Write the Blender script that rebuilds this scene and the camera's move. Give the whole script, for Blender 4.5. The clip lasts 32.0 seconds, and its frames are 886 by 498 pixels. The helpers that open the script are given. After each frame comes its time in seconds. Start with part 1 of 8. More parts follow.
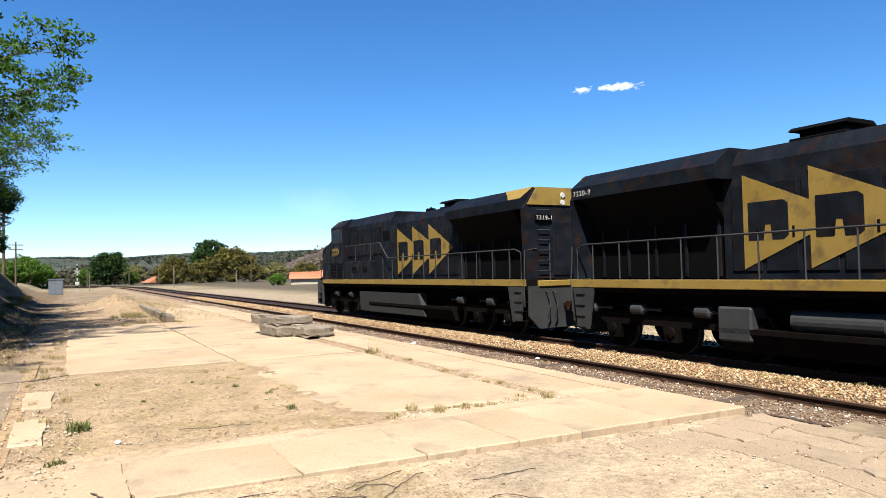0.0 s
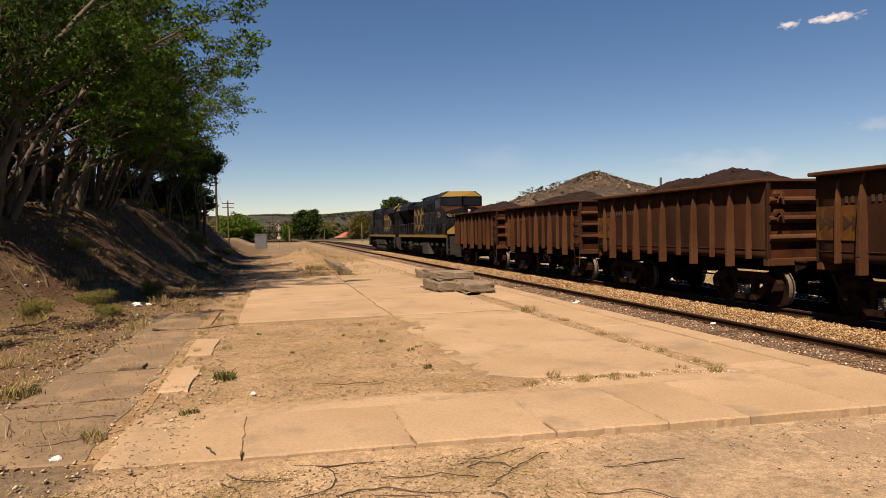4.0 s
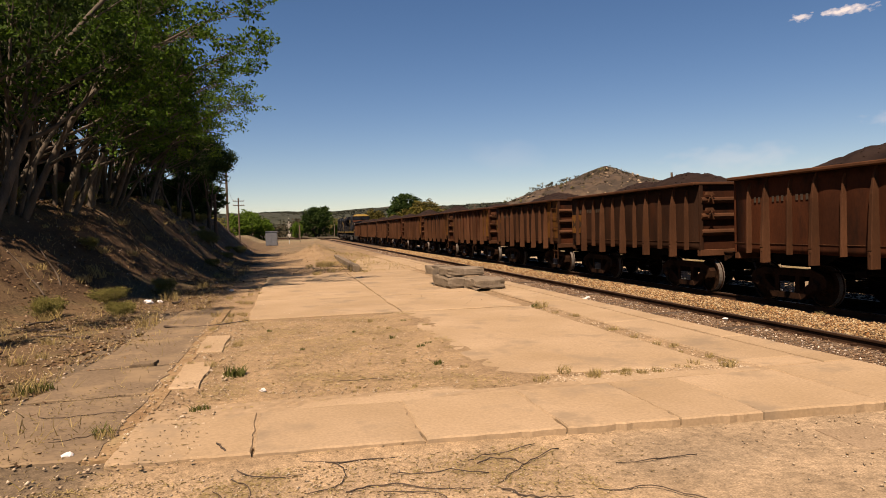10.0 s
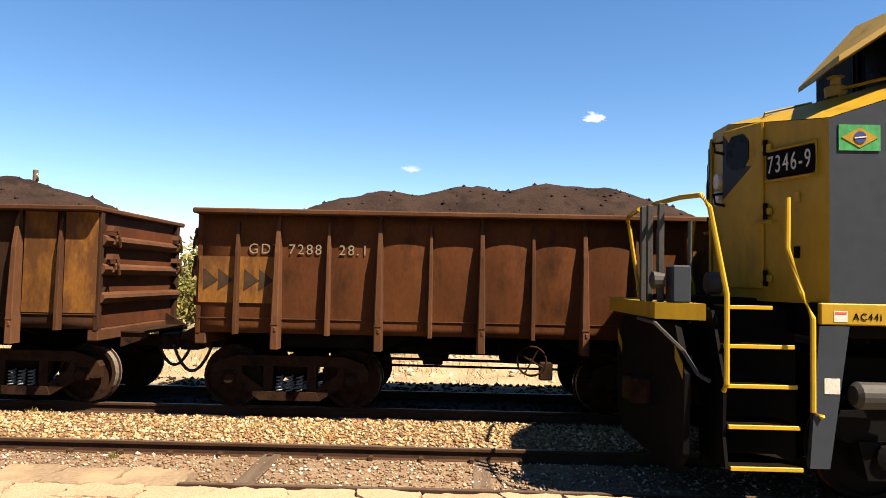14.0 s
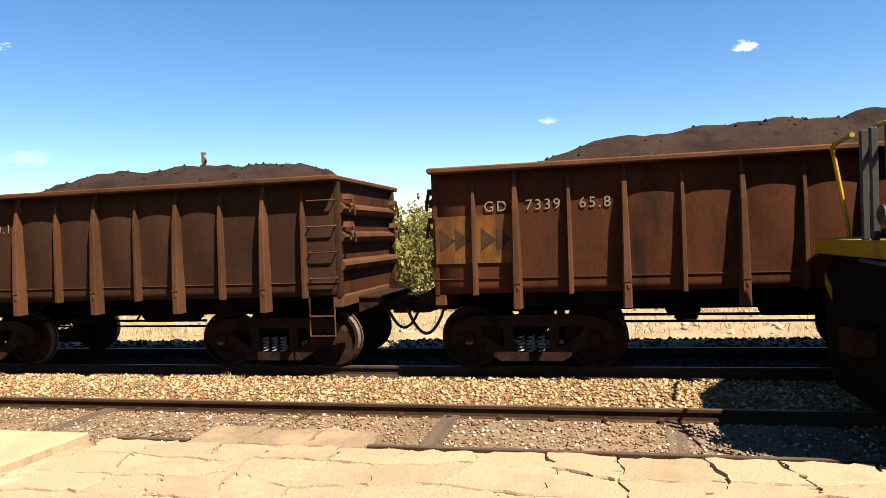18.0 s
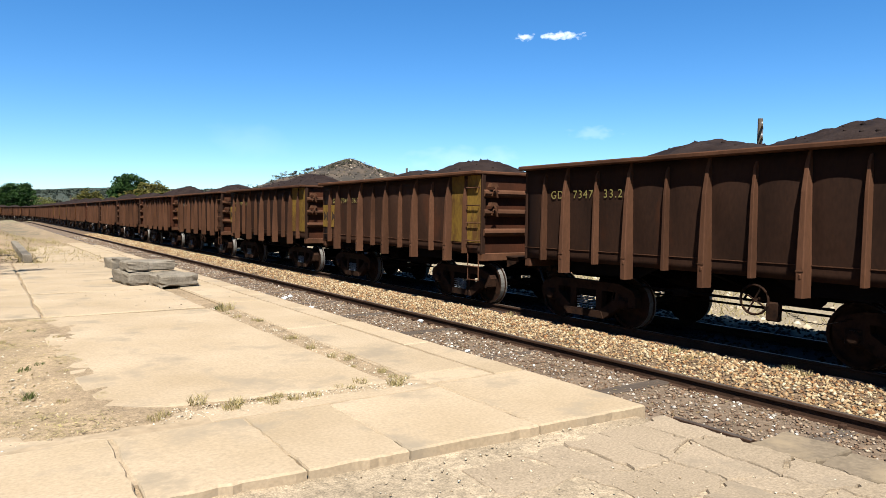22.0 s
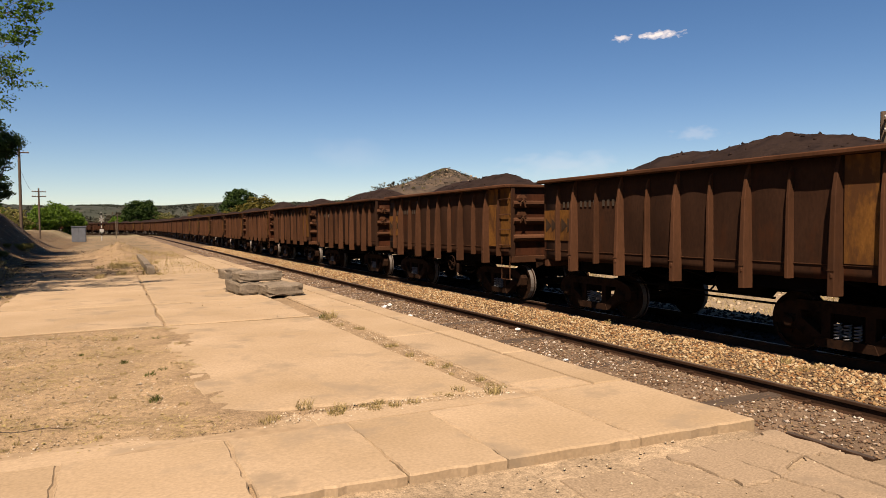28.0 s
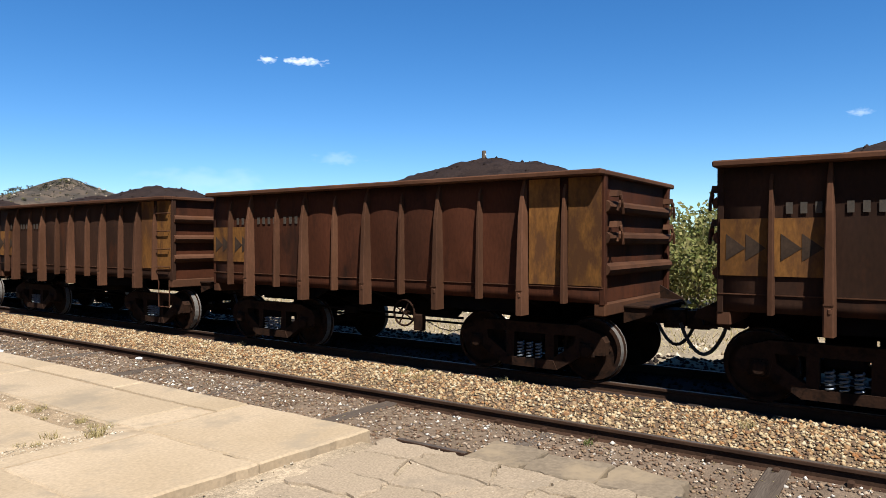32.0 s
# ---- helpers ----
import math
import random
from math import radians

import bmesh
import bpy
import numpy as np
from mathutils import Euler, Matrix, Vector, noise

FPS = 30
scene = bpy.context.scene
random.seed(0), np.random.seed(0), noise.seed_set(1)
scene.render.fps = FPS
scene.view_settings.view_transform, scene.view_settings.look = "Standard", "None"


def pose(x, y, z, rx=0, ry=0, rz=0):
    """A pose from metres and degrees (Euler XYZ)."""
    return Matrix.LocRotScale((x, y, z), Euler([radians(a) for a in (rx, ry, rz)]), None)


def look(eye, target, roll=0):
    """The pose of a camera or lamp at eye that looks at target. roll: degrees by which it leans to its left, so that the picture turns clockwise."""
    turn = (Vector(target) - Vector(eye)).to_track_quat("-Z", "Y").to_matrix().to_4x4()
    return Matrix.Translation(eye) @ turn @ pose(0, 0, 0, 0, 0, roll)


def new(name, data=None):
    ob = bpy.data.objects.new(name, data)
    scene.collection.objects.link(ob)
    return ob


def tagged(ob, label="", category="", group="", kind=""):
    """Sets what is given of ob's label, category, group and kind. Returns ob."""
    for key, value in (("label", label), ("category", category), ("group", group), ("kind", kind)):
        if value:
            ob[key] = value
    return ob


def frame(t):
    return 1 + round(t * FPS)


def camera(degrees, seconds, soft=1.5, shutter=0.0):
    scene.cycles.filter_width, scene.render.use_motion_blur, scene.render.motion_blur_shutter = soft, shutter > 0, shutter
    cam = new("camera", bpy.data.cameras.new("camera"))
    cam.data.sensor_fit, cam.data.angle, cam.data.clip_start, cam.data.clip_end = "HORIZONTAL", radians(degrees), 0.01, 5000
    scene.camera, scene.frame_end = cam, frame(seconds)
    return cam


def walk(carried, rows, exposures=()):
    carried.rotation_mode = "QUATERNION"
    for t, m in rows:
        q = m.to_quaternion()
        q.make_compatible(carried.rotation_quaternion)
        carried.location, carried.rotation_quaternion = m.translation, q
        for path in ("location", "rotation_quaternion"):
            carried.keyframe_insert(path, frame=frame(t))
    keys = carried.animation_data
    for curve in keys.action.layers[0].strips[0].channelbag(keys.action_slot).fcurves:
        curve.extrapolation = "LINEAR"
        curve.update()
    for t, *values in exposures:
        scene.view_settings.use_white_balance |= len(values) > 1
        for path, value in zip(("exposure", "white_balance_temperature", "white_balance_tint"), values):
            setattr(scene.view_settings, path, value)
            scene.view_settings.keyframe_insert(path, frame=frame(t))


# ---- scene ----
cam = camera(65.99, 32.0, 0.75)
PATH = [
    (0, pose(-1.448, -1.271, 2.015, 91.82, 1.34, -28.65)),
    (0.5, pose(-1.399, -1.103, 1.981, 89.68, 2.43, -27.28)),
    (1, pose(-1.248, -1.023, 1.962, 89.34, 1.38, -21.87)),
    (1.5, pose(-0.976, -0.994, 1.982, 88.97, -1.39, -16.21)),
    (2, pose(-0.827, -0.923, 1.987, 88.06, 0.38, -14.33)),
    (2.5, pose(-0.736, -0.721, 1.972, 88.24, 0.27, -17.48)),
    (3, pose(-0.672, -0.649, 1.963, 89.01, 0.60, -16.65)),
    (3.5, pose(-0.587, -0.659, 1.972, 88.63, 0.77, -14.16)),
    (5.5, pose(-0.580, -0.650, 1.964, 88.33, 1.82, -13.20)),
    (6, pose(-0.581, -0.647, 1.968, 88.46, 1.99, -13.05)),
    (6.5, pose(-0.562, -0.632, 1.966, 88.53, 1.95, -13.13)),
    (7, pose(-0.567, -0.634, 1.959, 88.13, 1.90, -12.64)),
    (7.5, pose(-0.562, -0.651, 1.964, 88.47, 1.82, -13.09)),
    (8, pose(-0.564, -0.650, 1.968, 88.75, 1.95, -12.86)),
    (8.5, pose(-0.556, -0.661, 1.962, 88.59, 1.56, -12.33)),
    (9, pose(-0.566, -0.651, 1.958, 88.40, 1.42, -12.32)),
    (9.5, pose(-0.563, -0.637, 1.961, 88.43, 1.37, -12.68)),
    (10, pose(-0.566, -0.627, 1.958, 88.19, 1.62, -12.78)),
    (10.5, pose(-0.559, -0.623, 1.965, 88.52, 1.94, -12.16)),
    (11, pose(-0.527, -0.586, 1.939, 88.69, 2.02, -14.43)),
    (11.5, pose(-0.406, -0.607, 1.937, 88.68, 1.87, -20.66)),
    (12, pose(-0.295, -0.898, 1.992, 86.31, 0.01, -31.53)),
    (12.5, pose(-0.273, -0.998, 2.053, 86.78, -0.88, -50.55)),
    (13, pose(0.019, -0.806, 1.994, 89.25, 0.45, -66.82)),
    (13.5, pose(0.081, -0.715, 2.016, 90.28, 0.23, -80.51)),
    (14, pose(0.166, -0.651, 2.003, 92.55, -1.17, -89.22)),
    (14.5, pose(0.293, -0.716, 1.982, 93.77, -0.88, -96.26)),
    (16.5, pose(0.264, -0.648, 2.015, 91.48, 0.48, -94.46)),
    (17, pose(0.290, -0.594, 2.020, 90.06, -0.14, -87.50)),
    (17.5, pose(0.420, -0.464, 2.027, 90.21, -0.33, -80.50)),
    (18, pose(0.526, -0.282, 1.995, 88.98, 2.18, -77.30)),
    (18.5, pose(0.555, -0.109, 2.013, 87.92, 2.06, -69.96)),
    (19, pose(0.794, -0.004, 2.012, 88.88, 1.27, -60.04)),
    (19.5, pose(0.945, 0.092, 2.011, 88.29, 1.46, -58.68)),
    (20, pose(0.946, 0.216, 2.009, 88.79, 0.12, -64.57)),
    (20.5, pose(0.899, 0.445, 2.013, 89.28, 1.17, -60.76)),
    (21, pose(0.878, 0.536, 2.026, 89.74, 0.15, -51.12)),
    (21.5, pose(1.040, 0.518, 2.007, 89.21, -1.49, -39.17)),
    (22, pose(1.109, 0.495, 1.995, 87.17, -0.55, -33.99)),
    (22.5, pose(1.081, 0.462, 2.013, 87.15, -0.09, -29.94)),
    (23, pose(1.061, 0.439, 1.998, 87.13, 0.89, -27.35)),
    (23.5, pose(1.060, 0.445, 2.015, 86.90, 1.18, -26.79)),
    (24, pose(1.047, 0.445, 2.002, 87.35, 0.19, -24.48)),
    (24.5, pose(1.031, 0.431, 2.014, 87.59, -0.12, -22.98)),
    (25, pose(1.032, 0.413, 2.012, 87.86, 0.01, -22.88)),
    (25.5, pose(1.049, 0.422, 2.023, 88.14, 0.47, -23.96)),
    (26, pose(1.066, 0.416, 2.013, 88.03, 0.98, -24.66)),
    (26.5, pose(1.066, 0.420, 2.015, 87.54, 0.54, -25.50)),
    (28.5, pose(1.088, 0.421, 2.022, 88.21, 0.72, -26.13)),
    (29, pose(1.090, 0.409, 2.028, 89.63, 1.09, -26.60)),
    (29.5, pose(1.131, 0.429, 2.014, 89.83, 1.17, -27.70)),
    (30, pose(1.200, 0.425, 2.011, 89.44, 0.98, -31.18)),
    (30.5, pose(1.264, 0.399, 2.015, 89.09, 0.98, -38.48)),
    (31, pose(1.299, 0.400, 2.006, 88.38, -0.30, -46.59)),
    (31.5, pose(1.344, 0.412, 2.027, 89.39, -0.25, -50.41)),
    (32, pose(1.416, 0.420, 2.011, 89.33, -0.05, -54.99)),
]
EXPOSURES = [(0, 1.74, 6050, 10), (1, 1.66, 6300, 12), (1.5, 1.44, 6600, 12), (2, 1.19, 8100, 22), (5, 0.94, 8600, 26), (11, 0.94, 8600, 26), (12.2, 0.94, 8400, 24), (13, 1.84, 8300, 19), (14, 2.16, 8000, 16), (17, 2.12, 7800, 14), (18.5, 2.00, 7300, 13), (21, 1.74, 6000, 6), (22, 1.56, 5850, 6), (23, 1.46, 6350, 11), (24, 1.32, 7400, 17), (25, 1.06, 7950, 22), (29, 1.09, 7950, 21), (30, 1.24, 7200, 14), (31, 1.28, 5800, 8), (32, 1.38, 5800, 8)]
walk(cam, PATH, EXPOSURES)

# ---- sky and sun ----
SUN = Vector((-0.34, -0.46, 0.83)).normalized()      # towards the sun
world = bpy.data.worlds.new("sky")
scene.world = world
world.use_nodes = True
wn = world.node_tree.nodes
sky = wn.new("ShaderNodeTexSky")
sky.sky_type, sky.sun_disc = "NISHITA", False
sky.sun_elevation = math.asin(SUN.z)
sky.sun_rotation = math.atan2(SUN.x, SUN.y)
sky.altitude, sky.air_density, sky.dust_density, sky.ozone_density = 1500, 1.0, 0.12, 3.0
wn["Background"].inputs["Strength"].default_value = 0.050
tint, sat = wn.new("ShaderNodeMix"), wn.new("ShaderNodeHueSaturation")
tint.data_type, tint.blend_type = "RGBA", "MULTIPLY"
tint.inputs["Factor"].default_value, tint.inputs[7].default_value = 1.0, (0.95, 1.0, 1.04, 1)
sat.inputs["Saturation"].default_value = 1.25
world.node_tree.links.new(sky.outputs[0], sat.inputs["Color"])
world.node_tree.links.new(sat.outputs[0], tint.inputs[6])
world.node_tree.links.new(tint.outputs[2], wn["Background"].inputs["Color"])
sun = new("sun", bpy.data.lights.new("sun", "SUN"))
sun.data.energy, sun.data.angle, sun.data.color = 5.0, radians(0.53), (1.0, 0.93, 0.82)
sun.matrix_world = look(SUN * 50, (0, 0, 0))

# ---- materials ----
MATS = {}


def lin(*rgb):
    return (*rgb, 1.0)


def material(name, c1, c2, scale=3.0, fine=40.0, rough=0.9, metal=0.0, bump=0.2, c3=None, spread=0.0, contrast=0.5, stretch=(1, 1, 1), c3_at=0.62, gloss=0.3, grain_mix=0.45, dent=0.0):
    """Two-scale noise between c1 and c2, patches of c3, fine relief; spread: variation from object to object."""
    if name in MATS:
        return MATS[name]
    m = bpy.data.materials.new(name)
    m.use_nodes = True
    n, l = m.node_tree.nodes, m.node_tree.links
    b = n["Principled BSDF"]
    b.inputs["Metallic"].default_value = metal
    b.inputs["Specular IOR Level"].default_value = gloss
    co, mp = n.new("ShaderNodeTexCoord"), n.new("ShaderNodeMapping")
    mp.inputs["Scale"].default_value = stretch
    l.new(co.outputs["Object"], mp.inputs["Vector"])
    if spread:
        info, off = n.new("ShaderNodeObjectInfo"), n.new("ShaderNodeVectorMath")
        off.operation = "MULTIPLY_ADD"
        off.inputs[1].default_value = (37.0, 21.0, 11.0)
        l.new(info.outputs["Random"], off.inputs[0])
        l.new(mp.outputs[0], off.inputs[2])
        vec = off.outputs[0]
    else:
        vec = mp.outputs[0]
    big, small = n.new("ShaderNodeTexNoise"), n.new("ShaderNodeTexNoise")
    for t, s, d in ((big, scale, 4.0), (small, fine, 3.0)):
        t.inputs["Scale"].default_value, t.inputs["Detail"].default_value = s, d
        l.new(vec, t.inputs["Vector"])
    ramp = n.new("ShaderNodeValToRGB")
    e = ramp.color_ramp.elements
    e[0].position, e[1].position = 0.5 - contrast * 0.45, 0.5 + contrast * 0.45
    e[0].color, e[1].color = lin(*c1), lin(*c2)
    l.new(big.outputs["Fac"], ramp.inputs[0])
    mix = n.new("ShaderNodeMix")
    mix.data_type, mix.blend_type = "RGBA", "OVERLAY"
    mix.inputs["Factor"].default_value = grain_mix
    l.new(ramp.outputs[0], mix.inputs[6])
    l.new(small.outputs["Fac"], mix.inputs[7])
    col = mix.outputs[2]
    if c3:
        pat, step, mx = n.new("ShaderNodeTexNoise"), n.new("ShaderNodeMapRange"), n.new("ShaderNodeMix")
        pat.inputs["Scale"].default_value, pat.inputs["Detail"].default_value, pat.inputs["Roughness"].default_value = scale * 1.7, 6.0, 0.65
        l.new(vec, pat.inputs["Vector"])
        step.inputs["From Min"].default_value, step.inputs["From Max"].default_value = c3_at - 0.07, c3_at + 0.07
        l.new(pat.outputs["Fac"], step.inputs["Value"])
        mx.data_type = "RGBA"
        l.new(step.outputs[0], mx.inputs["Factor"])
        l.new(col, mx.inputs[6])
        mx.inputs[7].default_value = lin(*c3)
        col = mx.outputs[2]
    if spread:
        hsv, mr = n.new("ShaderNodeHueSaturation"), n.new("ShaderNodeMapRange")
        mr.inputs["To Min"].default_value, mr.inputs["To Max"].default_value = 1 - spread, 1 + spread
        l.new(info.outputs["Random"], mr.inputs["Value"])
        l.new(mr.outputs[0], hsv.inputs["Value"])
        l.new(col, hsv.inputs["Color"])
        col = hsv.outputs[0]
    l.new(col, b.inputs["Base Color"])
    rr = n.new("ShaderNodeMapRange")
    rr.inputs["To Min"].default_value, rr.inputs["To Max"].default_value = max(0.05, rough - 0.12), min(1.0, rough + 0.1)
    l.new(small.outputs["Fac"], rr.inputs["Value"])
    l.new(rr.outputs[0], b.inputs["Roughness"])
    if bump:
        bp = n.new("ShaderNodeBump")
        bp.inputs["Strength"].default_value, bp.inputs["Distance"].default_value = bump, 0.02
        l.new(small.outputs["Fac"], bp.inputs["Height"])
        l.new(bp.outputs[0], b.inputs["Normal"])
    MATS[name] = m
    if dent:
        wave, dn = n.new("ShaderNodeTexNoise"), n.new("ShaderNodeBump")
        wave.inputs["Scale"].default_value, wave.inputs["Detail"].default_value = 1.6, 1.0
        l.new(vec, wave.inputs["Vector"])
        dn.inputs["Strength"].default_value, dn.inputs["Distance"].default_value = 1.0, dent
        l.new(wave.outputs["Fac"], dn.inputs["Height"])
        if bump:
            l.new(dn.outputs[0], bp.inputs["Normal"])
        else:
            l.new(dn.outputs[0], b.inputs["Normal"])
    return m


def island_material(name, cols, rough=0.95):
    """Colour that varies from piece to piece of one joined mesh."""
    if name in MATS:
        return MATS[name]
    m = bpy.data.materials.new(name)
    m.use_nodes = True
    n, l = m.node_tree.nodes, m.node_tree.links
    b = n["Principled BSDF"]
    b.inputs["Roughness"].default_value = rough
    b.inputs["Specular IOR Level"].default_value = 0.2
    geo, ramp = n.new("ShaderNodeNewGeometry"), n.new("ShaderNodeValToRGB")
    l.new(geo.outputs["Random Per Island"], ramp.inputs[0])
    e = ramp.color_ramp.elements
    e[0].color, e[1].color = lin(*cols[0]), lin(*cols[-1])
    for k, c in enumerate(cols[1:-1]):
        e.new((k + 1) / (len(cols) - 1)).color = lin(*c)
    l.new(ramp.outputs[0], b.inputs["Base Color"])
    MATS[name] = m
    return m


def leaf_material(name, cols, trans=0.35):
    m = island_material(name, cols, 0.85)
    n, l = m.node_tree.nodes, m.node_tree.links
    if "Translucent BSDF" not in n:
        tr, mx = n.new("ShaderNodeBsdfTranslucent"), n.new("ShaderNodeMixShader")
        ramp = n["Color Ramp"]
        l.new(ramp.outputs[0], tr.inputs["Color"])
        mx.inputs[0].default_value = trans
        l.new(n["Principled BSDF"].outputs[0], mx.inputs[1])
        l.new(tr.outputs[0], mx.inputs[2])
        l.new(mx.outputs[0], n["Material Output"].inputs["Surface"])
    return m


SAND = material("sandy_concrete", (0.2136, 0.1538, 0.094), (0.2563, 0.1922, 0.1239), 0.7, 9, 0.95, bump=0.25, c3=(0.1794, 0.1325, 0.08544), c3_at=0.66, gloss=0.06)
SLAB = material("dusty_slab", (0.233, 0.171, 0.1046), (0.2889, 0.2171, 0.1409), 0.7, 30, 0.93, bump=0.08, c3=(0.1968, 0.152, 0.1024), spread=0.05, c3_at=0.60, gloss=0.06, grain_mix=0.28)
SOIL = material("dry_soil", (0.165, 0.1068, 0.05826), (0.2233, 0.1554, 0.08736), 1.1, 16, 0.97, bump=0.6, c3=(0.2427, 0.1894, 0.1068), c3_at=0.6, gloss=0.06)
PAVE = material("worn_pavement", (0.1136, 0.0856, 0.0576), (0.1536, 0.116, 0.0776), 0.8, 22, 0.95, bump=0.2, c3=(0.1856, 0.1376, 0.0864), c3_at=0.56, gloss=0.06, grain_mix=0.4)
APRON = material("cracked_apron", (0.1827, 0.1369, 0.08944), (0.227, 0.171, 0.1151), 0.6, 50, 0.95, bump=0.25, c3=(0.1555, 0.1206, 0.084), spread=0.06, c3_at=0.62, gloss=0.06, grain_mix=0.6)
HILLSIDE = material("dry_hillside", (0.0416, 0.0288, 0.0192), (0.0752, 0.0528, 0.0344), 0.03, 0.28, 1.0, bump=0.0, c3=(0.0272, 0.0208, 0.0144), c3_at=0.50, grain_mix=0.8)
RIDGE = material("wooded_ridge", (0.0151, 0.01982, 0.0138), (0.02746, 0.03202, 0.0207), 0.02, 0.35, 1.0, bump=0.0, c3=(0.04118, 0.03966, 0.0276), c3_at=0.6)
RUST = material("rusty_wagon_steel", (0.02598, 0.009565, 0.004769), (0.05322, 0.0171, 0.007596), 0.8, 26, 0.82, metal=0.0, bump=0.05, c3=(0.01711, 0.00753, 0.004416), spread=0.22, stretch=(1, 1, 0.4), c3_at=0.60, gloss=0.06, grain_mix=0.4, contrast=0.45, dent=0.04)
RUSTDARK = material("dark_brown_wagon_steel", (0.01416, 0.006962, 0.004115), (0.03009, 0.01374, 0.007596), 0.8, 26, 0.82, bump=0.05, c3=(0.03658, 0.01318, 0.005855), spread=0.22, stretch=(1, 1, 0.4), c3_at=0.64, gloss=0.06, grain_mix=0.4, contrast=0.45, dent=0.04)
RUSTORANGE = material("orange_rusty_wagon_steel", (0.03386, 0.01214, 0.004901), (0.06094, 0.02134, 0.007419), 0.9, 24, 0.85, bump=0.05, c3=(0.01862, 0.007728, 0.004107), spread=0.2, stretch=(1, 1, 0.5), c3_at=0.60, gloss=0.06, grain_mix=0.35, contrast=0.5, dent=0.04)
# Lighter copy of the plate steel: sun on ribs and edges put into colour.
RUSTLIGHT = material("dusty_sunlit_steel", (0.0351, 0.0156, 0.008122), (0.0674, 0.02996, 0.01545), 1.5, 26, 0.85, bump=0.12, spread=0.2, stretch=(1, 1, 0.4), c3=(0.04914, 0.0206, 0.009159), c3_at=0.62, gloss=0.06, grain_mix=0.3)
FADEDDARK = material("worn_dark_paint", (0.0192, 0.0128, 0.0088), (0.0368, 0.0224, 0.0136), 4, 30, 0.85, bump=0.05, gloss=0.06)
OCHRE = material("worn_ochre_paint", (0.1022, 0.0568, 0.009936), (0.1306, 0.07669, 0.0142), 1.8, 25, 0.75, bump=0.1, c3=(0.06246, 0.02982, 0.009936), spread=0.15, stretch=(1, 1, 0.45), c3_at=0.55, gloss=0.06)
FADEDPATCH = material("faded_rust_orange_paint", (0.08552, 0.03657, 0.009432), (0.1268, 0.05545, 0.01363), 1.8, 25, 0.8, bump=0.1, c3=(0.05385, 0.02358, 0.009432), spread=0.2, stretch=(1, 1, 0.45), c3_at=0.52, gloss=0.06)
# Dark iron, taken far down so the shade under wagons is in its colour.
DARKIRON = material("dark_iron_and_shade", (0.002208, 0.001632, 0.001344), (0.0048, 0.00336, 0.002592), 3.0, 30, 0.85, metal=0.0, bump=0.15, gloss=0.03)
BOGIEIRON = material("rusty_cast_iron", (0.0144, 0.0069, 0.00384), (0.024, 0.0114, 0.00624), 3.0, 30, 0.85, metal=0.1, bump=0.2, c3=(0.0066, 0.00384, 0.00252), c3_at=0.56, gloss=0.06)
WHEELSTEEL = material("worn_wheel_steel", (0.0864, 0.0756, 0.0648), (0.1296, 0.1152, 0.1008), 5, 40, 0.45, metal=0.25, bump=0.05)
RAILTOP = material("rail_head_steel", (0.101, 0.07347, 0.0551), (0.1562, 0.124, 0.101), 2, 30, 0.45, metal=0.7, bump=0.05)
RAILSIDE = material("rusty_rail", (0.02304, 0.01229, 0.00768), (0.04032, 0.0215, 0.01267), 2, 30, 0.9, bump=0.15, gloss=0.06)
ORE = material("iron_ore_fines", (0.01388, 0.008624, 0.00694), (0.02236, 0.01466, 0.01195), 1.6, 22, 1.0, bump=0.8, c3=(0.01002, 0.006558, 0.005783), c3_at=0.57, gloss=0.06)
YELLOW = material("chrome_yellow_paint", (0.1718, 0.1023, 0.007347), (0.2218, 0.1398, 0.01214), 0.9, 14, 0.5, bump=0.05, c3=(0.084, 0.05248, 0.00984), c3_at=0.62, gloss=0.14, grain_mix=0.22, stretch=(1, 1, 0.35), dent=0.02)
HANDYEL = material("bright_yellow_rail_paint", (0.24, 0.148, 0.0096), (0.288, 0.188, 0.0152), 1.2, 20, 0.5, bump=0.05, gloss=0.16, grain_mix=0.12)
DARKYEL = material("sun_faded_yellow_paint", (0.1312, 0.08856, 0.01968), (0.1771, 0.1214, 0.0328), 1.3, 18, 0.7, bump=0.06, c3=(0.0984, 0.0656, 0.02296), c3_at=0.6, gloss=0.16, grain_mix=0.12)
FADEDYEL = material("grimy_yellow_paint", (0.1346, 0.08656, 0.01602), (0.1666, 0.1089, 0.02563), 1.3, 18, 0.6, bump=0.06, c3=(0.08968, 0.05767, 0.01922), c3_at=0.6, gloss=0.16, grain_mix=0.12)
NAVY = material("grimy_blue_grey_paint", (0.003186, 0.004247, 0.006156), (0.00531, 0.006372, 0.008496), 1.1, 14, 0.55, bump=0.06, c3=(0.01188, 0.00612, 0.00396), spread=0.15, c3_at=0.6, gloss=0.08, grain_mix=0.25, dent=0.12)
SLATE = material("slate_blue_paint", (0.01762, 0.02252, 0.02938), (0.02056, 0.02595, 0.0333), 0.7, 9, 0.5, bump=0.01, c3=(0.01616, 0.02007, 0.02546), c3_at=0.66, gloss=0.05, grain_mix=0.12)
GREYP = material("grey_machine_paint", (0.01818, 0.01818, 0.01761), (0.02613, 0.02613, 0.02499), 2, 25, 0.6, bump=0.08, gloss=0.16, grain_mix=0.3)
# Serves real black parts, and paints the shade in recesses and under the engines.
BLACK = material("black_and_recess_shade", (0.000576, 0.000576, 0.000672), (0.001344, 0.001248, 0.001248), 3, 20, 0.8, bump=0.05, gloss=0.06)
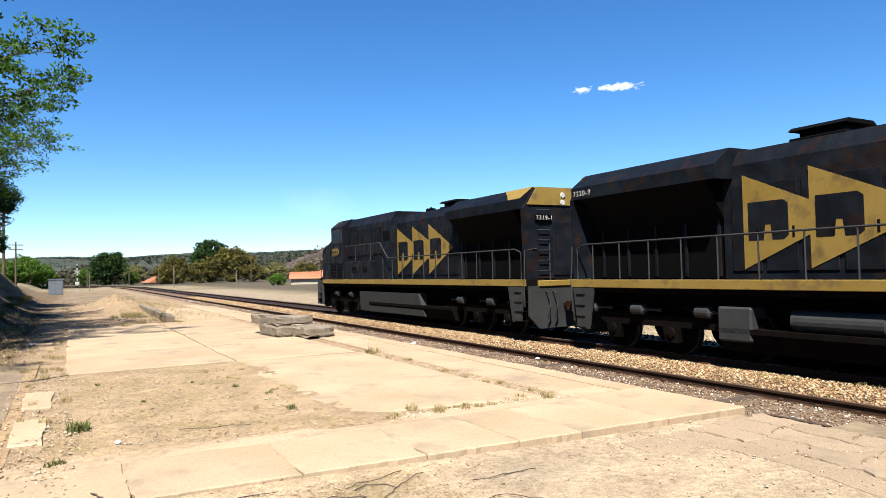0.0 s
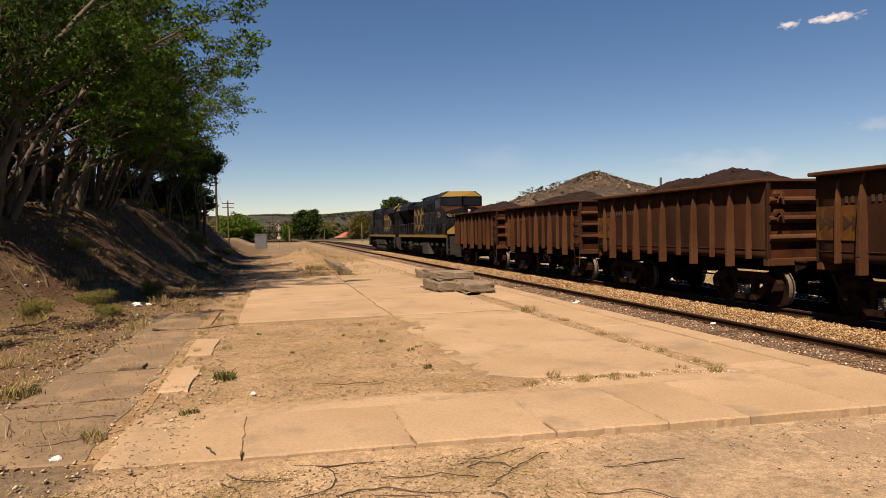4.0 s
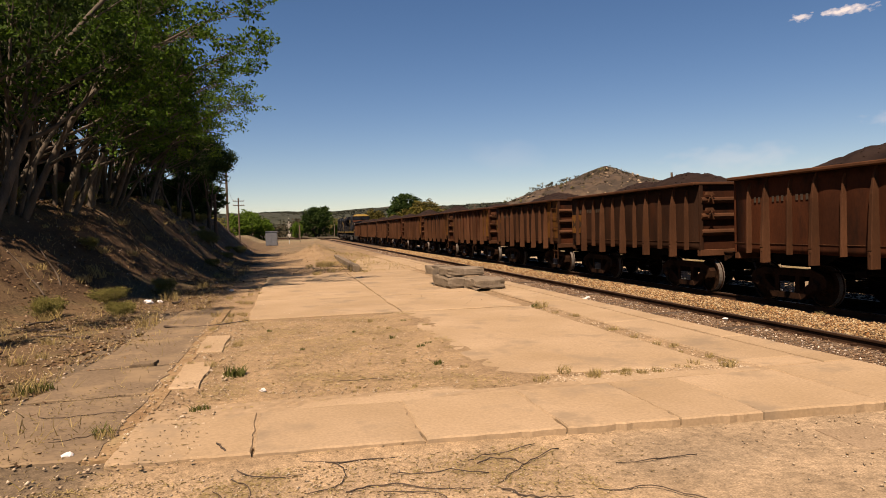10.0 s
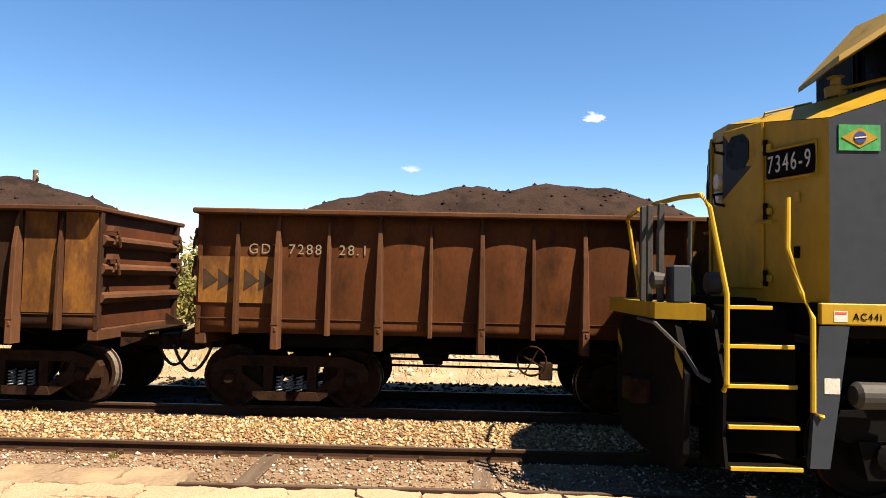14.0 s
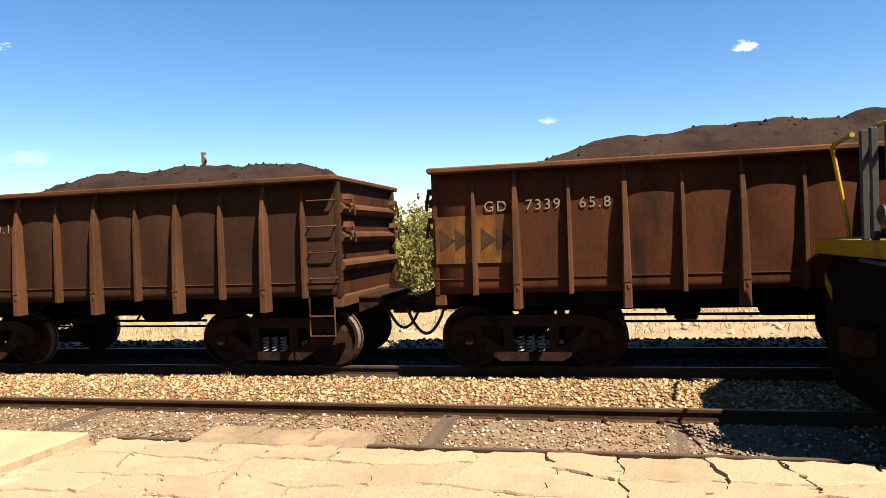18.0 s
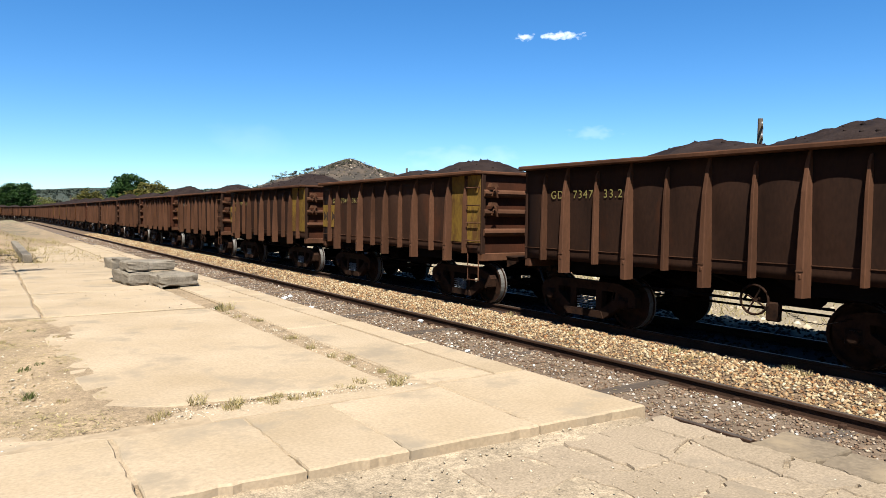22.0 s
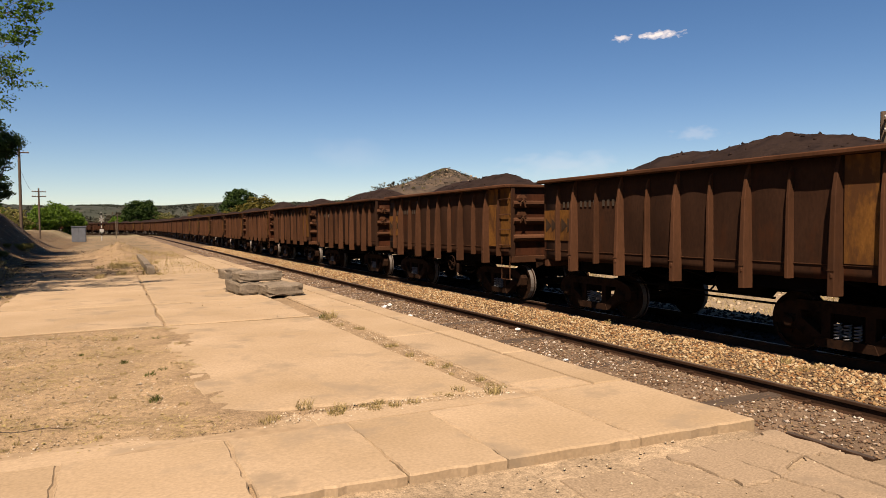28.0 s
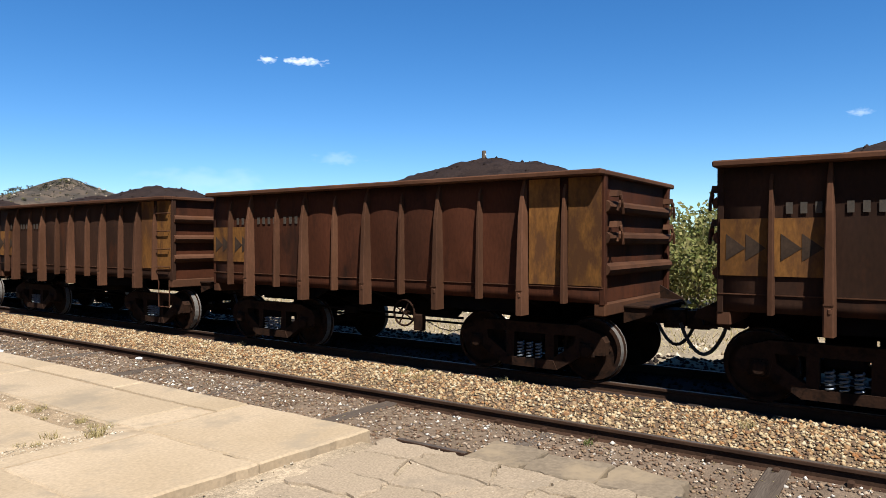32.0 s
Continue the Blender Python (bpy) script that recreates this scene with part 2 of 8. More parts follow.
WHITEP = material("off_white_paint", (0.267, 0.2573, 0.2282), (0.3301, 0.3204, 0.2913), 6, 50, 0.7, bump=0.05)
LETTER = material("faded_white_lettering", (0.1006, 0.07992, 0.05624), (0.1302, 0.1095, 0.07992), 9, 60, 0.8, bump=0.02)
YELLETTER = material("faded_yellow_lettering", (0.1144, 0.08952, 0.01989), (0.1367, 0.1094, 0.02984), 9, 60, 0.8, bump=0.02)
GREENP = material("flag_green", (0.00656, 0.1246, 0.0328), (0.00984, 0.1509, 0.04264), 3, 20, 0.5, bump=0.02)
BLUEP = material("flag_blue", (0.005248, 0.01312, 0.07872), (0.007872, 0.01968, 0.105), 3, 20, 0.5, bump=0.02)
REDP = material("red_marking", (0.2624, 0.03936, 0.02624), (0.3149, 0.05904, 0.03936), 6, 40, 0.6, bump=0.02)
CONC = material("weathered_concrete", (0.1136, 0.09176, 0.06554), (0.1747, 0.1442, 0.1092), 2.5, 25, 0.95, bump=0.5, c3=(0.08304, 0.06771, 0.05024), spread=0.08, gloss=0.06)
WOODP = material("weathered_pole_wood", (0.05826, 0.04126, 0.02913), (0.09712, 0.07282, 0.0534), 2, 18, 0.9, bump=0.4, stretch=(4, 4, 0.4), gloss=0.06)
SLEEPER = material("weathered_sleeper_wood", (0.04758, 0.03398, 0.02549), (0.08152, 0.06286, 0.04758), 2, 18, 0.95, bump=0.5, spread=0.15, stretch=(0.4, 4, 4), gloss=0.06)
BARK = material("pale_grey_bark", (0.04919, 0.041, 0.03117), (0.08853, 0.07553, 0.05907), 2.5, 16, 0.95, bump=0.5, stretch=(2, 2, 0.6))
DARKBARK = material("dark_brown_bark", (0.03936, 0.02952, 0.02165), (0.07872, 0.05904, 0.04264), 2.5, 16, 0.95, bump=0.5, stretch=(2, 2, 0.6))
BOXGREY = material("galvanised_sheet_lit_spring", (0.09024, 0.09928, 0.1083), (0.1204, 0.1294, 0.1384), 1.5, 15, 0.5, metal=0.3, bump=0.05)
ROOFTILE = material("clay_roof_tile", (0.2362, 0.08528, 0.04264), (0.3149, 0.1312, 0.0656), 3, 14, 0.9, bump=0.5)
PLASTER = material("cream_plaster", (0.2427, 0.2039, 0.1456), (0.301, 0.2622, 0.1942), 1.5, 14, 0.9, bump=0.1)
RUBBER = material("black_rubber_hose", (0.0096, 0.0096, 0.0096), (0.02, 0.0184, 0.0176), 6, 40, 0.6, bump=0.05)
PAPER = material("white_litter", (0.4592, 0.4592, 0.4461), (0.5379, 0.5379, 0.5248), 9, 40, 0.8, bump=0.1)
GLASS = material("tinted_cab_glass", (0.0064, 0.008, 0.0112), (0.0096, 0.012, 0.016), 2, 10, 0.3, bump=0.0, gloss=0.04)
LEAVES = leaf_material("fresh_green_leaves", [(0.03246, 0.06623, 0.007147), (0.06133, 0.1169, 0.01111), (0.08664, 0.1559, 0.01588), (0.0433, 0.08576, 0.00794)])
WOODS = leaf_material("dry_woodland_leaves", [(0.02624, 0.02624, 0.01443), (0.04067, 0.03542, 0.02099), (0.0223, 0.02624, 0.01312), (0.05576, 0.04198, 0.02493), (0.0328, 0.03674, 0.01706)], 0.15)
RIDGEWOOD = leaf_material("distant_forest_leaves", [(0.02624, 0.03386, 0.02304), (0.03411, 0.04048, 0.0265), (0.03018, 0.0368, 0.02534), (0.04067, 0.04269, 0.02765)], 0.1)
DEADLEAVES = leaf_material("dead_brown_leaves", [(0.06, 0.0336, 0.0176), (0.104, 0.0624, 0.0304), (0.152, 0.1, 0.048), (0.04, 0.024, 0.0144), (0.184, 0.132, 0.068)], 0.1)
DULLBRICK = material("dull_brick", (0.08, 0.044, 0.0304), (0.12, 0.068, 0.044), 2, 14, 0.9, bump=0.4)
BARPAINT = material("worn_pale_lettering", (0.02534, 0.01795, 0.01162), (0.04224, 0.03168, 0.02112), 9, 60, 0.8, bump=0.02)
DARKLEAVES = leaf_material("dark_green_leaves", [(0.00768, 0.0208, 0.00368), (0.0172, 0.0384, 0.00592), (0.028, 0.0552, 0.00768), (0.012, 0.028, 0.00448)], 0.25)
GROVELEAVES = leaf_material("grove_leaves", [(0.01352, 0.03564, 0.0044), (0.03432, 0.07452, 0.00704), (0.06448, 0.1393, 0.01056), (0.0208, 0.05076, 0.00572), (0.0468, 0.1026, 0.00836)], 0.3)
YELLEAVES = leaf_material("olive_yellow_leaves", [(0.04854, 0.04854, 0.01214), (0.09224, 0.08008, 0.01699), (0.1359, 0.1068, 0.02185), (0.03398, 0.04126, 0.009712)])
SCRUBLEAVES = leaf_material("dusty_scrub_leaves", [(0.07646, 0.08544, 0.02039), (0.1445, 0.1359, 0.03786), (0.2038, 0.1709, 0.06408), (0.1019, 0.1165, 0.0233)])
DRYBLADES = leaf_material("dry_straw_blades", [(0.2184, 0.1638, 0.06408), (0.3034, 0.2427, 0.1068), (0.1578, 0.1153, 0.04806)], 0.2)
WEEDS = leaf_material("small_green_weed_leaves", [(0.05018, 0.05978, 0.01476), (0.09034, 0.09566, 0.02362)], 0.2)
STONES = island_material("ballast_stone", [(0.09984, 0.04441, 0.0195), (0.1843, 0.109, 0.0468), (0.3072, 0.2342, 0.1326), (0.169, 0.07268, 0.0234), (0.215, 0.1453, 0.07407), (0.06528, 0.03634, 0.02184), (0.2534, 0.1777, 0.0897), (0.3379, 0.2826, 0.1872)])
GRAVEL = island_material("grey_brown_gravel", [(0.0661, 0.03746, 0.02203), (0.1322, 0.08152, 0.04626), (0.2864, 0.2203, 0.1542), (0.0936, 0.05178, 0.02864), (0.1653, 0.1079, 0.0639), (0.07711, 0.04406, 0.02754), (0.4626, 0.4186, 0.3525)])
# Nearly black stones: the train's shadow is put into their colour.
SHADESTONES = island_material("shaded_ballast", [(0.00576, 0.00336, 0.0024), (0.01152, 0.00624, 0.00384), (0.0168, 0.00912, 0.00528), (0.00768, 0.00432, 0.00288)])
PEBBLES = island_material("pale_pebbles", [(0.2486, 0.1864, 0.1181), (0.3479, 0.2795, 0.1926), (0.1864, 0.1304, 0.07456), (0.3977, 0.3418, 0.261)])


# ---- mesh tools ----
class Mesh:
    """Vertices and faces gathered piece by piece."""

    def __init__(self):
        self.v, self.f = [], []

    def add(self, verts, faces):
        k = len(self.v)
        self.v += [tuple(p) for p in verts]
        self.f += [tuple(k + i for i in f) for f in faces]
        return self

    def box(self, x0, x1, y0, y1, z0, z1, c=0.0):
        """A box, its edges cut back by c."""
        if c <= 0:
            return self.add([(x, y, z) for x in (x0, x1) for y in (y0, y1) for z in (z0, z1)],
                            [(0, 1, 3, 2), (4, 6, 7, 5), (0, 4, 5, 1), (2, 3, 7, 6), (0, 2, 6, 4), (1, 5, 7, 3)])
        c = min(c, (x1 - x0) * 0.45, (y1 - y0) * 0.45, (z1 - z0) * 0.45)
        lo, hi, vs, at = (x0, y0, z0), (x1, y1, z1), [], {}
        for s in [(a, b, d) for a in (0, 1) for b in (0, 1) for d in (0, 1)]:
            for ax in range(3):
                p = [(hi if s[i] else lo)[i] + (0 if i == ax else (-c if s[i] else c)) for i in range(3)]
                at[s, ax] = len(vs)
                vs.append(p)
        fs = []
        for ax in range(3):
            o = [i for i in range(3) if i != ax]
            for side in (0, 1):
                ring = []
                for a, b in ((0, 0), (1, 0), (1, 1), (0, 1)):
                    s = [0, 0, 0]
                    s[ax], s[o[0]], s[o[1]] = side, a, b
                    ring.append(at[tuple(s), ax])
                fs.append(ring if (side == 1) == (ax != 1) else ring[::-1])
            for a in (0, 1):
                for b in (0, 1):
                    s0, s1 = [0, 0, 0], [0, 0, 0]
                    s0[o[0]] = s1[o[0]] = a
                    s0[o[1]] = s1[o[1]] = b
                    s1[ax] = 1
                    fs.append([at[tuple(s0), o[0]], at[tuple(s1), o[0]], at[tuple(s1), o[1]], at[tuple(s0), o[1]]])
        for s in [(a, b, d) for a in (0, 1) for b in (0, 1) for d in (0, 1)]:
            fs.append([at[s, 0], at[s, 1], at[s, 2]])
        return self.add(vs, fs)

    def prism(self, pts, axis, a, b):
        """The outline pts, in the two other axes, pushed from a to b along axis (0, 1, 2)."""
        n, vs = len(pts), []
        for w in (a, b):
            for p in pts:
                q = list(p)
                q.insert(axis, w)
                vs.append(q)
        fs = [list(range(n))[::-1], list(range(n, 2 * n))]
        fs += [(i, (i + 1) % n, n + (i + 1) % n, n + i) for i in range(n)]
        return self.add(vs, fs)

    def tube(self, pts, r, n=8, cap=True, taper=None):
        """A round bar along pts; r may be a number or one radius a point."""
        pts = [Vector(p) for p in pts]
        rs = r if isinstance(r, (list, tuple)) else [r] * len(pts)
        rings, up = [], Vector((0, 0, 1))
        for i, p in enumerate(pts):
            d = (pts[min(i + 1, len(pts) - 1)] - pts[max(i - 1, 0)]).normalized()
            side = d.cross(up if abs(d.z) < 0.95 else Vector((0, 1, 0))).normalized()
            top = side.cross(d)
            rings.append([p + rs[i] * (math.cos(2 * math.pi * k / n) * side + math.sin(2 * math.pi * k / n) * top) for k in range(n)])
        fs = [(i * n + k, i * n + (k + 1) % n, (i + 1) * n + (k + 1) % n, (i + 1) * n + k) for i in range(len(pts) - 1) for k in range(n)]
        if cap:
            fs += [tuple(range(n))[::-1], tuple((len(pts) - 1) * n + k for k in range(n))]
        return self.add([v for ring in rings for v in ring], fs)

    def disc(self, profile, n=24, axis=0, at=(0, 0, 0)):
        """A turned body about an axis: profile of (along, radius)."""
        vs = []
        for w, r in profile:
            for k in range(n):
                a = 2 * math.pi * k / n
                p = [r * math.cos(a), r * math.sin(a)]
                p.insert(axis, w)
                vs.append([p[i] + at[i] for i in range(3)])
        m = len(profile)
        fs = [(i * n + k, i * n + (k + 1) % n, (i + 1) * n + (k + 1) % n, (i + 1) * n + k) for i in range(m - 1) for k in range(n)]
        fs += [tuple(range(n))[::-1], tuple((m - 1) * n + k for k in range(n))]
        return self.add(vs, fs)

    def mesh(self, name, mat, smooth=False):
        me = bpy.data.meshes.new(name)
        me.from_pydata(self.v, [], self.f)
        for one in (mat if isinstance(mat, (list, tuple)) else [mat]):
            me.materials.append(one)
        bm = bmesh.new()
        bm.from_mesh(me)
        bmesh.ops.recalc_face_normals(bm, faces=bm.faces)
        bm.to_mesh(me)
        bm.free()
        if smooth:
            me.shade_smooth()
        return me


def part(name, mb, mat, parent, label="", at=None, smooth=False):
    """One mesh object under a thing or under a part."""
    ob = new(name, mb.mesh(name, mat, smooth) if isinstance(mb, Mesh) else mb)
    ob.parent = parent
    if at is not None:
        ob.matrix_basis = at
    return tagged(ob, label=label)


def thing(name, label, category, at=None, group="", kind="", mb=None, mat=None, smooth=False):
    ob = new(name, mb.mesh(name, mat, smooth) if mb else None)
    if at is not None:
        ob.matrix_basis = at
    return tagged(ob, label, category, group, kind)


def smoothstep(a, b, x):
    t = np.clip((x - a) / (b - a), 0, 1)
    return t * t * (3 - 2 * t)


def fast_mesh(name, verts, faces, mat, smooth=False):
    """verts (n, 3) and faces (m, k) arrays straight into a mesh."""
    me = bpy.data.meshes.new(name)
    verts, faces = np.asarray(verts, np.float32), np.asarray(faces, np.int32)
    k = faces.shape[1]
    me.vertices.add(len(verts))
    me.vertices.foreach_set("co", verts.ravel())
    me.loops.add(faces.size)
    me.loops.foreach_set("vertex_index", faces.ravel())
    me.polygons.add(len(faces))
    me.polygons.foreach_set("loop_start", np.arange(0, faces.size, k, dtype=np.int32))
    for one in (mat if isinstance(mat, (list, tuple)) else [mat]):
        me.materials.append(one)
    me.update(calc_edges=True)
    if smooth:
        me.shade_smooth()
    return me


TEXTS = {}


def text_mesh(body, height, mat):
    """Flat lettering, read from -x, starting at y = 0 and running to -y."""
    cu = bpy.data.curves.new("lettering", "FONT")
    cu.body, cu.size, cu.extrude, cu.space_character = body, height * 1.38, 0.002, 1.25
    ob = bpy.data.objects.new("lettering", cu)
    scene.collection.objects.link(ob)
    me = bpy.data.meshes.new_from_object(ob.evaluated_get(bpy.context.evaluated_depsgraph_get()))
    bpy.data.objects.remove(ob)
    me.materials.clear()
    me.materials.append(mat)
    me.transform(Matrix(((0, 0, -1, 0), (-1, 0, 0, 0), (0, 1, 0, 0), (0, 0, 0, 1))))
    me.name = "lettering"
    TEXTS[body, mat.name] = me
    return me


def lettering(body, height, mat):
    return TEXTS.get((body, mat.name)) or text_mesh(body, height, mat)


for word in ("GDT", "7291", "7288", "7287", "7339", "7348", "7302", "7347", "33.2", "22.4", "27.1", "28.1", "14.2", "79.8", "80.1", "65.8", "66.6", "35.5", "36.3", "42.8"):
    for paint in (LETTER, YELLETTER):
        text_mesh(word, 0.15, paint)
text_mesh("AC44i", 0.085, DARKIRON)


# ---- the tracks ----
MAIN_X, NEAR_X, BEND_Y, BEND_R = 11.6, 7.885, 150.0, 220.0
RAIL_MAIN, RAIL_NEAR = 0.0, -0.08


def along(s, x=MAIN_X):
    """Place and heading (radians to the left) at s metres along a track whose straight part lies at x."""
    if s <= BEND_Y:
        return x, s, 0.0
    r = BEND_R + (x - MAIN_X)
    a = (s - BEND_Y) / BEND_R
    return x - r * (1 - math.cos(a)), BEND_Y + r * math.sin(a), a


# ---- ground: one sheet to the horizon ----
def axis_steps(spans):
    out = []
    for a, b, step in spans:
        out += list(np.arange(a, b - 1e-6, step))
    return np.array(out + [spans[-1][1]])


def fbm(x, y, scale, seed=0.0, octaves=3):
    out, amp = np.zeros_like(x), 1.0
    for o in range(octaves):
        f = scale * 2**o
        out += amp * np.sin(x * f * 1.7 + 3.1 * np.sin(y * f * 1.3 + seed + o) + seed * 2.3) * np.cos(y * f * 1.9 + 2.7 * np.sin(x * f * 1.1 - seed + o))
        amp *= 0.5
    return out


def bank(x, y):
    """Height of the wooded bank beside the yard."""
    foot = -4.6 + 1.6 * smoothstep(16, 40, y) - 3.0 * smoothstep(70, 115, y) - 3.6 * smoothstep(25, 9, y)
    rise = (3.5 + 0.4 * np.sin(y * 0.21)) * (1 - 0.55 * smoothstep(55, 110, y)) * smoothstep(-12, 10, y)
    t = smoothstep(0, 5.2, foot - x)
    return rise * t ** 1.15 + 0.10 * t * fbm(x, y, 0.9, 1.0) + 0.05 * t * fbm(x, y, 2.6, 11.0)


def span(v, a, b, soft):
    return smoothstep(a - soft, a + soft, v) * smoothstep(b + soft, b - soft, v)


def ground_height(x, y):
    z = np.full_like(x, -0.05)
    z = np.where((y < 5.55) & (x < 7.0), -0.105, z)
    z = np.where((x >= 6.97), -0.235, z)
    hump = smoothstep(8.85, 9.9, x) * smoothstep(15.2, 14.0, x)
    z = np.where((x >= 8.85) & (x < 15.3), -0.235 + 0.09 * hump, z)
    z = np.where(x >= 15.3, -0.22 + 0.03 * fbm(x, y, 0.4, 2.0), z)
    left = smoothstep(-2.4, -4.0, x)
    z = z + left * 0.03 * fbm(x, y, 1.6, 3.0) + np.where(x < -2.3, bank(x, y), 0)
    z = z + np.where((x > -2.3) & (x < 6.9) & (y > 7.3) & (y < 15.2), 0.012 * fbm(x, y, 3.1, 4.0) + 0.018 + 0.034 * span(x + 0.25 * fbm(x, y, 1.1, 8.0), 1.35, 2.35, 0.3), 0)
    # the heap of spoil beyond the slabs
    z = z + 0.75 * np.exp(-(((x - 1.5) / 1.5) ** 2 + ((y - 53) / 7.0) ** 2)) * (1 + 0.25 * fbm(x, y, 1.2, 5.0))
    far = smoothstep(60, 130, y) * smoothstep(7, 2, x)
    return z - 0.25 * far + 0.06 * far * fbm(x, y, 0.5, 6.0)


gx = axis_steps([(-2400, -400, 250), (-400, -60, 34), (-60, -24, 4), (-24, -9, 0.75), (-9, 7.0, 0.2), (7.0, 15.5, 0.35), (15.5, 40, 1.75), (40, 100, 10), (100, 500, 50), (500, 2400, 300)])
gy = axis_steps([(-1500, -100, 200), (-100, -20, 10), (-20, 0, 1.5), (0, 20, 0.2), (20, 60, 0.5), (60, 130, 2.0), (130, 300, 10), (300, 600, 50), (600, 2600, 250)])
GX, GY = np.meshgrid(gx, gy)
GZ = ground_height(GX, GY)
nx, ny = len(gx), len(gy)
ii = (np.arange(ny - 1)[:, None] * nx + np.arange(nx - 1)[None]).ravel()
gfaces = np.stack([ii, ii + 1, ii + nx + 1, ii + nx], 1)


def ground_albedo(x, y):
    """Base colour of the ground sheet: sand, soil, litter, gravel, ballast, dry grass, blended at ragged borders, with
    the train's shade laid in.
    """
    w = 0.35 * fbm(x, y, 1.3, 7.0) + 0.2 * fbm(x, y, 3.7, 9.0)
    col = np.empty(x.shape + (3,))
    col[:] = (0.32, 0.252, 0.148)

    def lay(rgb, m):
        col[:] = col * (1 - m[..., None]) + np.array(rgb) * m[..., None]

    lay((0.176, 0.152, 0.08), smoothstep(0.1, 0.9, fbm(x, y, 0.05, 2.0)) * 0.7)
    lay((0.068, 0.068, 0.036), np.maximum(smoothstep(150, 260, y), np.maximum(smoothstep(45, 110, x), smoothstep(-45, -80, x))) * 0.85)
    lay((0.12, 0.0944, 0.0576), span(x, 24, 400, 4) * smoothstep(40, 80, y))
    lay((0.096, 0.08, 0.048), smoothstep(170, 215, y) * 0.9)
    yard = span(x, -60, 7.0, 0.05) * span(y + w, -40, 150, 4)
    lay((0.376, 0.264, 0.156), yard)
    lay((0.208, 0.16, 0.096), yard * smoothstep(48, 75, y) * span(x + 3 * w, -60, 5.2, 0.6) * (0.55 + 0.45 * smoothstep(0.0, 0.6, fbm(x, y, 0.35, 31.0))))
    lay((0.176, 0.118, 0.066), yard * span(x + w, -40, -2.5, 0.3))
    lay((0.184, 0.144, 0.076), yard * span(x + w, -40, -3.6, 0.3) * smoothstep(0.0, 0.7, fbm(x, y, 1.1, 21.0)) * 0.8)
    lay((0.468, 0.344, 0.2144), span(x + w, -4.2, 2.4, 0.4) * span(y, -20, 5.6, 0.1))
    lay((0.44, 0.332, 0.2144), span(x, 2.2, 6.98, 0.5) * span(y, -30, 5.5, 0.1))
    lay((0.304, 0.24, 0.164), 0.55 * np.exp(-(((x - 2.8) / 0.75) ** 2 + ((y - 4.6) / 0.3) ** 2)))
    lay((0.412, 0.292, 0.1696), span(x + w, -1.7, 1.9, 0.3) * span(y + 0.5 * w, 7.2, 15.2, 0.15))
    lay((0.2, 0.152, 0.1), span(x + 0.3 * w, -4.0, -2.2, 0.15) * span(y + w, 2, 18.5, 0.6))
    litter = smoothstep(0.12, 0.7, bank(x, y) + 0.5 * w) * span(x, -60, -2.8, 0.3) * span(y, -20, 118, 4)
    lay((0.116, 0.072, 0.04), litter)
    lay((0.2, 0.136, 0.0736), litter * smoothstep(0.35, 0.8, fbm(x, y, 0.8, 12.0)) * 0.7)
    lay((0.216, 0.1496, 0.0976), span(x, 7.0, 8.9, 0.05) * span(y, -60, 170, 5))
    # Bed kept darker than its stones, painting the shade in their gaps.
    lay((0.192, 0.124, 0.072), span(x, 8.9, 10.6, 0.05) * span(y, -60, 170, 5))
    # Dark strip under the train, painted in for its shadow.
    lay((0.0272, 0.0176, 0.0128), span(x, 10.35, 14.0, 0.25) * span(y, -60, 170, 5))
    lay((0.352, 0.272, 0.176), span(x + w, 13.6, 20, 0.5) * span(y, -60, 120, 5))
    col *= 0.52
    speck = 1 + 0.07 * fbm(x, y, 2.3, 15.0) + 0.05 * fbm(x, y, 6.1, 16.0)
    return np.clip(col * speck[..., None], 0.01, 0.9)


def ground_material():
    m = bpy.data.materials.new("blended_ground")
    m.use_nodes = True
    n, l = m.node_tree.nodes, m.node_tree.links
    b = n["Principled BSDF"]
    b.inputs["Roughness"].default_value, b.inputs["Specular IOR Level"].default_value = 0.97, 0.15
    at, geo = n.new("ShaderNodeAttribute"), n.new("ShaderNodeNewGeometry")
    at.attribute_name = "albedo"
    cols = [at.outputs["Color"]]
    fine = None
    for scale, lo, hi in ((1.3, 0.80, 1.18), (14.0, 0.72, 1.26), (60.0, 0.60, 1.38)):
        t, r, x = n.new("ShaderNodeTexNoise"), n.new("ShaderNodeMapRange"), n.new("ShaderNodeMix")
        t.inputs["Scale"].default_value, t.inputs["Detail"].default_value, t.inputs["Roughness"].default_value = scale, 5.0, 0.6
        l.new(geo.outputs["Position"], t.inputs["Vector"])
        r.inputs["From Min"].default_value, r.inputs["From Max"].default_value = 0.3, 0.7
        r.inputs["To Min"].default_value, r.inputs["To Max"].default_value = lo, hi
        l.new(t.outputs["Fac"], r.inputs["Value"])
        x.data_type, x.blend_type = "RGBA", "MULTIPLY"
        x.inputs["Factor"].default_value = 1.0
        l.new(cols[-1], x.inputs[6])
        l.new(r.outputs[0], x.inputs[7])
        cols.append(x.outputs[2])
        fine = t if scale == 14.0 else fine
    l.new(cols[-1], b.inputs["Base Color"])
    bp = n.new("ShaderNodeBump")
    bp.inputs["Strength"].default_value, bp.inputs["Distance"].default_value = 0.5, 0.03
    l.new(fine.outputs["Fac"], bp.inputs["Height"])
    l.new(bp.outputs[0], b.inputs["Normal"])
    return m


GROUND = ground_material()
gme = fast_mesh("ground", np.stack([GX, GY, GZ], -1).reshape(-1, 3), gfaces, GROUND, True)
alb = gme.color_attributes.new("albedo", "FLOAT_COLOR", "POINT")
